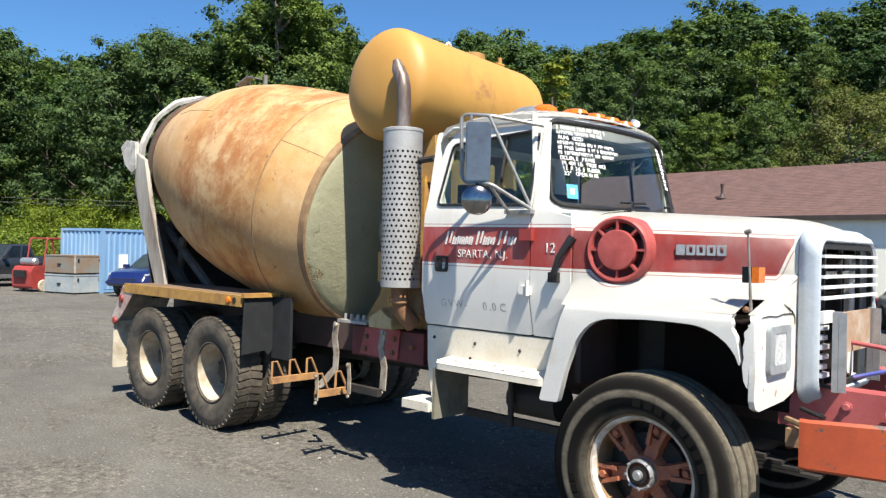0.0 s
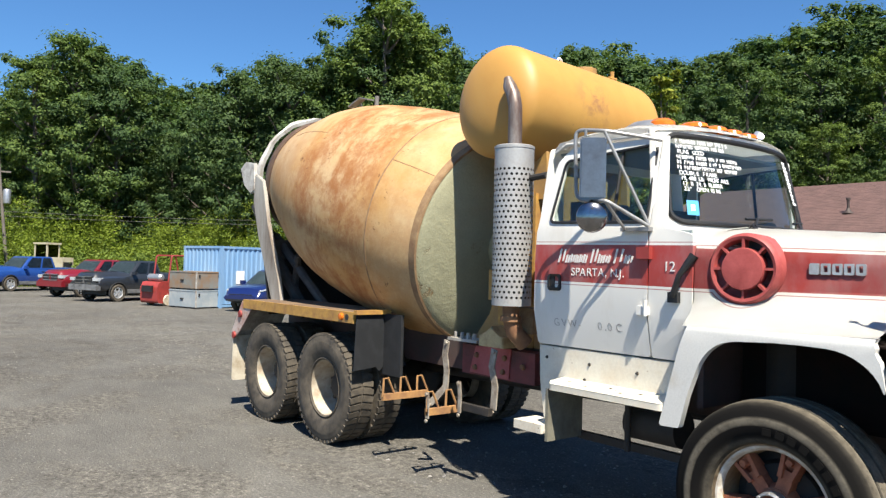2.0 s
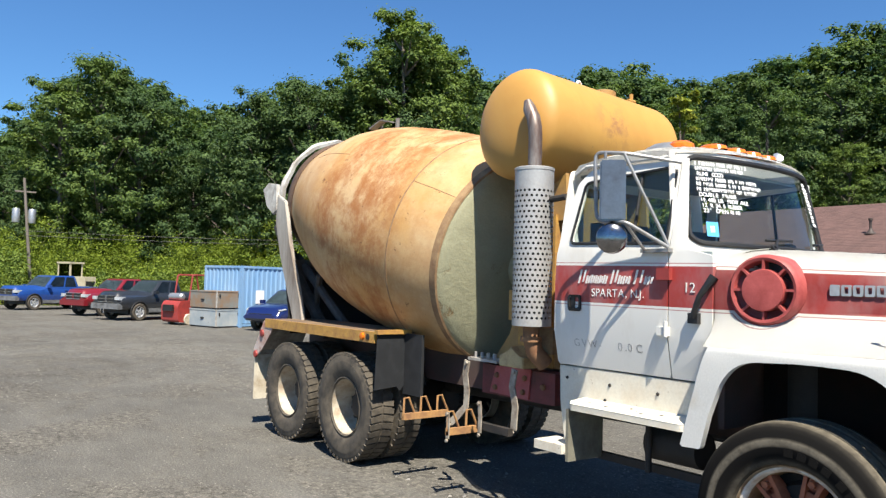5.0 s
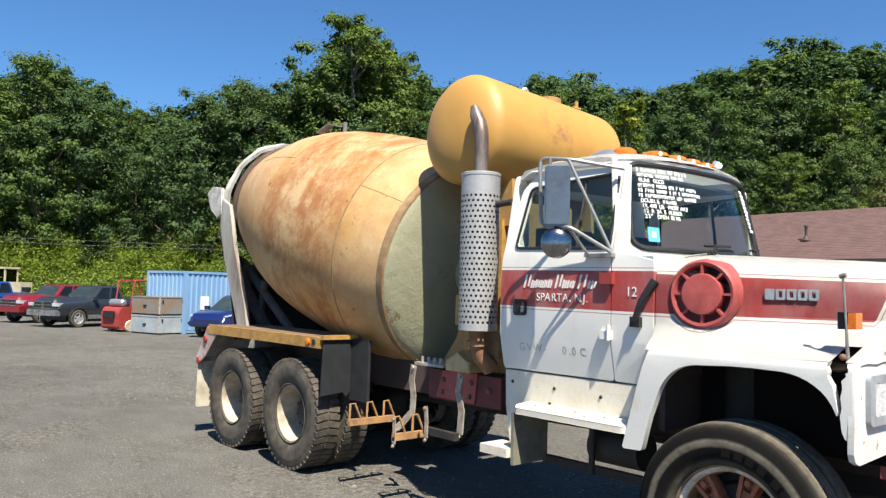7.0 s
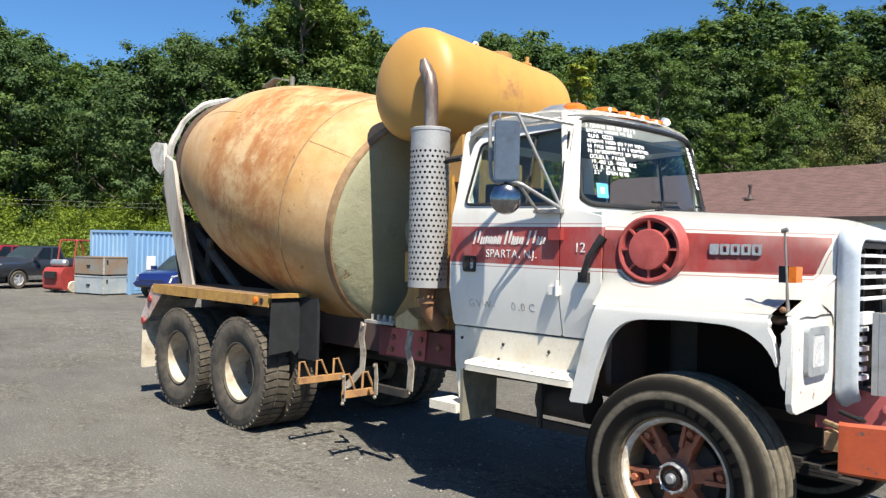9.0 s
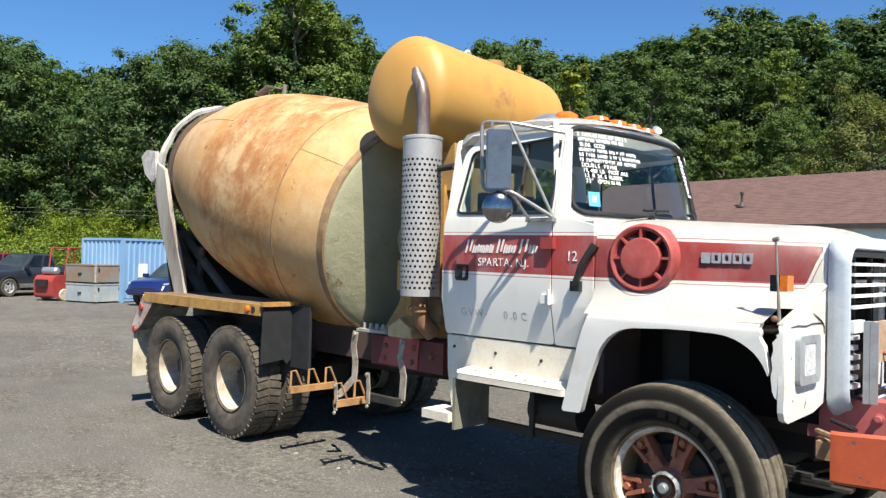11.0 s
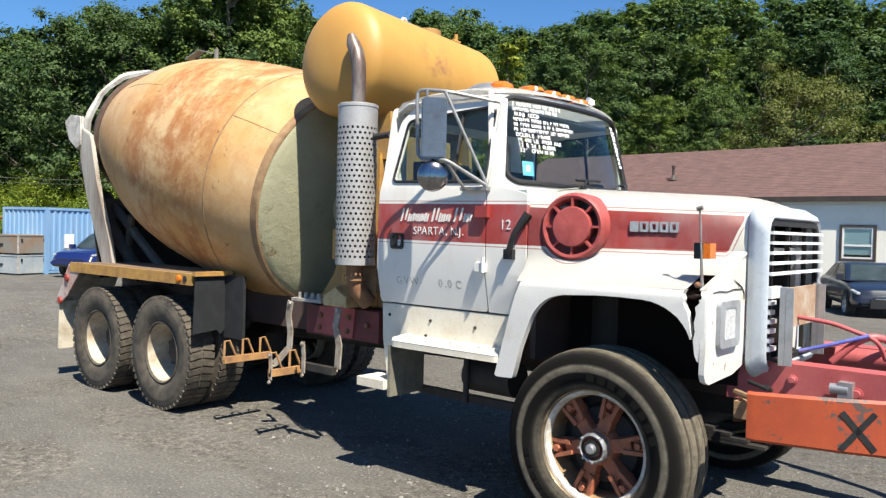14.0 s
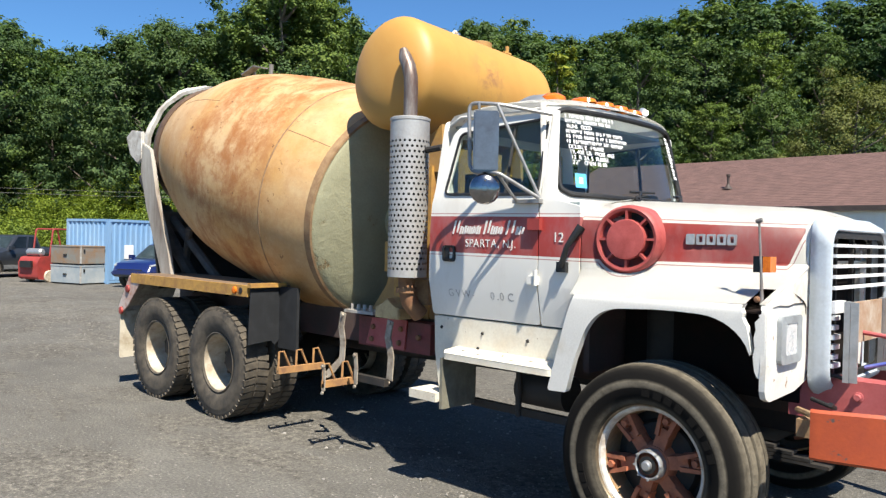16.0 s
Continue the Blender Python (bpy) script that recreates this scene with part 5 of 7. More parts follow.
for y in (MID - 0.30, MID, MID + 0.36):
    part("grille_upright", cube(5.46, 5.485, y - 0.012, y + 0.012, 1.11, 1.88), M_DARKSTEEL, hood)
# cracks in the lamp panel
for pts in ([(-1.15, 1.515), (-1.06, 1.520), (-0.95, 1.512), (-0.86, 1.522), (-0.74, 1.520), (-0.69, 1.515)], [(-0.85, 1.575), (-0.79, 1.553), (-0.73, 1.532), (-0.69, 1.50), (-0.685, 1.46)]):
    bm = bmesh.new()
    sweep(bm, [(5.4035, y, z) for y, z in pts], [0.0015] + [0.003] * (len(pts) - 2) + [0.002], 5)
    part("paint_crack", bm, M_DARKSTEEL, hood)

# cowl between windscreen and hood
bm = bmesh.new()
strip = []
for k in range(33):
    u = -1.09 + 2.18 * k / 32
    y = min(1.072, max(-1.072, u * 0.985))
    zs = [(w, z) for w, z, _ in HOOD[:9]]
    z = next(za + (zb - za) * (abs(y) - wa) / (wb - wa) for (wa, za), (wb, zb) in zip(zs, zs[1:]) if wa <= abs(y) <= wb)
    top = screen(u, -0.05) + Vector((0.008, 0, 0))
    strip.append([bm.verts.new(p) for p in (top, top + Vector((0.02, 0, -0.015)), Vector((4.185, y - (y + 1.072) / 2.144 * 0.32, z + 0.004)), Vector((4.215, y - (y + 1.072) / 2.144 * 0.32, z + 0.002)))])
for a, b in zip(strip, strip[1:]):
    for j in range(3):
        bm.faces.new((a[j], a[j + 1], b[j + 1], b[j]))
bmesh.ops.solidify(bm, geom=bm.faces[:], thickness=-0.01)
part("cowl_top", bm, M_HOOD, cab_floor, "white cowl below the windscreen", smooth=50)

# ---- front frame extension, pump and bumper ----
for side in (-1, 1):
    bm = bmesh.new()
    box(bm, 5.30, 6.62, *sorted((side * 0.62, side * 0.58)), 0.88, 1.115)
    box(bm, 5.301, 6.619, *sorted((side * 0.579, side * 0.46)), 1.095, 1.114)
    ext = part("frame_extension", bm, M_PINK, truck, "sun-bleached red frame extension", bevel=0.006)
    for x, z, r in ((5.66, 1.03, 0.018), (5.98, 1.0, 0.022), (6.16, 0.96, 0.022), (6.35, 1.02, 0.02)):
        bm = bmesh.new()
        lathe(bm, [(r * 1.5, 0), (r * 1.5, 0.008), (r, 0.01), (r * 0.9, 0.03), (0, 0.03)], pose(x, side * 0.62, z, 90, 0, 0 if side < 0 else 180), 10)
        part("bolt", bm, M_PINK, ext)
    bm = bmesh.new()
    box(bm, 5.90, 5.97, *sorted((side * 0.62, side * 0.68)), 0.97, 1.06)
    rod(bm, (5.86, side * 0.66, 1.02), (5.95, side * 0.66, 1.02), 0.028)
    part("tow_pin", bm, M_ALU, ext, "bare metal tow pin and bracket", bevel=0.006)
# bumper, bent back at its ends
bm = bmesh.new()
line = [(5.60, -1.17), (5.64, -1.17), (6.02, -1.05), (6.36, -0.90), (6.60, -0.72), (6.66, -0.5), (6.66, 0.5), (6.60, 0.72), (6.36, 0.90), (6.02, 1.05), (5.60, 1.17)]
rows_ = []
for x, y in line:
    n = Vector((x - 5.4, y * 0.9, 0)).normalized()
    zt = 1.035 + 0.02 * (x - 5.6)
    rows_.append([bm.verts.new((x - n.x * d, y - n.y * d, z)) for d, z in ((0.07, zt - 0.02), (0.015, zt), (0.0, zt - 0.015), (0.0, 0.80 - 0.02 * (x - 5.6)), (0.015, 0.785 - 0.02 * (x - 5.6)), (0.07, 0.80), (0.062, 0.81), (0.02, 0.80), (0.012, 0.82), (0.012, zt - 0.03), (0.02, zt - 0.012), (0.062, zt - 0.03))])
for a, b in zip(rows_, rows_[1:]):
    for k in range(12):
        j = (k + 1) % 12
        bm.faces.new((a[k], a[j], b[j], b[k]))
for r in (rows_[0], rows_[-1]):
    for k in range(5):
        bm.faces.new((r[k], r[k + 1], r[10 - k], r[11 - k]))
bmesh.ops.recalc_face_normals(bm, faces=bm.faces)
bumper = part("bumper", bm, M_ORANGE, truck, "dented orange steel bumper with black cross marks", smooth=25)
for turn in (38, -40):
    bm = bmesh.new()
    c = Vector((6.075, -1.024, 0.893))
    d = Vector((0.34, 0.15, 0)).normalized()
    for k in range(-6, 6):
        vs = []
        for t in (k / 6, (k + 1) / 6):
            for w in (-0.014, 0.014):
                u, v = t * 0.115 * math.sin(radians(turn)) + w * math.cos(radians(turn)), t * 0.115 * math.cos(radians(turn)) - w * math.sin(radians(turn))
                vs.append(bm.verts.new(c + d * u + Vector((0.003, -0.005, v))))
        bm.faces.new((vs[0], vs[1], vs[3], vs[2]))
    bmesh.ops.remove_doubles(bm, verts=bm.verts, dist=0.0004)
    bmesh.ops.solidify(bm, geom=bm.faces[:], thickness=0.002)
    part("painted_cross", bm, M_BLACK, bumper)
# posts with a rusty plate in front of the grille
for y in (-0.66, -0.02):
    bm = bmesh.new()
    box(bm, 5.60, 5.63, y - 0.035, y + 0.035, 1.11, 1.54)
    box(bm, 5.632, 5.67, y - 0.034, y - 0.022, 1.112, 1.538)
    part("guard_post", bm, M_ALU, truck, "grey steel guard post", bevel=0.003)
part("guard_plate", cube(5.608, 5.62, -0.60, -0.07, 1.31, 1.535), worn("peeling_rust_plate", (0.3306, 0.2001, 0.1131), (0.4785, 0.4089, 0.3306), 0.5, 9.0, 0.8, relief=0.3), truck, "rusty plate with peeling paint", bevel=0.003)
bm = bmesh.new()
rod(bm, (5.78, -0.2, 1.13), (6.20, -0.2, 1.13), 0.060, seg=24)
rod(bm, (6.08, -0.2, 1.13), (6.22, -0.2, 1.13), 0.085, seg=24)
sweep(bm, bent([(5.62, -0.42, 1.36), (5.80, -0.40, 1.34), (6.02, -0.35, 1.26), (6.05, -0.30, 1.15)]), 0.013, 10)
sweep(bm, bent([(5.80, -0.40, 1.12), (5.95, -0.36, 1.28), (6.05, -0.3, 1.27), (6.10, -0.1, 1.18)], 0.1), 0.021, 12)
part("front_pump", bm, M_PINK, truck, "red front-mounted hydraulic pump with hoses")
bm = bmesh.new()
sweep(bm, bent([(5.64, -0.45, 1.17), (5.80, -0.42, 1.22), (5.98, -0.38, 1.285)]), 0.011, 8)
part("blue_hose", bm, worn("blue_hose", (0.087, 0.1218, 0.435), (0.261, 0.261, 0.522), 0.3, 12, 0.4), truck)
bm = bmesh.new()
sweep(bm, bent([(5.35, -0.62, 1.13), (5.55, -0.63, 1.135), (5.62, -0.60, 1.10)]), 0.012, 8)
sweep(bm, bent([(5.45, -0.7, 1.0), (5.60, -0.78, 0.98), (5.64, -1.0, 1.04)]), 0.012, 8)
part("black_hose", bm, M_BLACK, truck)
bm = bmesh.new()
box(bm, 5.49, 5.60, -1.04, -0.90, 0.86, 0.95)
sweep(bm, [(5.45, -0.9, 0.97), (5.62, -1.12, 0.99)], 0.018, 8)
part("bumper_bracket", bm, M_BROWN, truck, bevel=0.01)

# ---- cab fittings ----
M_MIRRORBACK = worn("grey_blue_metal", (0.1914, 0.2132, 0.2436), (0.1305, 0.1392, 0.1566), 0.4, 6, 0.3, 0.7)
M_DARKCHROME = worn("tarnished_chrome", (0.34, 0.34, 0.36), (0.20, 0.20, 0.21), 0.4, 9, 0.16, 1.0, relief=0.06)
bm = bmesh.new()
sweep(bm, bent([(3.90, -1.02, 2.66), (3.67, -1.29, 2.713), (3.48, -1.35, 2.733), (3.472, -1.36, 2.68), (3.49, -1.36, 2.298), (3.55, -1.36, 2.264), (3.717, -1.35, 2.264), (3.885, -1.12, 2.105)], 0.05), 0.013, 10)
sweep(bm, [(3.67, -1.31, 2.713), (3.885, -1.12, 2.11)], 0.011, 8)
sweep(bm, [(3.707, -1.35, 2.269), (3.72, -1.15, 2.09)], 0.010, 8)
sweep(bm, [(3.56, -1.36, 2.725), (3.56, -1.36, 2.68)], 0.010, 8)
box(bm, 3.68, 3.90, -1.145, -1.10, 2.075, 2.10)
mirror = part("mirror_arm", bm, worn("dull_tube_metal", (0.36, 0.36, 0.36), (0.22, 0.21, 0.20), 0.4, 12, 0.45, 0.6), cab_floor, "dull metal tube mirror arm")
face = pose(3.638, -1.375, 2.46, 0, 0, 42)
bm = bmesh.new()
box(bm, -0.082, 0.082, -0.030, 0.012, -0.190, 0.200, face)
part("mirror_back", bm, M_MIRRORBACK, mirror, "grey metal mirror back", bevel=0.010)
bm = bmesh.new()
box(bm, -0.073, 0.073, 0.013, 0.016, -0.180, 0.190, face)
part("mirror_glass", bm, M_MIRROR, mirror)
bm = bmesh.new()
lathe(bm, [(0.096, 0.014), (0.101, 0.004), (0.099, -0.006), (0.088, -0.020), (0.05, -0.032), (0.02, -0.036), (0.018, -0.046), (0, -0.047)], pose(3.643, -1.38, 2.158, -90, 0, 42), 32)
part("spot_mirror", bm, M_DARKCHROME, mirror, "round chrome spot mirror")
bm = bmesh.new()
sweep(bm, [(3.66, -1.40, 2.20), (3.63, -1.37, 2.26)], 0.012, 8)
part("spot_bracket", bm, M_DARKSTEEL, mirror)
# lamps on the roof
bm = bmesh.new()
lathe(bm, [(0.0, 0.070), (0.06, 0.066), (0.10, 0.042), (0.11, 0.0)], pose(3.53, -0.52, 2.845) @ Matrix.Diagonal((1.0, 0.8, 1, 1)), 24)
beacon = part("roof_beacon", bm, M_AMBER, cab_floor, "amber roof beacon in a silver fairing")
bm = bmesh.new()
lathe(bm, [(0.0, 0.075), (0.07, 0.07), (0.12, 0.04), (0.16, 0.0)], pose(3.40, -0.52, 2.84) @ Matrix.Diagonal((1.5, 0.8, 1, 1)), 24)
part("beacon_fairing", bm, M_ALU, beacon)
for y in (-0.42, -0.18, 0.02, 0.22):
    bm = bmesh.new()
    lathe(bm, [(0.0, 0.044), (0.05, 0.041), (0.078, 0.026), (0.088, 0.0)], pose(3.72, y, 2.835 - 0.03 * (y + 0.16) ** 2) @ Matrix.Diagonal((1.35, 0.95, 1, 1)), 20)
    part("roof_lamp", bm, M_AMBER, cab_floor, "amber cab roof lamp")
bm = bmesh.new()
lathe(bm, [(0.015, 0), (0.018, 0.10), (0.040, 0.14), (0.042, 0.15), (0.0, 0.13)], pose(3.66, 0.42, 2.80, 0, 60, -25), 16)
part("air_horn", bm, M_ALU, cab_floor)
# wipers
for y in (-0.34, 0.42):
    bm = bmesh.new()
    p = screen(y, -0.03) + Vector((0.03, 0, 0))
    rod(bm, p, p + Vector((0.03, 0, 0.02)), 0.025)
    sweep(bm, [p + Vector((0.03, 0, 0.02)), screen(y + 0.12, 0.10) + Vector((0.03, 0, 0))], 0.010, 6)
    sweep(bm, [screen(y - 0.02 + 0.36 * k / 4, 0.085 + 0.02 * k / 4) + Vector((0.024, 0, 0)) for k in range(5)], 0.010, 6)
    part("wiper", bm, M_BLACK, cab_floor)
# interior
bm = bmesh.new()
box(bm, 3.80, 4.02, -0.94, 0.62, 1.75, 2.10)
part("dashboard", bm, M_BLACK, cab_floor, bevel=0.04)
for y in (-0.60, 0.30):
    bm = bmesh.new()
    box(bm, 3.05, 3.52, y - 0.25, y + 0.25, 1.58, 1.76)
    box(bm, 2.98, 3.12, y - 0.25, y + 0.25, 1.70, 2.32)
    part("seat", bm, M_BLACK, cab_floor, "dark cab seat", bevel=0.05)
bm = bmesh.new()
lathe(bm, [(0.235, -0.016), (0.251, 0), (0.235, 0.016), (0.219, 0)], pose(3.72, 0.26, 2.08, 0, -28, 0), 40, close=True)
sweep(bm, [(3.72, 0.26, 2.08), (3.92, 0.26, 1.85)], 0.02, 8)
box(bm, -0.02, 0.02, -0.23, 0.23, -0.008, 0.008, pose(3.72, 0.26, 2.08, 0, -28, 0))
part("steering_wheel", bm, M_BLACK, cab_floor)

# livery and notes
face_r = lambda x, z, y=-1.1035: Matrix.Translation((x, y, z)) @ pose(0, 0, 0, 90, 0, 0)
rng = random.Random(4)
x = 3.10
for letters in ((0.062, 0.036, 0.036, 0.030, 0.028, 0.036), (0.058, 0.034, 0.038, 0.018), (0.078, 0.020, 0.040)):
    for k, w in enumerate(letters):
        hgt = 0.096 if k == 0 else rng.choice((0.056, 0.060, 0.088 if w > 0.033 else 0.058))
        bm = bmesh.new()
        slant = lambda u, v, y, b=x: Vector((b + u + 0.30 * v, -y, 1.868 + v))
        for u0, u1, v0, v1 in ((0, min(0.016, w * 0.45), 0, hgt), (w * 0.62, w * 0.62 + min(0.015, w * 0.4), 0.0 if k % 2 else hgt * 0.1, hgt * (1 if k == 0 else 0.9))):
            ring = softened([(u0, v0), (u1, v0), (u1, v1), (u0, v1)], 0.004, 2)
            proud = 1.1050 if v1 - v0 > 0.02 else 1.1044
            back, face_ = [bm.verts.new(slant(*q, 1.1020)) for q in ring], [bm.verts.new(slant(*q, proud)) for q in ring]
            bm.faces.new(face_)
            for i in range(len(ring)):
                j = (i + 1) % len(ring)
                bm.faces.new((back[i], back[j], face_[j], face_[i]))
        part("name_bar", bm, M_LETTER, cab_floor, smooth=0)
        x += w + 0.0065
    x += 0.026
x = 3.228
for ch in "SPARTA, N.J.":
    if ch == " ":
        x += 0.026
        continue
    ob = writing("town_letter", ch, 0.078, face_r(x, 1.779), M_LETTER, cab_floor)
    x += max(c[0] for c in ob.bound_box) - min(c[0] for c in ob.bound_box) + 0.0075
writing("fleet_number", "12", 0.088, face_r(3.985, 1.825), M_LETTER, cab_floor, "white painted number")

# the cab's panes let the daylight in
for o in [*cab_floor.children, *(p for d in cab_floor.children for p in d.children)]:
    if o.name.split(".")[0] in ("windscreen", "rear_window", "door_window"):
        o.visible_shadow = False

# ---- surroundings ----
def corrugated(bm, x0, x1, z0, z1, y, pitch, deep, place):
    n = max(2, round((x1 - x0) / pitch))
    pts = []
    for k in range(n):
        a, w = x0 + (x1 - x0) * k / n, (x1 - x0) / n
        pts += [(a, 0), (a + w * 0.30, 0), (a + w * 0.45, deep), (a + w * 0.85, deep)]
    pts.append((x1, 0))
    lo = [bm.verts.new(place(u, y + d, z0)) for u, d in pts]
    hi = [bm.verts.new(place(u, y + d, z1)) for u, d in pts]
    for k in range(len(pts) - 1):
        bm.faces.new((lo[k], lo[k + 1], hi[k + 1], hi[k]))


def container():
    L, W, H = 6.06, 2.44, 2.59
    c = thing("shipping_container", None, "sky-blue corrugated steel shipping container with a white notice", "container")
    for name, p in (("side_wall", lambda u, d, z: Vector((u, d, z))), ("side_wall", lambda u, d, z: Vector((u, W - d, z)))):
        bm = bmesh.new()
        corrugated(bm, 0.1, L - 0.1, 0.16, H - 0.1, 0.02, 0.27, 0.036, p)
        part(name, bm, M_BLUE, c, smooth=0)
    for p in (lambda u, d, z: Vector((d, u, z)), lambda u, d, z: Vector((L - d, u, z))):
        bm = bmesh.new()
        corrugated(bm, 0.1, W - 0.1, 0.16, H - 0.1, 0.02, 0.25, 0.036, p)
        part("end_wall", bm, M_BLUE, c, smooth=0)
    for x in (0.0, L - 0.11):
        for y in (0.0, W - 0.11):
            part("corner_post", cube(x, x + 0.11, y, y + 0.11, 0.0, H), M_BLUE, c, bevel=0.01)
    for y in (0.0, W - 0.07):
        for z in (0.04, H - 0.10):
            part("long_rail", cube(0.11, L - 0.11, y, y + 0.07, z, z + 0.10), M_BLUE, c, bevel=0.006)
    for x in (0.0, L - 0.07):
        for z in (0.04, H - 0.10):
            part("cross_rail", cube(x, x + 0.07, 0.11, W - 0.11, z, z + 0.10), M_BLUE, c, bevel=0.006)
    part("container_roof", cube(0.05, L - 0.05, 0.05, W - 0.05, H - 0.06, H - 0.03), M_BLUE, c)
    return c


CONT = container()
CONT.matrix_world = pose(-23.85, 7.48, -0.22, 0, 0, 107.7)
M_PAPER = worn("white_notice", (0.8, 0.8, 0.8), (0.7, 0.7, 0.7), 0.2, 9, 0.6)

# low building with a shingled roof
M_SIDING = worn("cream_siding", (0.88, 0.85, 0.75), (0.80, 0.76, 0.66), 0.3, 1.0, 0.7, streak=3)
M_SHINGLE = worn("brown_shingles", (0.1348, 0.074, 0.0626), (0.0914, 0.0522, 0.0452), 0.5, 2.0, 0.9, fine=26, relief=0.5)
BX0, BX1, BY0, BY1, BZ = -16.0, 22.0, 25.0, 37.0, -0.2
house = thing("workshop_building", pose(0, 0, 0, 0, 0, 0), "low cream workshop building with a brown shingled roof", "building")
wins = [(-0.02, 0.98, 1.20, 2.31), (6.0, 7.0, 1.20, 2.31), (11, 12, 1.20, 2.31)]
bm = plate([(BX0, BZ - 0.4), (BX1, BZ - 0.4), (BX1, 3.36), (BX0, 3.36)], [[(a, c), (b, c), (b, d), (a, d)] for a, b, c, d in wins], 0.2, lambda u, v, w: Vector((u, BY0 + w, v)))
part("front_wall", bm, M_SIDING, house, "cream painted block wall", smooth=0)
for x in (BX0, BX1 - 0.2):
    part("end_wall", cube(x, x + 0.2, BY0 + 0.2, BY1, BZ - 0.4, 3.36), M_SIDING, house)
part("back_wall", cube(BX0 + 0.2, BX1 - 0.2, BY1 - 0.2, BY1, BZ - 0.4, 3.36), M_SIDING, house)
for k, z in enumerate((2.62, 2.92, 3.12)):
    part("siding_board", cube(BX0, BX1, BY0 - 0.026, BY0 - 0.004, z, z + (0.296, 0.196, 0.20)[k]), M_SIDING, house)
M_TRIM = worn("dark_brown_trim", (0.0435, 0.0305, 0.0261), (0.0696, 0.0522, 0.0435), 0.4, 4, 0.6)
RIDGE = 5.97
for s in (0, 1):
    ya, yb = (BY0 - 0.25, (BY0 + BY1) / 2) if s == 0 else (BY1 + 0.25, (BY0 + BY1) / 2)
    bm = bmesh.new()
    n = 34
    edge = []
    for k in range(n):
        t0, t1 = k / n, (k + 1) / n
        edge += [(ya + (yb - ya) * t0, 3.40 + (RIDGE - 3.40) * t0 + 0.006), (ya + (yb - ya) * t1, 3.40 + (RIDGE - 3.40) * t1)]
    line = [[bm.verts.new((x, y, z)) for x in (BX0 - 0.4, BX1 + 0.4)] for y, z in edge]
    for a, b in zip(line, line[1:]):
        bm.faces.new((a[0], a[1], b[1], b[0]))
    part("roof_slope", bm, M_SHINGLE, house, "brown asphalt shingle roof", smooth=0)
part("fascia", cube(BX0 - 0.4, BX1 + 0.4, BY0 - 0.28, BY0 - 0.24, 3.22, 3.41), M_TRIM, house)
part("soffit", cube(BX0 - 0.4, BX1 + 0.4, BY0 - 0.24, BY0, 3.325, 3.355), M_TRIM, house)
for a, b, c, d in wins:
    bm = plate([(a - 0.09, c - 0.09), (b + 0.09, c - 0.09), (b + 0.09, d + 0.09), (a - 0.09, d + 0.09)], [[(a, c), (b, c), (b, d), (a, d)]], 0.06, lambda u, v, w: Vector((u, BY0 - 0.03 + w - 0.02, v)))
    win = part("window", bm, M_TRIM, house, "sash window in a dark frame")
    bm = plate([(a, c), (b, c), (b, d), (a, d)], [[(a + 0.06, c + 0.06), (b - 0.06, c + 0.06), (b - 0.06, (c + d) / 2 - 0.12), (a + 0.06, (c + d) / 2 - 0.12)], [(a + 0.06, (c + d) / 2 - 0.06), (b - 0.06, (c + d) / 2 - 0.06), (b - 0.06, d - 0.06), (a + 0.06, d - 0.06)]], 0.05, lambda u, v, w: Vector((u, BY0 - 0.035 + w, v)))
    part("window_frame", bm, M_LETTER, win)
    part("pane", cube(a + 0.05, b - 0.05, BY0 - 0.014, BY0 - 0.008, c + 0.05, d - 0.05), M_GLASS, win)
    part("blind", cube(a + 0.05, b - 0.05, BY0 + 0.0, BY0 + 0.006, c + 0.14, d - 0.05), M_PAPER, win)
part("inner_wall", cube(BX0 + 0.2, BX1 - 0.2, BY0 + 1.2, BY0 + 1.25, BZ, 3.3), M_INTERIOR, house)
bm = bmesh.new()
rod(bm, (-7.3, 27.0, 4.25), (-7.3, 27.0, 4.86), 0.055)
rod(bm, (-7.3, 27.0, 4.84), (-7.3, 27.0, 4.93), 0.085)
lathe(bm, [(0.24, 4.30), (0.10, 4.42), (0.06, 4.52)], Matrix.Translation((-7.3, 27.0, 0)), 16)
part("roof_vent", bm, M_TRIM, house, "dark pipe vent with a flashing collar")


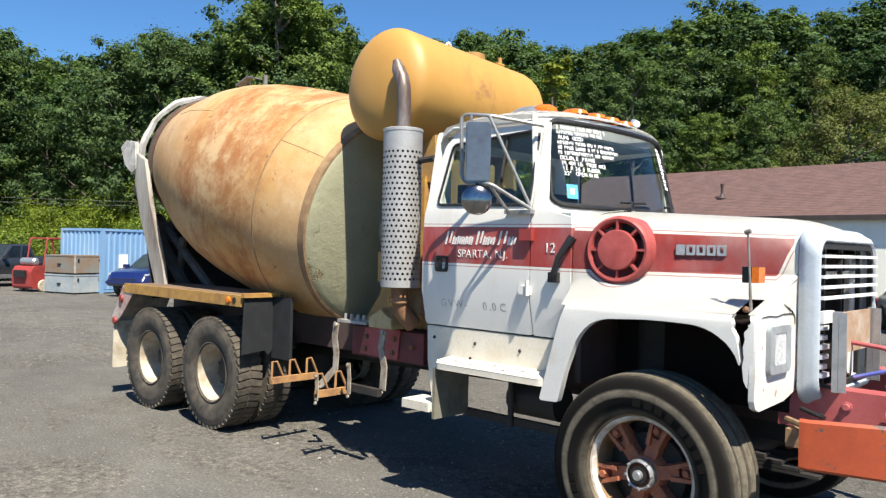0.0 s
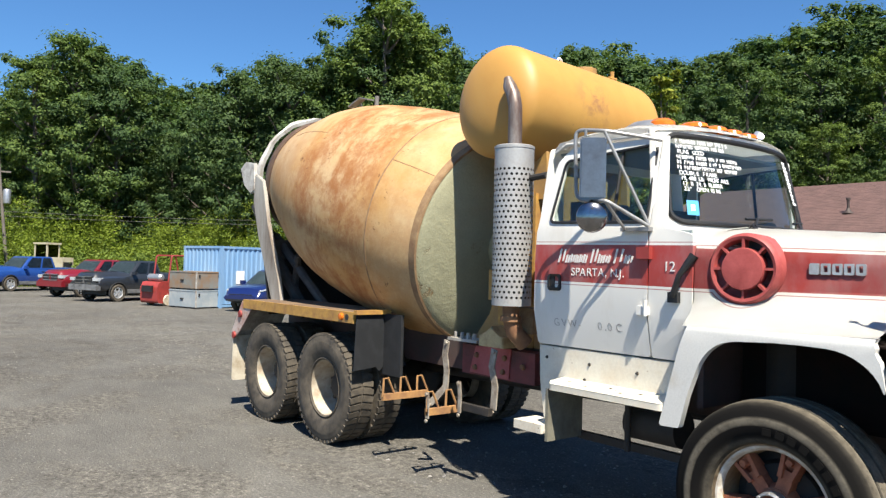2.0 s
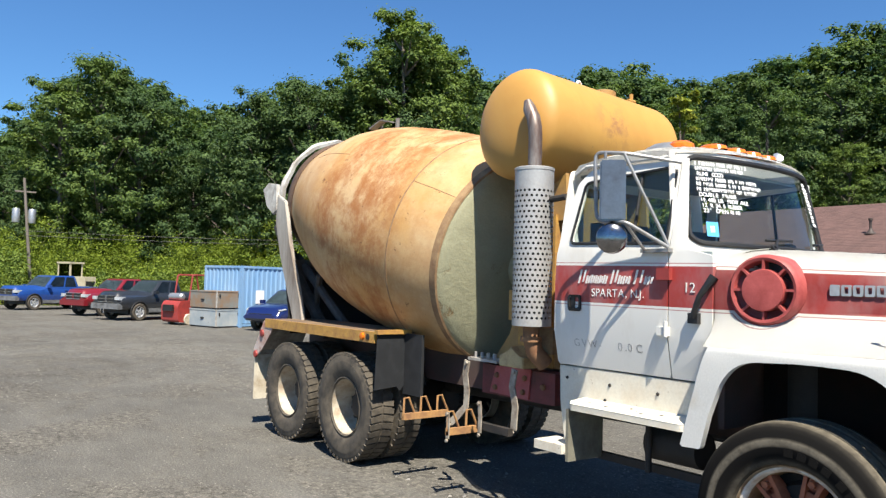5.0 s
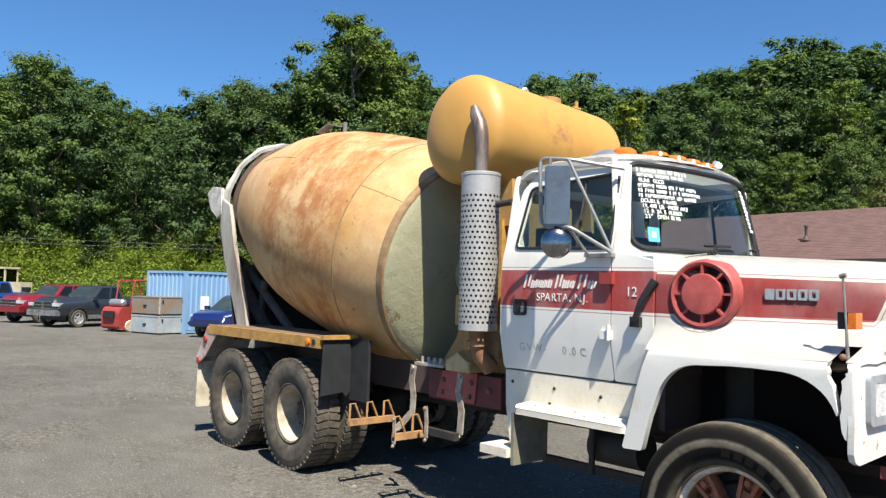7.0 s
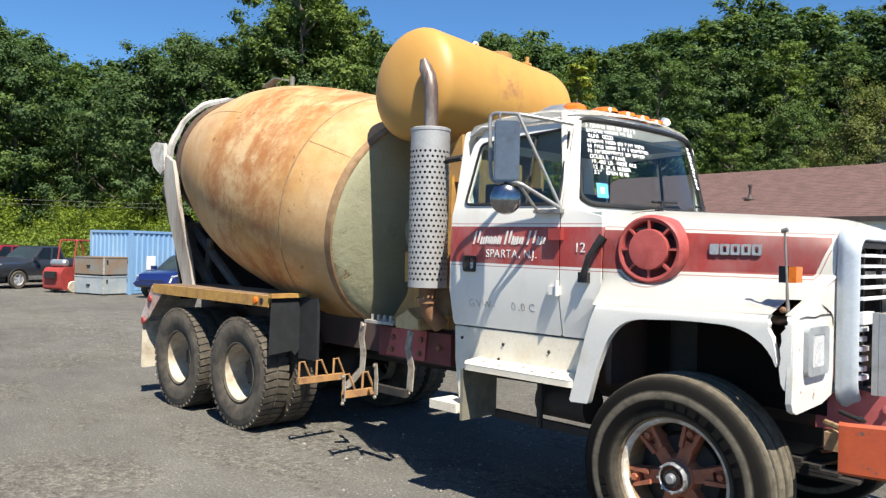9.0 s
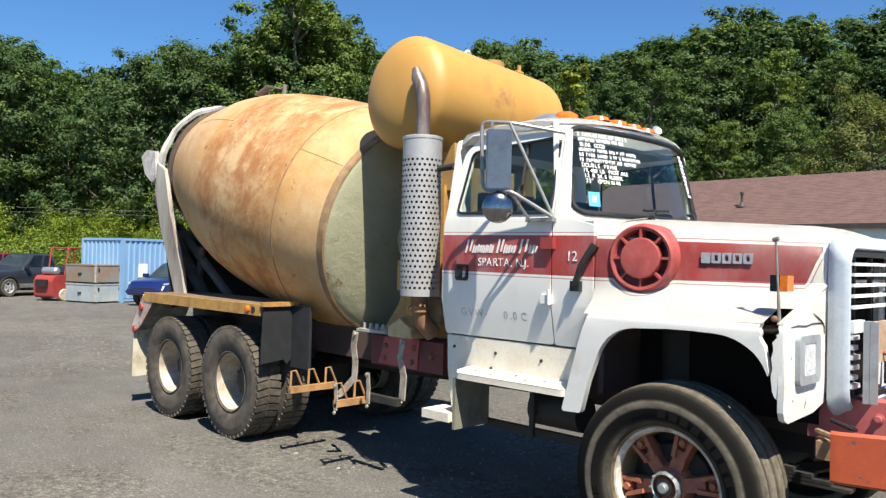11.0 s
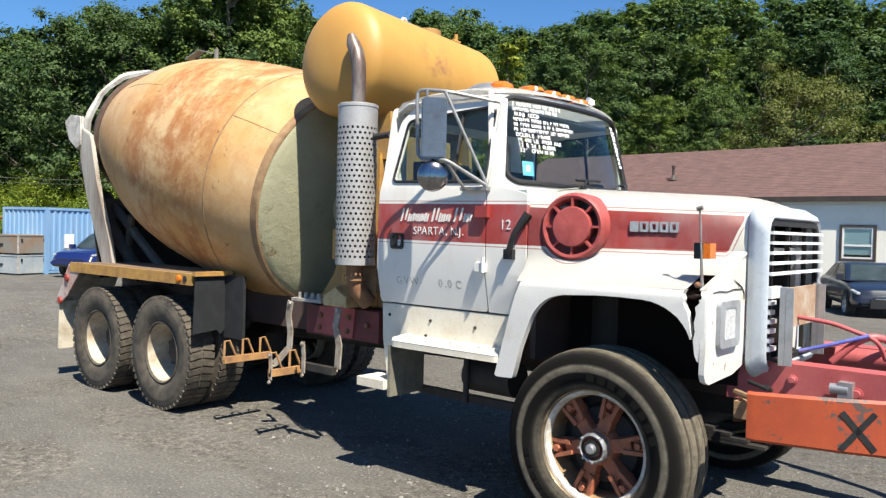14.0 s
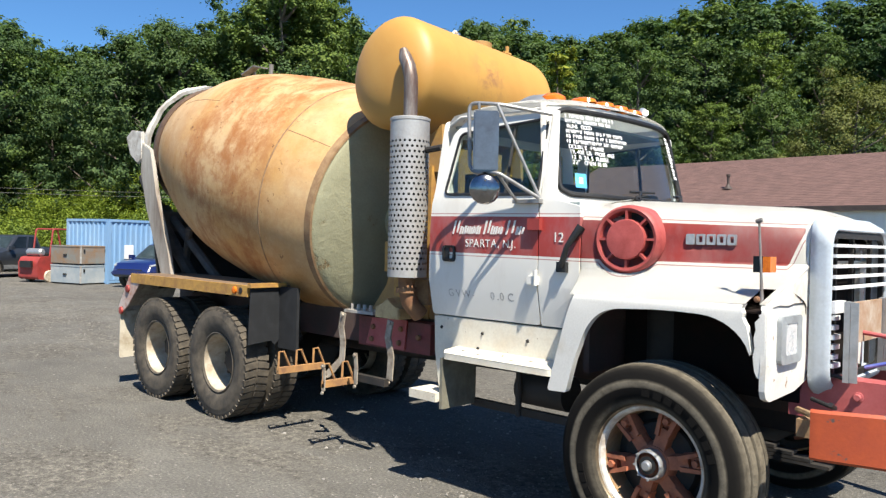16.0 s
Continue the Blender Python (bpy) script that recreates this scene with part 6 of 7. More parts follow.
# ---- trees ----
def leaves_mesh(name, centres, radii, per, size, seed):
    """Many small folded leaf sprays gathered in clumps, in one mesh."""
    r = np.random.default_rng(seed)
    pts, outs = [], []
    mid = centres.mean(0)
    for c, rad in zip(centres, radii):
        n = int(per * (0.7 + 0.6 * r.random()))
        d = r.normal(size=(n, 3))
        d /= np.linalg.norm(d, axis=1)[:, None]
        q = rad * np.abs(0.25 + 0.62 * np.abs(r.normal(size=n)))[:, None]
        pts.append(c + d * q * np.array([1.15, 1.15, 0.75]))
        outs.append(d * 0.9 + (c - mid) / (np.linalg.norm(c - mid) + 0.1) * 0.5 + np.array([0, 0, 0.45]))
    p, o = np.concatenate(pts), np.concatenate(outs)
    n = len(p)
    o += r.normal(size=(n, 3)) * 0.33
    o /= np.linalg.norm(o, axis=1)[:, None]
    t = np.cross(o, r.normal(size=(n, 3)))
    t /= np.linalg.norm(t, axis=1)[:, None]
    b = np.cross(o, t)
    s = size * (0.6 + 0.8 * r.random(n))[:, None]
    fold = o * s * 0.22
    quad = np.stack([p - t * s, p - b * s * 0.55 + fold, p + t * s, p + b * s * 0.55 + fold], 1).reshape(-1, 3)
    me = bpy.data.meshes.new(name)
    me.vertices.add(4 * n)
    me.vertices.foreach_set("co", quad.astype(np.float32).ravel())
    me.loops.add(4 * n)
    me.loops.foreach_set("vertex_index", np.arange(4 * n, dtype=np.int32))
    me.polygons.add(n)
    me.polygons.foreach_set("loop_start", np.arange(0, 4 * n, 4, dtype=np.int32))
    me.update()
    me.validate()
    return me


def tree(seed, h, wide, low, material, clumps=210, per=135, size=0.115, label=""):
    """A tree of unit type: tapered trunk, limbs and a ragged crown."""
    r = np.random.default_rng(seed)
    tr = thing("tree", None, label or "tall leafy deciduous tree", "tree", "trees on the hillside")
    bm = bmesh.new()
    lean = r.normal(size=2) * 0.02 * h
    trunk = [(lean[0] * t * t, lean[1] * t * t, h * 0.86 * t) for t in (0, 0.15, 0.35, 0.55, 0.75, 1.0)]
    sweep(bm, trunk, [h * k for k in (0.019, 0.015, 0.012, 0.009, 0.006, 0.002)], 8)
    cs, rs = [], []
    boughs = clumps // 5
    for k in range(boughs):
        t = low + (0.96 - low) * ((k + 0.3 + 0.7 * r.random()) / boughs) ** 0.9
        prof = wide * (math.sin(math.pi * min(1, max(0.05, (t - low) / (1 - low)) ** 0.75)) ** 0.7) * (0.55 + 0.65 * r.random())
        a = k * 2.4 + r.normal() * 0.45
        rr = prof * (0.55 + 0.45 * math.sqrt(r.random()))
        tip = np.array([rr * math.cos(a) + lean[0] * t * t, rr * math.sin(a) + lean[1] * t * t, h * t * 0.97])
        z0 = max(h * 0.10, tip[2] - 0.5 * rr - h * 0.04)
        root = np.array([lean[0] * (z0 / h) ** 2, lean[1] * (z0 / h) ** 2, z0])
        if k % 2 == 0:
            sweep(bm, [tuple(root), tuple(root * 0.45 + tip * 0.55 - np.array([0, 0, 0.08 * rr])), tuple(tip)], [h * 0.006, h * 0.004, h * 0.0012], 5)
        reach = wide * (0.20 + 0.16 * r.random()) * (0.6 if t > 0.85 else 1.0)
        for j in range(6):
            off = r.normal(size=3) * reach * np.array([0.75, 0.75, 0.42])
            cs.append((tip if j < 5 else root * 0.5 + tip * 0.5) + off)
            rs.append(wide * (0.075 + 0.085 * r.random()))
    part("trunk", bm, M_BARK, tr)
    link("crown", leaves_mesh("crown", np.array(cs), rs, per, size, seed + 7), material, tr, smooth=0)
    return tr


KINDS = [tree(31, 19, 4.6, 0.14, M_LEAF, 150, 75, 0.165), tree(32, 18, 4.4, 0.12, M_LEAF2, 150, 75, 0.165), tree(33, 17, 4.8, 0.10, M_LEAF, 150, 75, 0.165), tree(11, 20, 4.4, 0.16, M_LEAF), tree(12, 18, 4.2, 0.12, M_LEAF2), tree(13, 19, 4.8, 0.16, M_LEAF), tree(14, 17, 4.0, 0.10, M_LEAF), tree(15, 21, 3.7, 0.14, M_LEAF2), tree(16, 16, 4.8, 0.10, M_LEAF), tree(17, 17, 2.6, 0.25, M_LEAF3, 90, 90, 0.13, "slender yellow-green tree with a light crown"), tree(18, 12, 4.6, 0.05, M_LEAF4, 230, 190, 0.07, "rounded olive-green tree with fine leaves")]
HEIGHTS = [19, 18, 17, 20, 18, 19, 17, 21, 16, 17, 12]


def plant(kind, az, far, top):
    x, y = EYE.x - far * math.sin(radians(az)), EYE.y + far * math.cos(radians(az))
    z = height(x, y) - 0.2
    want = EYE.z + far * math.tan(radians(top)) - z
    s = want / HEIGHTS[kind]
    wide = max(0.75, min(1.15, s)) * rng.uniform(0.95, 1.15) * (1.3 if far > 85 else 1.0)
    m = Matrix.Translation((x, y, z)) @ Matrix.Rotation(rng.uniform(0, 6.28), 4, "Z") @ Matrix.Diagonal((wide, wide, s, 1))
    return copy_thing(KINDS[kind], m)


rng = random.Random(21)
for far, gap, frac in ((70, 4.6, 0.74), (79, 4.0, 0.88), (92, 2.5, 0.97), (106, 2.0, 0.99)):
    az = 94.0
    while az > 2:
        a = az + rng.uniform(-1.2, 1.2)
        f = frac * rng.uniform(0.92, 1.02)
        if a < 40 and far < 75:
            f *= 0.85
        plant(rng.randrange(3) if far > 90 else 3 + rng.randrange(6), a, far, skyline(a) * (f if far < 90 else frac * rng.uniform(0.96, 1.015)) * (1.042 if a < 44 else 1.0))
        az -= gap
# the trees that stand out against the sky
for kind, az, far, top in ((0, 77.2, 66, 15.4), (4, 79.6, 67, 13.4), (2, 74.8, 67, 13.6), (4, 55.9, 64, 20.8), (0, 58.2, 65, 17.2), (1, 53.8, 66, 17.6), (2, 63.0, 65, 15.3), (5, 66.5, 66, 13.9), (3, 60.5, 66, 14.8), (7, 16.3, 50, 11.6), (6, 35.6, 60, 14.9), (4, 30.0, 66, 15.2)):
    plant(3 + kind, az, far, top)
for kind in KINDS:
    for o in [*kind.children_recursive, kind]:
        bpy.data.objects.remove(o)


# ---- vehicles ----
M_TINT = worn("tinted_window_glass", (0.014, 0.020, 0.022), (0.026, 0.034, 0.038), 0.4, 2, 0.05, relief=0.0)
# lighter than the side glass: the sky's reflection is put into its base colour
M_SKYPANE = worn("sky_glare_toned_glass", (0.055, 0.080, 0.088), (0.10, 0.135, 0.145), 0.4, 2, 0.05, relief=0.0)
M_TINT.node_tree.nodes["Principled BSDF"].inputs["Specular IOR Level"].default_value = 0.9

def vehicle(name, paint, L, W, base, r, side, house_pts, label, category, pickup=False, front=0.0, trim=None):
    """A parked vehicle, nose along +x, wheels at +-base/2. side: outline (x, z) without the wheel arches; house_pts: (x bottom, x top) of screen and tail, belt and roof height."""
    v = thing(name, None, label, category)
    xr, xf = -base / 2, base / 2
    low = side[0][1]

    belt, roof = house_pts[4], house_pts[5]
    top_line = side[1:-1]

    def top_z(x):
        for (xa, za), (xb, zb) in zip(top_line, top_line[1:]):
            if xa <= x <= xb and xb > xa:
                return za + (zb - za) * (x - xa) / (xb - xa)
        return top_line[0][1] if x < 0 else top_line[-1][1]

    bm = bmesh.new()
    loops = []
    xa, xb = side[1][0], max(x for x, z in side)
    stations = [xa, xa + 0.03, xa + 0.10, xa + 0.25] + [xa + 0.25 + (xb - xa - 0.5) * k / 26 for k in range(1, 26)] + [xb - 0.25, xb - 0.12, xb - 0.05, xb - 0.015, xb]
    for x in stations:
        end = max(0.0, (abs(x) - (L / 2 - 0.55)) / 0.55)
        hw = W / 2 * (1 - (0.07 if pickup else 0.11) * min(1, end) ** 2.2)
        zt = min(top_z(max(xa, x - 0.06)), top_z(min(xb, x + 0.06))) if end > 0.6 else top_z(x)
        zb_ = low + 0.10 * min(1, end) ** 2
        zt -= 0.06 * min(1, end) ** 6
        half = [(0.0, zt + 0.015), (0.5 * hw, zt + 0.008), (0.80 * hw, zt - 0.012), (0.92 * hw, zt - 0.05), (0.965 * hw, zt - 0.12), (hw, zb_ + (zt - zb_) * 0.52), (0.995 * hw, zb_ + (zt - zb_) * 0.30), (0.96 * hw, zb_ + 0.06), (0.90 * hw, zb_), (0.0, zb_)]
        if pickup and x > house_pts[0] - 0.1:
            # a raised hood between lower front fenders
            lift = min(1, (x - house_pts[0] + 0.1) / 0.4)
            drop = (0.0, 0.0, 0.02, 0.085, 0.095, 0, 0, 0, 0, 0)
            spread = (0.0, 0.52, 0.64, 0.72, 0.95, 1.0, 0.995, 0.96, 0.90, 0.0)
            half = [(y + (hw * q - y) * lift, z + 0.05 * lift * (i < 2) - d * lift) for i, ((y, z), d, q) in enumerate(zip(half, drop, spread))]
        loops.append([bm.verts.new((x, y, z)) for y, z in half] + [bm.verts.new((x, -y, z)) for y, z in half[-2:0:-1]])
    for p, q in zip(loops, loops[1:]):
        for k in range(len(p)):
            j = (k + 1) % len(p)
            bm.faces.new((p[k], p[j], q[j], q[k]))
    bm.faces.new(loops[0][::-1]), bm.faces.new(loops[-1])
    body = part("body", bm, paint, v, smooth=32)
    for cx in (xr, xf):
        for s in (-1, 1):
            bm = bmesh.new()
            rim_ = [(cx + r * 1.17 * math.cos(radians(t)), max(low + 0.01, r + r * 1.17 * math.sin(radians(t)))) for t in range(-30, 211, 12)]
            bm.faces.new([bm.verts.new((x, s * (W / 2 + 0.004), z)) for x, z in rim_])
            bmesh.ops.solidify(bm, geom=bm.faces[:], thickness=0.12 if s < 0 else -0.12)
            part("wheel_arch", bm, M_BLACK, v)
    a0, a1, b0, b1 = house_pts[:4]
    wb, wt = W / 2 * 0.93, W / 2 * 0.74

    def at(x, t, s):
        return Vector((x, s * (wb + (wt - wb) * t), belt - 0.03 + (roof - belt) * t))

    lerp = lambda a, b, t: a + (b - a) * t
    bm = bmesh.new()
    loops = []
    for t, inset, up in ((0.0, 0.0, 0.0), (0.5, 0.0, 0.0), (0.90, 0.0, 0.0), (0.97, 0.03, 0.0), (1.0, 0.10, 0.012)):
        w_ = lerp(wb, wt, t) - inset
        loops.append([bm.verts.new((x, y, belt - 0.03 + (roof - belt) * t + up)) for x, y in rounded(lerp(b0, b1, t) + inset, lerp(a0, a1, t) - inset, -w_, w_, 0.09, 4)])
    for p, q in zip(loops, loops[1:]):
        for k in range(len(p)):
            h = (k + 1) % len(p)
            bm.faces.new((p[k], p[h], q[h], q[k]))
    bm.faces.new(loops[-1])
    part("cabin", bm, paint, v, smooth=40)

    def pane(pts, nm, dx=0.0, dy=0.0):
        bm = bmesh.new()
        off = Vector((dx, dy, 0))
        bm.faces.new([bm.verts.new(p + off) for p in pts])
        bmesh.ops.solidify(bm, geom=bm.faces[:], thickness=0.004)
        part(nm, bm, M_SKYPANE if nm == "windscreen" else M_TINT, v, smooth=0)

    lo, hi = (0.10, 0.90) if pickup else (0.06, 0.92)
    pane([at(lerp(a0, a1, u), u, s) * 1.0 - Vector((0, s * 0.10, 0)) for u, s in ((lo, -1), (lo, 1), (hi, 1), (hi, -1))], "windscreen", 0.012)
    pane([at(lerp(b0, b1, u), u, s) - Vector((0, s * 0.12, 0)) for u, s in ((lo, -1), (lo, 1), (hi, 1), (hi, -1))], "rear_window", -0.012)
    for s in (-1, 1):
        xm0, xm1 = lerp(b0, a0, 0.46), lerp(b1, a1, 0.46)
        at_ = lambda u, e, g, o: at(lerp(e, g, u) + o, u, s)
        pane([at_(lo, a0, a1, -0.17), at_(lo, xm0, xm1, 0.05), at_(hi, xm0, xm1, 0.05), at_(hi, a0, a1, -0.14)], "side_window", 0, s * 0.008)
        pane([at_(lo, xm0, xm1, -0.05), at_(lo, b0, b1, 0.17), at_(hi, b0, b1, 0.16), at_(hi, xm0, xm1, -0.05)], "side_window", 0, s * 0.008)
        bm = bmesh.new()
        box(bm, a0 - 0.25, a0 - 0.08, *sorted((s * W / 2 * 0.98, s * (W / 2 + 0.16))), belt - 0.02, belt + 0.13)
        part("wing_mirror", bm, paint, v, bevel=0.03)
        bm = bmesh.new()
        box(bm, xm0 - 0.20, xm0 - 0.04, *sorted((s * W / 2 * 0.96, s * (W / 2 + 0.005))), belt - 0.20, belt - 0.17)
        part("door_handle", bm, M_BLACK, v)
        hz = front if front else belt - 0.28
        bm = bmesh.new()
        if pickup:
            box(bm, L / 2 - 0.30, L / 2 + 0.016, *sorted((s * W * 0.30, s * W * 0.462)), hz - 0.065, hz + 0.080)
        else:
            box(bm, -0.32, 0.02, -0.055, 0.055, -0.030, 0.030, pose(L / 2 - 0.19, s * W * 0.432, hz + 0.03, 0, 12, -s * 17))
        part("headlight", bm, M_HEADLAMP, v, "clear headlight", bevel=0.015)
        if pickup:
            bm = bmesh.new()
            box(bm, L / 2 - 0.06, L / 2 + 0.020, *sorted((s * 0.02, s * 0.05)), hz - 0.16, hz + 0.12)
            part("grille_trim", bm, trim if trim is M_REDCAR else M_GREYPL, v, bevel=0.006)
            for cx in (xr, xf):
                bm = bmesh.new()
                sweep(bm, [(cx + r * 1.22 * math.cos(radians(q)), s * (W / 2 + 0.004), r + r * 1.22 * math.sin(radians(q))) for q in range(-15, 196, 15)], 0.035, 6)
                part("arch_flare", bm, M_BLACK, v)
        bm = bmesh.new()
        box(bm, -L / 2 - 0.012, -L / 2 + 0.15, *sorted((s * W * 0.40, s * W * 0.485)), belt - 0.40, belt - 0.12)
        part("tail_lamp", bm, M_RED, v, bevel=0.01)
    hz = front if front else belt - 0.28
    bm = bmesh.new()
    if pickup:
        box(bm, L / 2 - 0.10, L / 2 + 0.008, -W * 0.275, W * 0.275, hz - 0.17, hz + 0.13)
    else:
        box(bm, L / 2 - 0.12, L / 2 + 0.006, -W * 0.30, W * 0.30, hz - 0.33, hz - 0.10)
    part("grille", bm, M_BLACK, v, "dark grille", bevel=0.02)
    for z in ((hz - 0.165, hz - 0.02, hz + 0.12) if pickup else (hz - 0.09, hz + 0.0) if name == "sedan" else ()):
        bm = bmesh.new()
        box(bm, L / 2 - 0.06, L / 2 + 0.018, -W * (0.275 if pickup else 0.24), W * (0.275 if pickup else 0.24), z - 0.012, z + 0.012)
        part("grille_trim", bm, M_CHROME if trim is not M_REDCAR else M_ALU, v, bevel=0.005)
    if name == "sedan":
        for s in (-1, 1):
            bm = bmesh.new()
            sweep(bm, [(L / 2 - 0.05, s * W * 0.30, low + 0.10), (L / 2 - 0.17, s * W * 0.44, low + 0.11), (L / 2 - 0.17, s * W * 0.45, low + 0.20)], 0.014, 6)
            part("lamp_trim", bm, M_CHROME, v)
    if trim:
        bm = bmesh.new()
        box(bm, L / 2 - 0.16, L / 2 + (0.07 if pickup else 0.012), -W * (0.47 if pickup else 0.38), W * (0.47 if pickup else 0.38), low + (0.02 if pickup else 0.06), low + (0.27 if pickup else 0.14))
        part("front_bumper", bm, trim, v, bevel=0.05)
        for s in (-1, 1):
            bm = bmesh.new()
            box(bm, xr + r * 1.3, xf - r * 1.3, *sorted((s * W / 2 * 0.94, s * W / 2 * 1.01)), low - (0.13 if pickup else -0.02), low + (0.05 if pickup else 0.16))
            part("sill", bm, trim, v, bevel=0.02)
    if pickup:
        part("bed_floor", cube(-L / 2 + 0.08, b0 - 0.1, -W * 0.42, W * 0.42, belt - 0.45, belt - 0.40), M_BLACK, v)
    for x in (xr, xf):
        for s in (-1, 1):
            m = pose(x, s * (W / 2 - 0.075), r, 90, 0, 0 if s < 0 else 180)
            bm = bmesh.new()
            lathe(bm, [(r * 0.62, -0.10), (r * 0.92, -0.115), (r, -0.08), (r, 0.08), (r * 0.92, 0.115), (r * 0.62, 0.10)], m, 28)
            wh = part("wheel", bm, M_TYRE, v)
            bm = bmesh.new()
            lathe(bm, [(r * 0.63, 0.10), (r * 0.60, 0.105), (r * 0.56, 0.06), (r * 0.56, 0.03), (0, 0.03)], m, 28)
            for k in range(5):
                box(bm, 0.03, r * 0.58, -r * 0.09, r * 0.09, 0.05, 0.085, m @ Matrix.Rotation(2 * math.pi * k / 5, 4, "Z"))
            part("rim", bm, M_CARRIM, wh)
    part("underbody", cube(xr - 0.5, xf + 0.4, -W * 0.36, W * 0.36, low - (0.20 if pickup else 0.05), low + 0.25), M_BLACK, v)
    return v


def gloss(name, col):
    m, nt, b = blank(name)
    n = noise_of(nt, coords(nt), 1.4, 5)
    nt.links.new(mixed(nt, ramp_of(nt, n, [(0.4, (0, 0, 0)), (0.75, (0.35,) * 3)]), col, tuple(c * 0.7 + 0.015 for c in col)), b.inputs["Base Color"])
    b.inputs["Roughness"].default_value = 0.28
    b.inputs["Coat Weight"].default_value = 0.6
    b.inputs["Coat Roughness"].default_value = 0.08
    return m


PICK = [(-2.85, 0.50), (-2.88, 0.80), (-2.87, 1.30), (-0.80, 1.33), (-0.78, 1.25), (0.95, 1.28), (1.15, 1.31), (2.30, 1.28), (2.64, 1.25), (2.76, 1.20), (2.81, 1.10), (2.82, 0.48)]
CARH = [(-2.28, 0.30), (-2.36, 0.60), (-2.34, 0.90), (-2.2, 1.02), (-1.6, 1.03), (0.9, 0.97), (1.2, 0.95), (1.85, 0.86), (2.2, 0.74), (2.33, 0.58), (2.36, 0.30)]
SUVH = [(-2.12, 0.36), (-2.2, 0.7), (-2.16, 1.08), (0.95, 1.07), (1.2, 1.06), (1.75, 1.00), (2.05, 0.90), (2.18, 0.72), (2.22, 0.36)]
M_GUN = gloss("gunmetal_paint", (0.022, 0.025, 0.030))
M_REDCAR = gloss("dark_red_paint", (0.17, 0.010, 0.016))
M_BLUECAR = gloss("bright_blue_paint", (0.012, 0.050, 0.22))
M_NAVY = gloss("deep_blue_paint", (0.006, 0.014, 0.085))
M_NIGHT = gloss("midnight_paint", (0.010, 0.014, 0.026))
M_CARRIM = worn("bright_alloy_rim", (0.70, 0.71, 0.72), (0.5, 0.5, 0.5), 0.3, 9, 0.3, 0.5)
M_HEADLAMP = worn("clear_lamp_plastic", (0.55, 0.58, 0.60), (0.30, 0.32, 0.35), 0.5, 9, 0.12, 0.1, relief=0.05)
M_GREYPL = worn("grey_bumper_paint", (0.174, 0.1783, 0.1827), (0.0609, 0.0609, 0.0609), 0.4, 4, 0.6)


def parked(v, x, y, heading, wheel_x, wheel_y):
    """Puts one wheel of v over (x, y) of the ground."""
    turn = Matrix.Rotation(radians(heading), 4, "Z")
    off = turn @ Vector((wheel_x, wheel_y, 0))
    v.matrix_world = Matrix.Translation((x - off.x, y - off.y, -0.22)) @ turn


grey_pick = vehicle("pickup_truck", M_GUN, 5.64, 1.98, 3.55, 0.39, PICK, (1.10, 0.42, -0.80, -0.66, 1.24, 1.88), "dark grey pickup truck with a grey bumper", "pickup", True, 1.0, M_GREYPL)
parked(grey_pick, -29.66, 4.96, -66, 1.775, 0.88)
red_pick = vehicle("pickup_truck", M_REDCAR, 5.64, 1.98, 3.55, 0.39, PICK, (1.10, 0.42, -0.80, -0.66, 1.24, 1.88), "dark red pickup truck with a chrome grille", "pickup", True, 1.0, M_REDCAR)
parked(red_pick, -33.81, 4.43, -66, 1.775, 0.88)
blue_pick = vehicle("pickup_truck", M_BLUECAR, 5.64, 1.98, 3.60, 0.40, PICK, (1.10, 0.42, -1.15, -1.0, 1.26, 1.95), "bright blue pickup truck with grey lower trim", "pickup", True, 1.02, M_GREYPL)
parked(blue_pick, -40.72, 2.40, -62, 1.80, 0.88)
suv = vehicle("compact_suv", M_NAVY, 4.42, 1.84, 2.62, 0.35, SUVH, (1.05, 0.28, -1.95, -1.55, 1.07, 1.66), "deep blue compact SUV with clear headlights", "car", False, 0.80, M_BLACK)
parked(suv, -21.1, 7.55, -64, 2.1, 0.4)
sedan = vehicle("sedan", M_NIGHT, 4.75, 1.83, 2.75, 0.34, CARH, (1.15, 0.25, -1.85, -1.05, 1.0, 1.46), "midnight blue saloon car in front of the building", "car", False, 0.66)
parked(sedan, 1.91, 17.59, -65, 1.375, -0.82)
dark = vehicle("compact_suv", M_GUN, 4.42, 1.84, 2.62, 0.35, SUVH, (1.05, 0.28, -1.95, -1.55, 1.07, 1.66), "dark car parked beside the building", "car", False, 0.80, M_BLACK)
parked(dark, -1.3, 21.6, -10, 1.31, -0.82)


# ---- forklift, crates, loader, pole ----
lift = thing("forklift", pose(-26.60, 6.20, -0.22, 0, 0, 113), "red gas forklift with a cage and a steel cylinder", "forklift")
bm = plate(softened([(-1.05, 0.18), (-0.95, 0.12), (-0.1, 0.12), (-0.1, 1.0), (-0.45, 1.05), (-0.95, 1.02), (-1.08, 0.8)], 0.08), [], 1.04, lambda u, v, w: Vector((u + 0.10 * (w / 0.52 - 1) ** 4 * (u < -0.5), w - 0.52, v)))
part("counterweight", bm, M_RED, lift, bevel=0.03)
part("body", cube(-0.12, 1.15, -0.45, 0.45, 0.2, 0.75), M_RED, lift, bevel=0.03)
part("recess", cube(-1.10, -1.0, -0.30, 0.30, 0.60, 0.86), M_BLACK, lift, bevel=0.03)
bm = bmesh.new()
lathe(bm, [(0, -0.42), (0.10, -0.41), (0.155, -0.34), (0.155, 0.34), (0.10, 0.41), (0, 0.42)], pose(-0.62, 0, 1.20, 90, 0, 0), 24)
part("gas_cylinder", bm, M_ALU, lift, "silver gas cylinder")
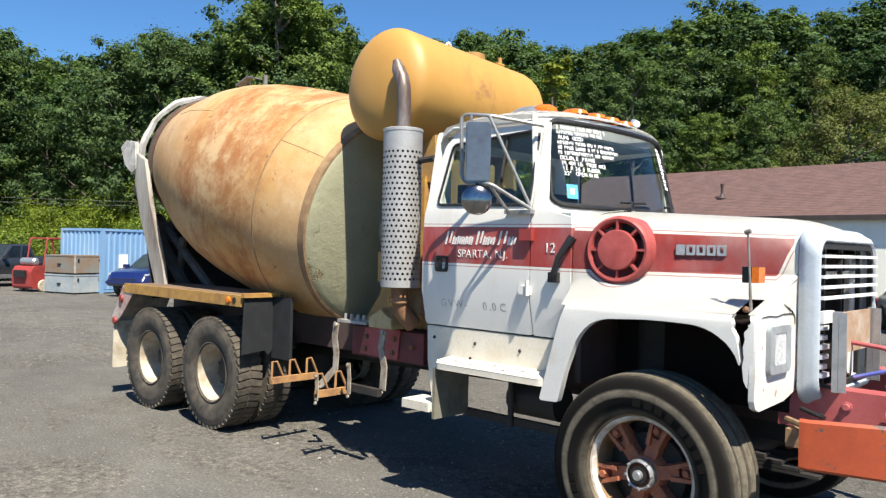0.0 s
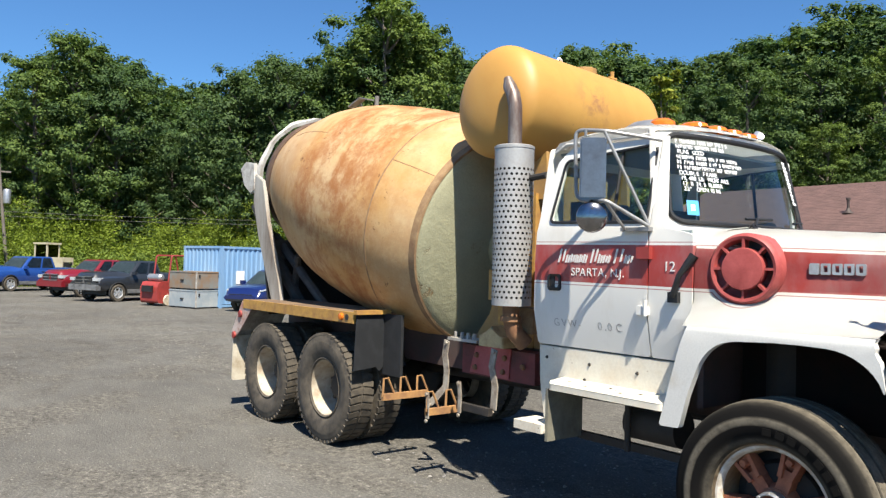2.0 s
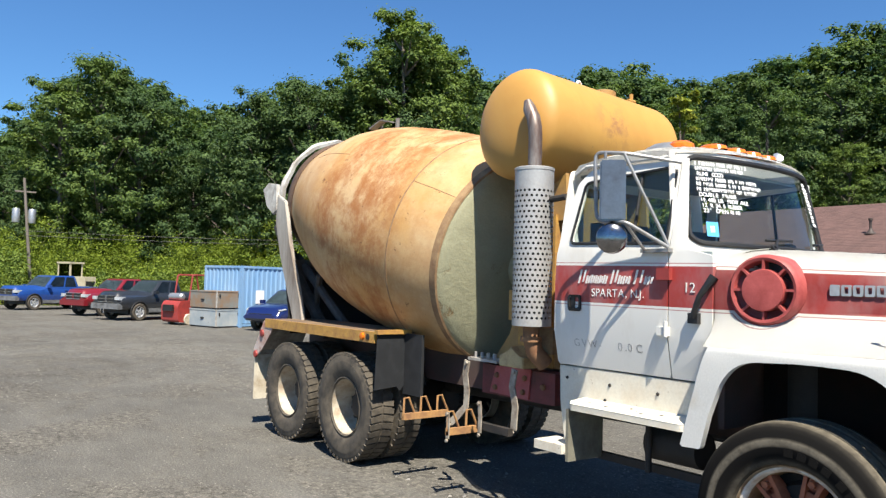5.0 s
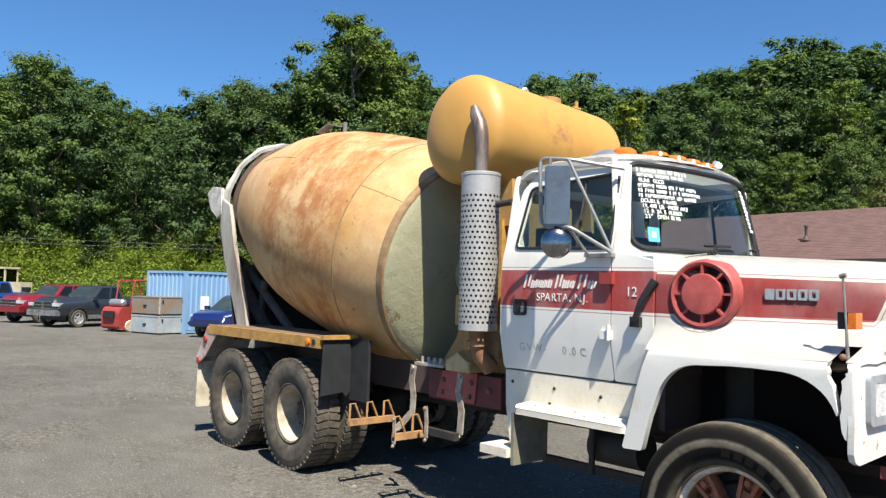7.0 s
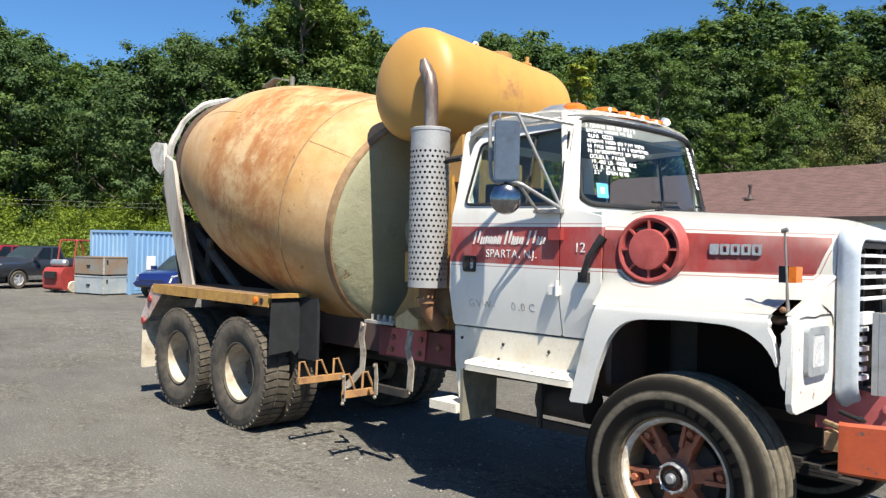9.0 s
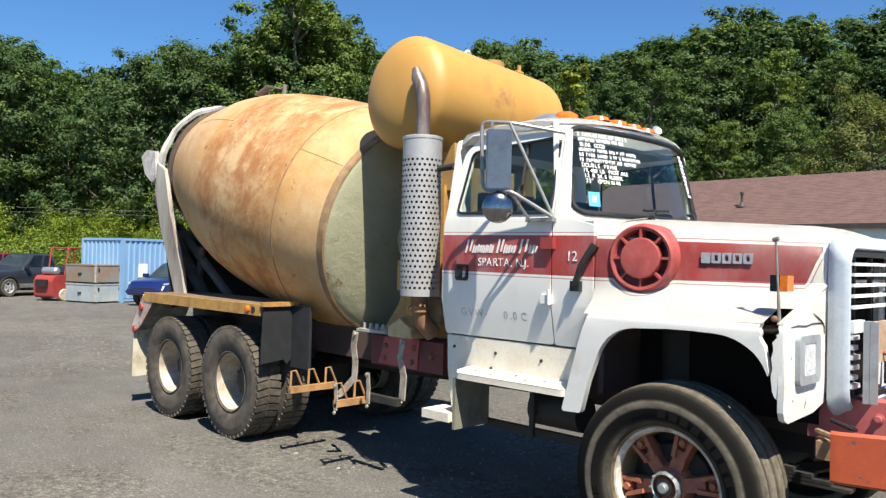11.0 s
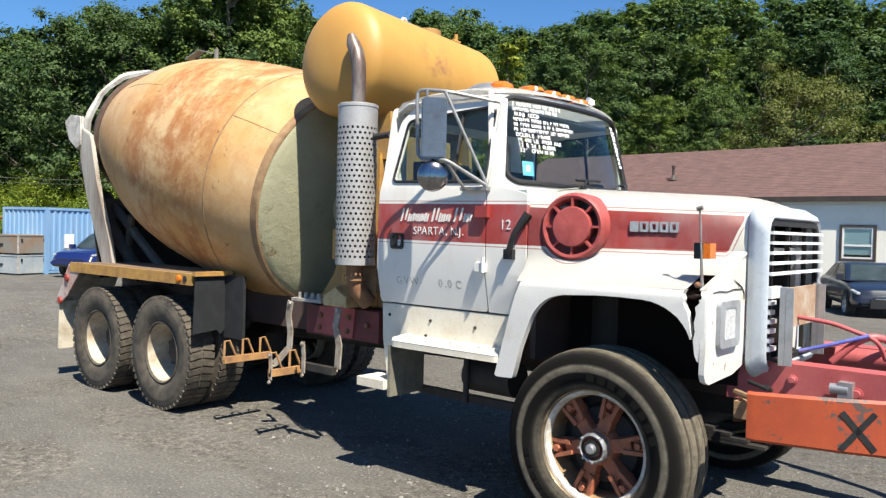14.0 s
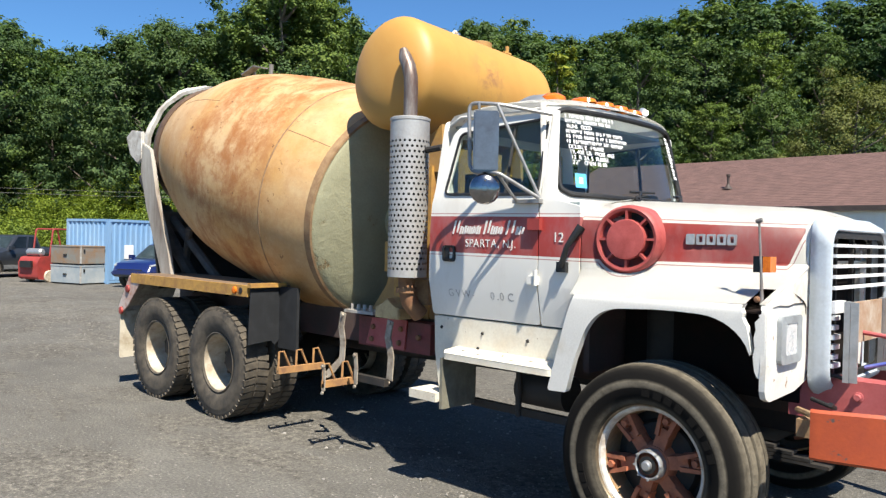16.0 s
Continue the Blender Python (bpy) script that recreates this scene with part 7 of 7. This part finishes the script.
part("seat", cube(-0.25, 0.2, -0.25, 0.25, 0.75, 1.15), M_BLACK, lift, bevel=0.05)
for s in (-1, 1):
    bm = bmesh.new()
    sweep(bm, bent([(-0.35, s * 0.46, 1.0), (-0.20, s * 0.46, 2.14), (0.85, s * 0.46, 2.14), (1.15, s * 0.46, 0.8)], 0.1), 0.035, 8)
    part("cage_post", bm, M_RED, lift, "dull red cage frame")
    part("mast", cube(1.25, 1.38, s * 0.3 - 0.05, s * 0.3 + 0.05, 0.1, 2.05), M_DARKSTEEL, lift)
    for x in (-0.42, 0.95):
        bm = bmesh.new()
        rr = 0.24 if x < 0 else 0.30
        lathe(bm, [(rr * 0.5, -0.09), (rr * 0.9, -0.1), (rr, -0.07), (rr, 0.07), (rr * 0.9, 0.1), (rr * 0.5, 0.09), (0, 0.09)], pose(x, s * 0.475, rr, 90, 0, 0 if s < 0 else 180), 24)
        part("wheel", bm, M_CREAM if x < 0 else M_TYRE, lift)
for k in range(6):
    part("cage_bar", cube(-0.15 + 0.19 * k, -0.12 + 0.19 * k, -0.46, 0.46, 2.12, 2.15), M_RED, lift)

M_CRATEA = worn("tan_scuffed_plywood", (0.235, 0.140, 0.075), (0.19, 0.20, 0.185), 0.50, 2.2, 0.7, spots=(0.174, 0.174, 0.1653))
M_CRATEB = worn("pale_grey_box_paint", (0.265, 0.31, 0.335), (0.37, 0.39, 0.39), 0.45, 2.2, 0.6, spots=(0.174, 0.1479, 0.1218))
for n, (mt, lab) in enumerate(((M_CRATEB, "pale grey steel job box on the ground"), (M_CRATEA, "scuffed tan job box stacked on a grey one"))):
    z0 = -0.22 + 0.76 * n
    bx = thing("job_box", pose(-23.72, 6.40, z0, 0, 0, 107), lab, "tool box", "stacked job boxes")
    part("box_body", cube(0, 1.28, 0, 1.75, 0.06, 0.70), mt, bx, bevel=0.012)
    part("lid", cube(-0.015, 1.295, -0.015, 1.765, 0.70, 0.755), mt, bx, bevel=0.01)
    for x in (0.05, 1.13):
        part("skid", cube(x, x + 0.1, 0, 1.75, 0.0, 0.06), M_DARKSTEEL, bx)
    part("corner_iron", cube(-0.02, 0.03, -0.02, 0.03, 0.06, 0.74), M_GREYSTEEL, bx)
    part("hasp", cube(-0.04, 0.0, 0.80, 0.98, 0.36, 0.42), M_BLACK, bx, bevel=0.008)
    part("hasp", cube(0.12, 0.18, -0.03, 0.0, 0.50, 0.62), M_BLACK, bx, bevel=0.008)
    part("hasp", cube(1.08, 1.14, -0.03, 0.0, 0.50, 0.62), M_BLACK, bx, bevel=0.008)
nt_ = thing("notice_sheet", CONT.matrix_world @ pose(0.80, -0.005, -0.16), "white paper notice on the container", "notice")
part("paper", cube(0, 0.46, -0.004, 0.0, 1.16, 1.72), M_PAPER, nt_)

loader = thing("backhoe_loader", pose(-48.18, 5.85, -0.22, 0, 0, 28) @ Matrix.Diagonal((0.85, 0.85, 1, 1)), "tan backhoe loader with a glazed cab behind the pickups", "loader")
M_TAN = worn("tan_loader_paint", (0.50, 0.45, 0.33), (0.38, 0.33, 0.22), 0.4, 2, 0.6)
part("hood", cube(0.35, 1.95, -0.50, 0.50, 1.0, 1.90), M_TAN, loader, bevel=0.10)
part("exhaust_grille", cube(1.3, 1.98, -0.40, 0.40, 1.15, 1.6), M_BLACK, loader, bevel=0.02)
part("chassis", cube(-1.4, 2.0, -0.6, 0.6, 0.6, 1.05), M_TAN, loader, bevel=0.04)
part("cab_roof", cube(-1.05, 0.50, -0.62, 0.62, 2.72, 2.84), M_TAN, loader, bevel=0.05)
for x in (-0.92, 0.35):
    for y in (-0.52, 0.52):
        part("cab_post", cube(x - 0.055, x + 0.055, y - 0.055, y + 0.055, 1.0, 2.72), M_TAN, loader, bevel=0.01)
part("cab_wall", cube(-0.86, 0.29, -0.5, 0.5, 1.0, 1.75), M_TAN, loader, bevel=0.03)
for y in (-0.53, 0.52):
    part("cab_glass", cube(-0.86, 0.29, y, y + 0.01, 1.77, 2.70), M_CARGLASS, loader)
for x in (-0.93, 0.35):
    part("cab_glass", cube(x, x + 0.01, -0.46, 0.46, 1.77, 2.70), M_CARGLASS, loader)
part("loader_seat", cube(-0.7, -0.2, -0.25, 0.25, 1.62, 2.25), M_BLACK, loader, bevel=0.08)
for x, rr in ((-0.9, 0.75), (1.7, 0.5)):
    for s in (-1, 1):
        bm = bmesh.new()
        lathe(bm, [(rr * 0.5, -0.2), (rr, -0.18), (rr, 0.18), (rr * 0.5, 0.2), (0, 0.15)], pose(x, s * 0.85, rr, 90, 0, 0 if s < 0 else 180), 24)
        part("wheel", bm, M_TYRE, loader)

pole = thing("utility_pole", pose(-50.35, 3.7, -0.3), "weathered grey wooden utility pole with two transformers", "utility pole")
M_POLE = worn("weathered_pole", (0.1914, 0.1653, 0.1392), (0.1305, 0.1131, 0.0957), 0.5, 4, 0.9, streak=5)
bm = bmesh.new()
rod(bm, (0, 0.25, -1.0), (0.05, -0.65, 8.4), 0.125, 0.085, 12)
part("pole", bm, M_POLE, pole)
part("cross_arm", cube(-0.05, 0.05, -1.15, 0.10, 7.45, 7.55), M_POLE, pole)
for y in (-1.05, -0.1):
    bm = bmesh.new()
    lathe(bm, [(0, 0.0), (0.22, 0.02), (0.24, 0.1), (0.24, 0.85), (0.20, 0.95), (0, 0.98)], pose(0.15, y, 5.4), 20)
    part("transformer", bm, M_ALU, pole, "light grey transformer can")
for k, (y, z) in enumerate(((-0.5, 4.9), (-0.5, 4.6))):
    bm = bmesh.new()
    pts = []
    for i in range(25):
        t = i / 24
        pts.append((-50.3 + 14 * t, 3.7 + y + 42 * t, -0.3 + z + 1.6 * t - 4 * 0.55 * t * (1 - t)))
    sweep(bm, pts, 0.014, 5)
    cable = tagged(part("overhead_cable", bm, M_BLACK), "thin black overhead cable", "cable", "overhead cables")


# ---- brush along the edge of the yard ----
r = np.random.default_rng(5)


def thicket(name, n, az0, az1, d0, d1, h0, h1, rad, per, size, material, label, seed):
    cs, rs = [], []
    for k in range(n):
        az = radians(az0 + (az1 - az0) * (k + r.random()) / n)
        t = r.random()
        far = d0 + (d1 - d0) * t
        x, y = EYE.x - far * math.sin(az), EYE.y + far * math.cos(az)
        h = (h0 + (h1 - h0) * t) * (0.75 + 0.5 * r.random())
        for z in np.arange(0.25, max(0.3, h), rad * 0.8):
            cs.append((x + r.normal() * 0.5, y + r.normal() * 0.5, height(x, y) + z))
            rs.append(rad * (0.7 + 0.5 * r.random()))
    return tagged(link(name, leaves_mesh(name, np.array(cs), rs, per, size, seed), material, smooth=0), label, "brush", kind="stuff")


thicket("brush", 180, 94, 30, 57.5, 64, 2.0, 5.9, 0.95, 260, 0.075, M_WEED, "bright yellow-green brush along the yard edge", 3)
thicket("shrubs", 30, 93, 62, 56.0, 58.5, 1.2, 3.4, 1.15, 420, 0.085, M_SHRUB, "rounded mid-green shrubs along the yard edge", 6)
thicket("weeds", 250, 94, 34, 55.0, 58, 0.4, 1.5, 0.55, 150, 0.050, M_WEED, "pale green weeds at the edge of the asphalt", 4)
thicket("undergrowth", 200, 94, 2, 63, 77, 2.5, 6.5, 1.3, 170, 0.13, M_LEAF2, "dense green undergrowth below the trees", 8)

# ---- small fittings of the truck ----
M_STRAP = worn("stained_strap_steel", (0.37, 0.33, 0.27), (0.16, 0.115, 0.08), 0.42, 12, 0.8, spots=(0.3915, 0.3654, 0.3219))
M_RACK = worn("rust_yellow_rack", (0.435, 0.2349, 0.087), (0.2349, 0.1218, 0.0609), 0.5, 8, 0.75)
for x, ya, yb, z, n, mt in ((1.075, -1.20, -0.70, 0.60, 3, M_RACK), (1.735, -1.20, -0.88, 0.575, 2, M_RACK)):
    bm = bmesh.new()
    box(bm, x - 0.02, x + 0.02, ya, yb, z - 0.012, z + 0.045)
    rack = part("rack_bar", bm, mt, truck, "rusty yellow rack bar", bevel=0.004)
    for k in range(n):
        y = ya + 0.05 + (yb - ya - 0.12) * k / max(1, n - 1)
        bm = bmesh.new()
        sweep(bm, [(x, y + 0.085, z + 0.03), (x, y + 0.01, z + 0.185), (x, y - 0.04, z + 0.185), (x, y - 0.045, z + 0.02)], 0.011, 6)
        part("rack_hook", bm, mt, rack)
def strap(pts, wide, thick):
    """A flat bar bent along pts, facing outwards, with bolt heads near its ends."""
    bm = bmesh.new()
    rows = []
    for k, q in enumerate(pts):
        p0, p1 = Vector(pts[max(0, k - 1)]), Vector(pts[min(len(pts) - 1, k + 1)])
        d = (p1 - p0).normalized()
        n = d.cross(Vector((0, -1, 0))).normalized()
        out = Vector((0, -1, 0))
        rows.append([bm.verts.new(Vector(q) + n * a + out * c) for a, c in ((-wide, 0), (wide, 0), (wide, thick), (-wide, thick))])
    for a, c in zip(rows, rows[1:]):
        for k in range(4):
            bm.faces.new((a[k], a[(k + 1) % 4], c[(k + 1) % 4], c[k]))
    bm.faces.new(rows[0]), bm.faces.new(rows[-1][::-1])
    ob = part("hanger_strap", bm, M_STRAP, truck, "cement-stained steel hanger strap", bevel=0.003)
    for q in (pts[0], pts[-1]):
        bm = bmesh.new()
        lathe(bm, [(0.017, 0), (0.015, 0.014), (0, 0.016)], pose(q[0], q[1] - thick, q[2] - 0.02, 90, 0, 0), 6)
        part("bolt", bm, M_STRAP, ob)


strap([(1.60, -0.88, 1.165), (1.575, -0.88, 1.04), (1.605, -0.88, 0.905), (1.595, -0.88, 0.76), (1.50, -0.90, 0.66), (1.44, -0.92, 0.60)], 0.034, 0.012)
strap([(2.22, -0.88, 1.15), (2.19, -0.88, 1.01), (2.235, -0.88, 0.85), (2.22, -0.88, 0.66)], 0.034, 0.012)
strap([(1.74, -1.19, 0.54), (1.745, -1.19, 0.66), (1.735, -1.19, 0.76)], 0.020, 0.010)
strap([(1.93, -1.0, 0.60), (1.935, -1.0, 0.74), (1.92, -1.0, 0.86)], 0.020, 0.010)
bm = bmesh.new()
box(bm, 1.86, 2.26, -0.98, -0.93, 0.62, 0.68)
part("rear_rack_tube", bm, M_DARKSTEEL, truck)
bm = bmesh.new()
box(bm, 1.50, 2.42, -0.62, -0.46, 0.86, 1.12)
redbox = part("side_box", bm, worn("dull_red_box_paint", (0.21, 0.046, 0.048), (0.09, 0.040, 0.036), 0.45, 4.0, 0.65), truck, "dull red steel side box", bevel=0.008)
bm = plate(softened([(1.62, 0.88), (2.12, 0.87), (2.15, 1.13), (1.70, 1.12)], 0.01), [], 0.015, lambda u, v, w: Vector((u, -0.622 - w, v)))
part("side_plate", bm, M_PINK, redbox, "sun-bleached red plate")
for x, z in ((1.70, 0.93), (1.72, 1.04), (2.06, 0.93), (2.08, 1.05), (2.3, 1.0)):
    bm = bmesh.new()
    lathe(bm, [(0.026, 0), (0.022, 0.02), (0, 0.024)], pose(x, -0.637, z, 90, 0, 0), 8)
    part("bolt", bm, M_RUST, redbox)
part("bolt_plate", cube(1.40, 1.80, -0.72, -0.48, 1.15, 1.175), M_GREYSTEEL, truck)
for k in range(4):
    bm = bmesh.new()
    rod(bm, (1.45 + 0.085 * k, -0.66, 1.17), (1.45 + 0.085 * k, -0.66, 1.225), 0.018, seg=8)
    part("stud_bolt", bm, M_GREYSTEEL, truck)
bm = plate([(1.92, 1.15), (2.22, 1.15), (2.22, 1.24), (2.12, 1.27), (2.07, 1.325), (2.02, 1.27), (1.92, 1.24)], [], 0.2, lambda u, v, w: Vector((u, -0.80 + w, v)))
part("valve_block", bm, worn("tan_block_paint", (0.56, 0.42, 0.21), (0.34, 0.22, 0.11), 0.35, 9, 0.6), truck, "tan painted valve block", bevel=0.008)
bm = bmesh.new()
box(bm, 2.30, 2.58, -0.82, -0.62, 1.30, 1.50)
part("control_box", bm, M_BROWN, truck, bevel=0.01)
bm = bmesh.new()
box(bm, 2.10, 2.34, -0.86, -0.6, 1.55, 1.80)
box(bm, 2.2, 2.32, -0.84, -0.8, 1.35, 1.95)
part("stack_stand", bm, M_DECK, truck, "rusty yellow stack support", bevel=0.006)

# sales notes on the windscreen: short readable lines and plain bars
M_CHALK = worn("white_chalk_marker", (0.85, 0.85, 0.85), (0.7, 0.72, 0.74), 0.3, 30, 0.8)


def on_screen(u, v):
    """A frame on the glass: x across it, y up it, z outwards."""
    p, px, py = screen(u, v), screen(u + 0.01, v), screen(u, v + 0.01)
    a, b = (px - p).normalized(), (py - p).normalized()
    n = a.cross(b).normalized()
    b = n.cross(a)
    m = Matrix((a, b, n)).transposed().to_4x4()
    m.translation = p + n * 0.006
    return m


rng = random.Random(9)
NOTES = [None, None, "RUNS GOOD", None, None, None, "DOUBLE FRAME", "19,400 LB. FRONT AXLE", "12 R 24.5 RUBBER", "22\" OPEN RIMS"]
LENS = [0.56, 0.50, 0.25, 0.64, 0.68, 0.62, 0.36, 0.46, 0.37, 0.34]
for k, (t, ln) in enumerate(zip(NOTES, LENS)):
    v0 = 0.905 - 0.061 * k
    if t:
        for j, ch in enumerate(t):
            if ch != " ":
                writing("note_letter", ch, 0.039, on_screen(-0.90 + 0.008 * max(0, k - 6) + ln / len(t) * j, v0), M_CHALK, windscreen, depth=0.0005, bold=0.0005)
    else:
        u = -0.91
        while u < -0.91 + ln:
            w = rng.uniform(0.010, 0.016)
            bm = bmesh.new()
            for x0, x1, z0, z1 in ((0, 0.0045, 0, 0.027), (w - 0.0045, w, rng.choice((0.0, 0.012)), rng.uniform(0.022, 0.027)), (0.004, w - 0.004, *rng.choice(((0.0, 0.005), (0.011, 0.016), (0.022, 0.027))))):
                box(bm, x0, x1, z0, z1, 0, 0.001, on_screen(u, v0))
            part("note_bar", bm, M_CHALK, windscreen, smooth=0)
            u += w + (0.010 if rng.random() < 0.82 else 0.028)
for k in range(11):
    bm = bmesh.new()
    w = rng.uniform(0.07, 0.14)
    box(bm, 0, w, 0, 0.024, 0, 0.001, on_screen(0.70, 0.86 - 0.052 * k))
    part("note_bar", bm, M_CHALK, windscreen, smooth=0)
bm = bmesh.new()
box(bm, 0, 0.085, 0, 0.10, 0, 0.001, on_screen(-0.87, 0.08))
stick = part("sticker", bm, worn("blue_sticker", (0.087, 0.3654, 0.6525), (0.174, 0.435, 0.6525), 0.3, 20, 0.5), windscreen, "light blue square sticker", smooth=0)
bm = bmesh.new()
box(bm, 0.028, 0.057, 0.030, 0.072, 0.0015, 0.0025, on_screen(-0.87, 0.08))
part("sticker_field", bm, M_CHALK, stick, smooth=0)

# grit and loose stones on the asphalt
pr = np.random.default_rng(17)
n = 16000
px, py = pr.uniform(-26, 9, n), pr.uniform(-4.6, 4.5, n)
wave = np.sin(px * 0.55 + 1.3 * np.sin(py * 0.8)) + np.sin(py * 1.1 + px * 0.23 + 2)
keep = (np.hypot(px - 6.9, py + 5.1) > 2.5) & (wave + pr.normal(size=n) * 0.5 > 0.55)
px, py = px[keep], py[keep]
size = 0.006 + 0.014 * pr.random(len(px)) ** 3
base = np.array([(1, 0, 0), (-0.5, 0.87, 0), (-0.5, -0.87, 0), (0, 0, 0.8), (0.6, 0.5, 0.45), (-0.7, 0.1, 0.4)])
tris = [(0, 4, 3), (4, 1, 3), (1, 5, 3), (5, 2, 3), (2, 0, 3), (0, 1, 4), (1, 2, 5)]
verts, faces = [], []
for k, (x, y, s) in enumerate(zip(px, py, size)):
    a = pr.uniform(0, 6.28)
    c, d = math.cos(a), math.sin(a)
    z = height(x, y) + 0.001
    for bx_, by_, bz_ in base * s * pr.uniform(0.7, 1.3, 3):
        verts.append((x + c * bx_ - d * by_, y + d * bx_ + c * by_, z + bz_))
    faces += [tuple(6 * k + i for i in t) for t in tris]
me = bpy.data.meshes.new("loose_stones")
me.from_pydata(verts, [], faces)
tagged(link("loose_stones", me, worn("pale_grit", (0.261, 0.2436, 0.2175), (0.1392, 0.1305, 0.1218), 0.5, 3, 0.9), smooth=0), "loose pale grit scattered on asphalt", "gravel", kind="stuff")

# worn traces of old lettering on the door
M_TRACE = worn("worn_grey_paint_trace", (0.2088, 0.2001, 0.1914), (0.6438, 0.6264, 0.5829), 0.62, 26, 0.7)
for text, x in (("G", 3.055), ("V", 3.13), ("W", 3.19), ("-", 3.285), ("0", 3.457), (".", 3.515), ("0", 3.54), ("C", 3.61)):
    z = 1.418
    m = Matrix.Translation((x, -(side_y(z) + 0.0015), z)) @ pose(0, 0, 0, 90 + 11.5, 0, 0)
    writing("worn_letter", text, 0.080, m, M_TRACE, cab_floor, depth=0.0004)
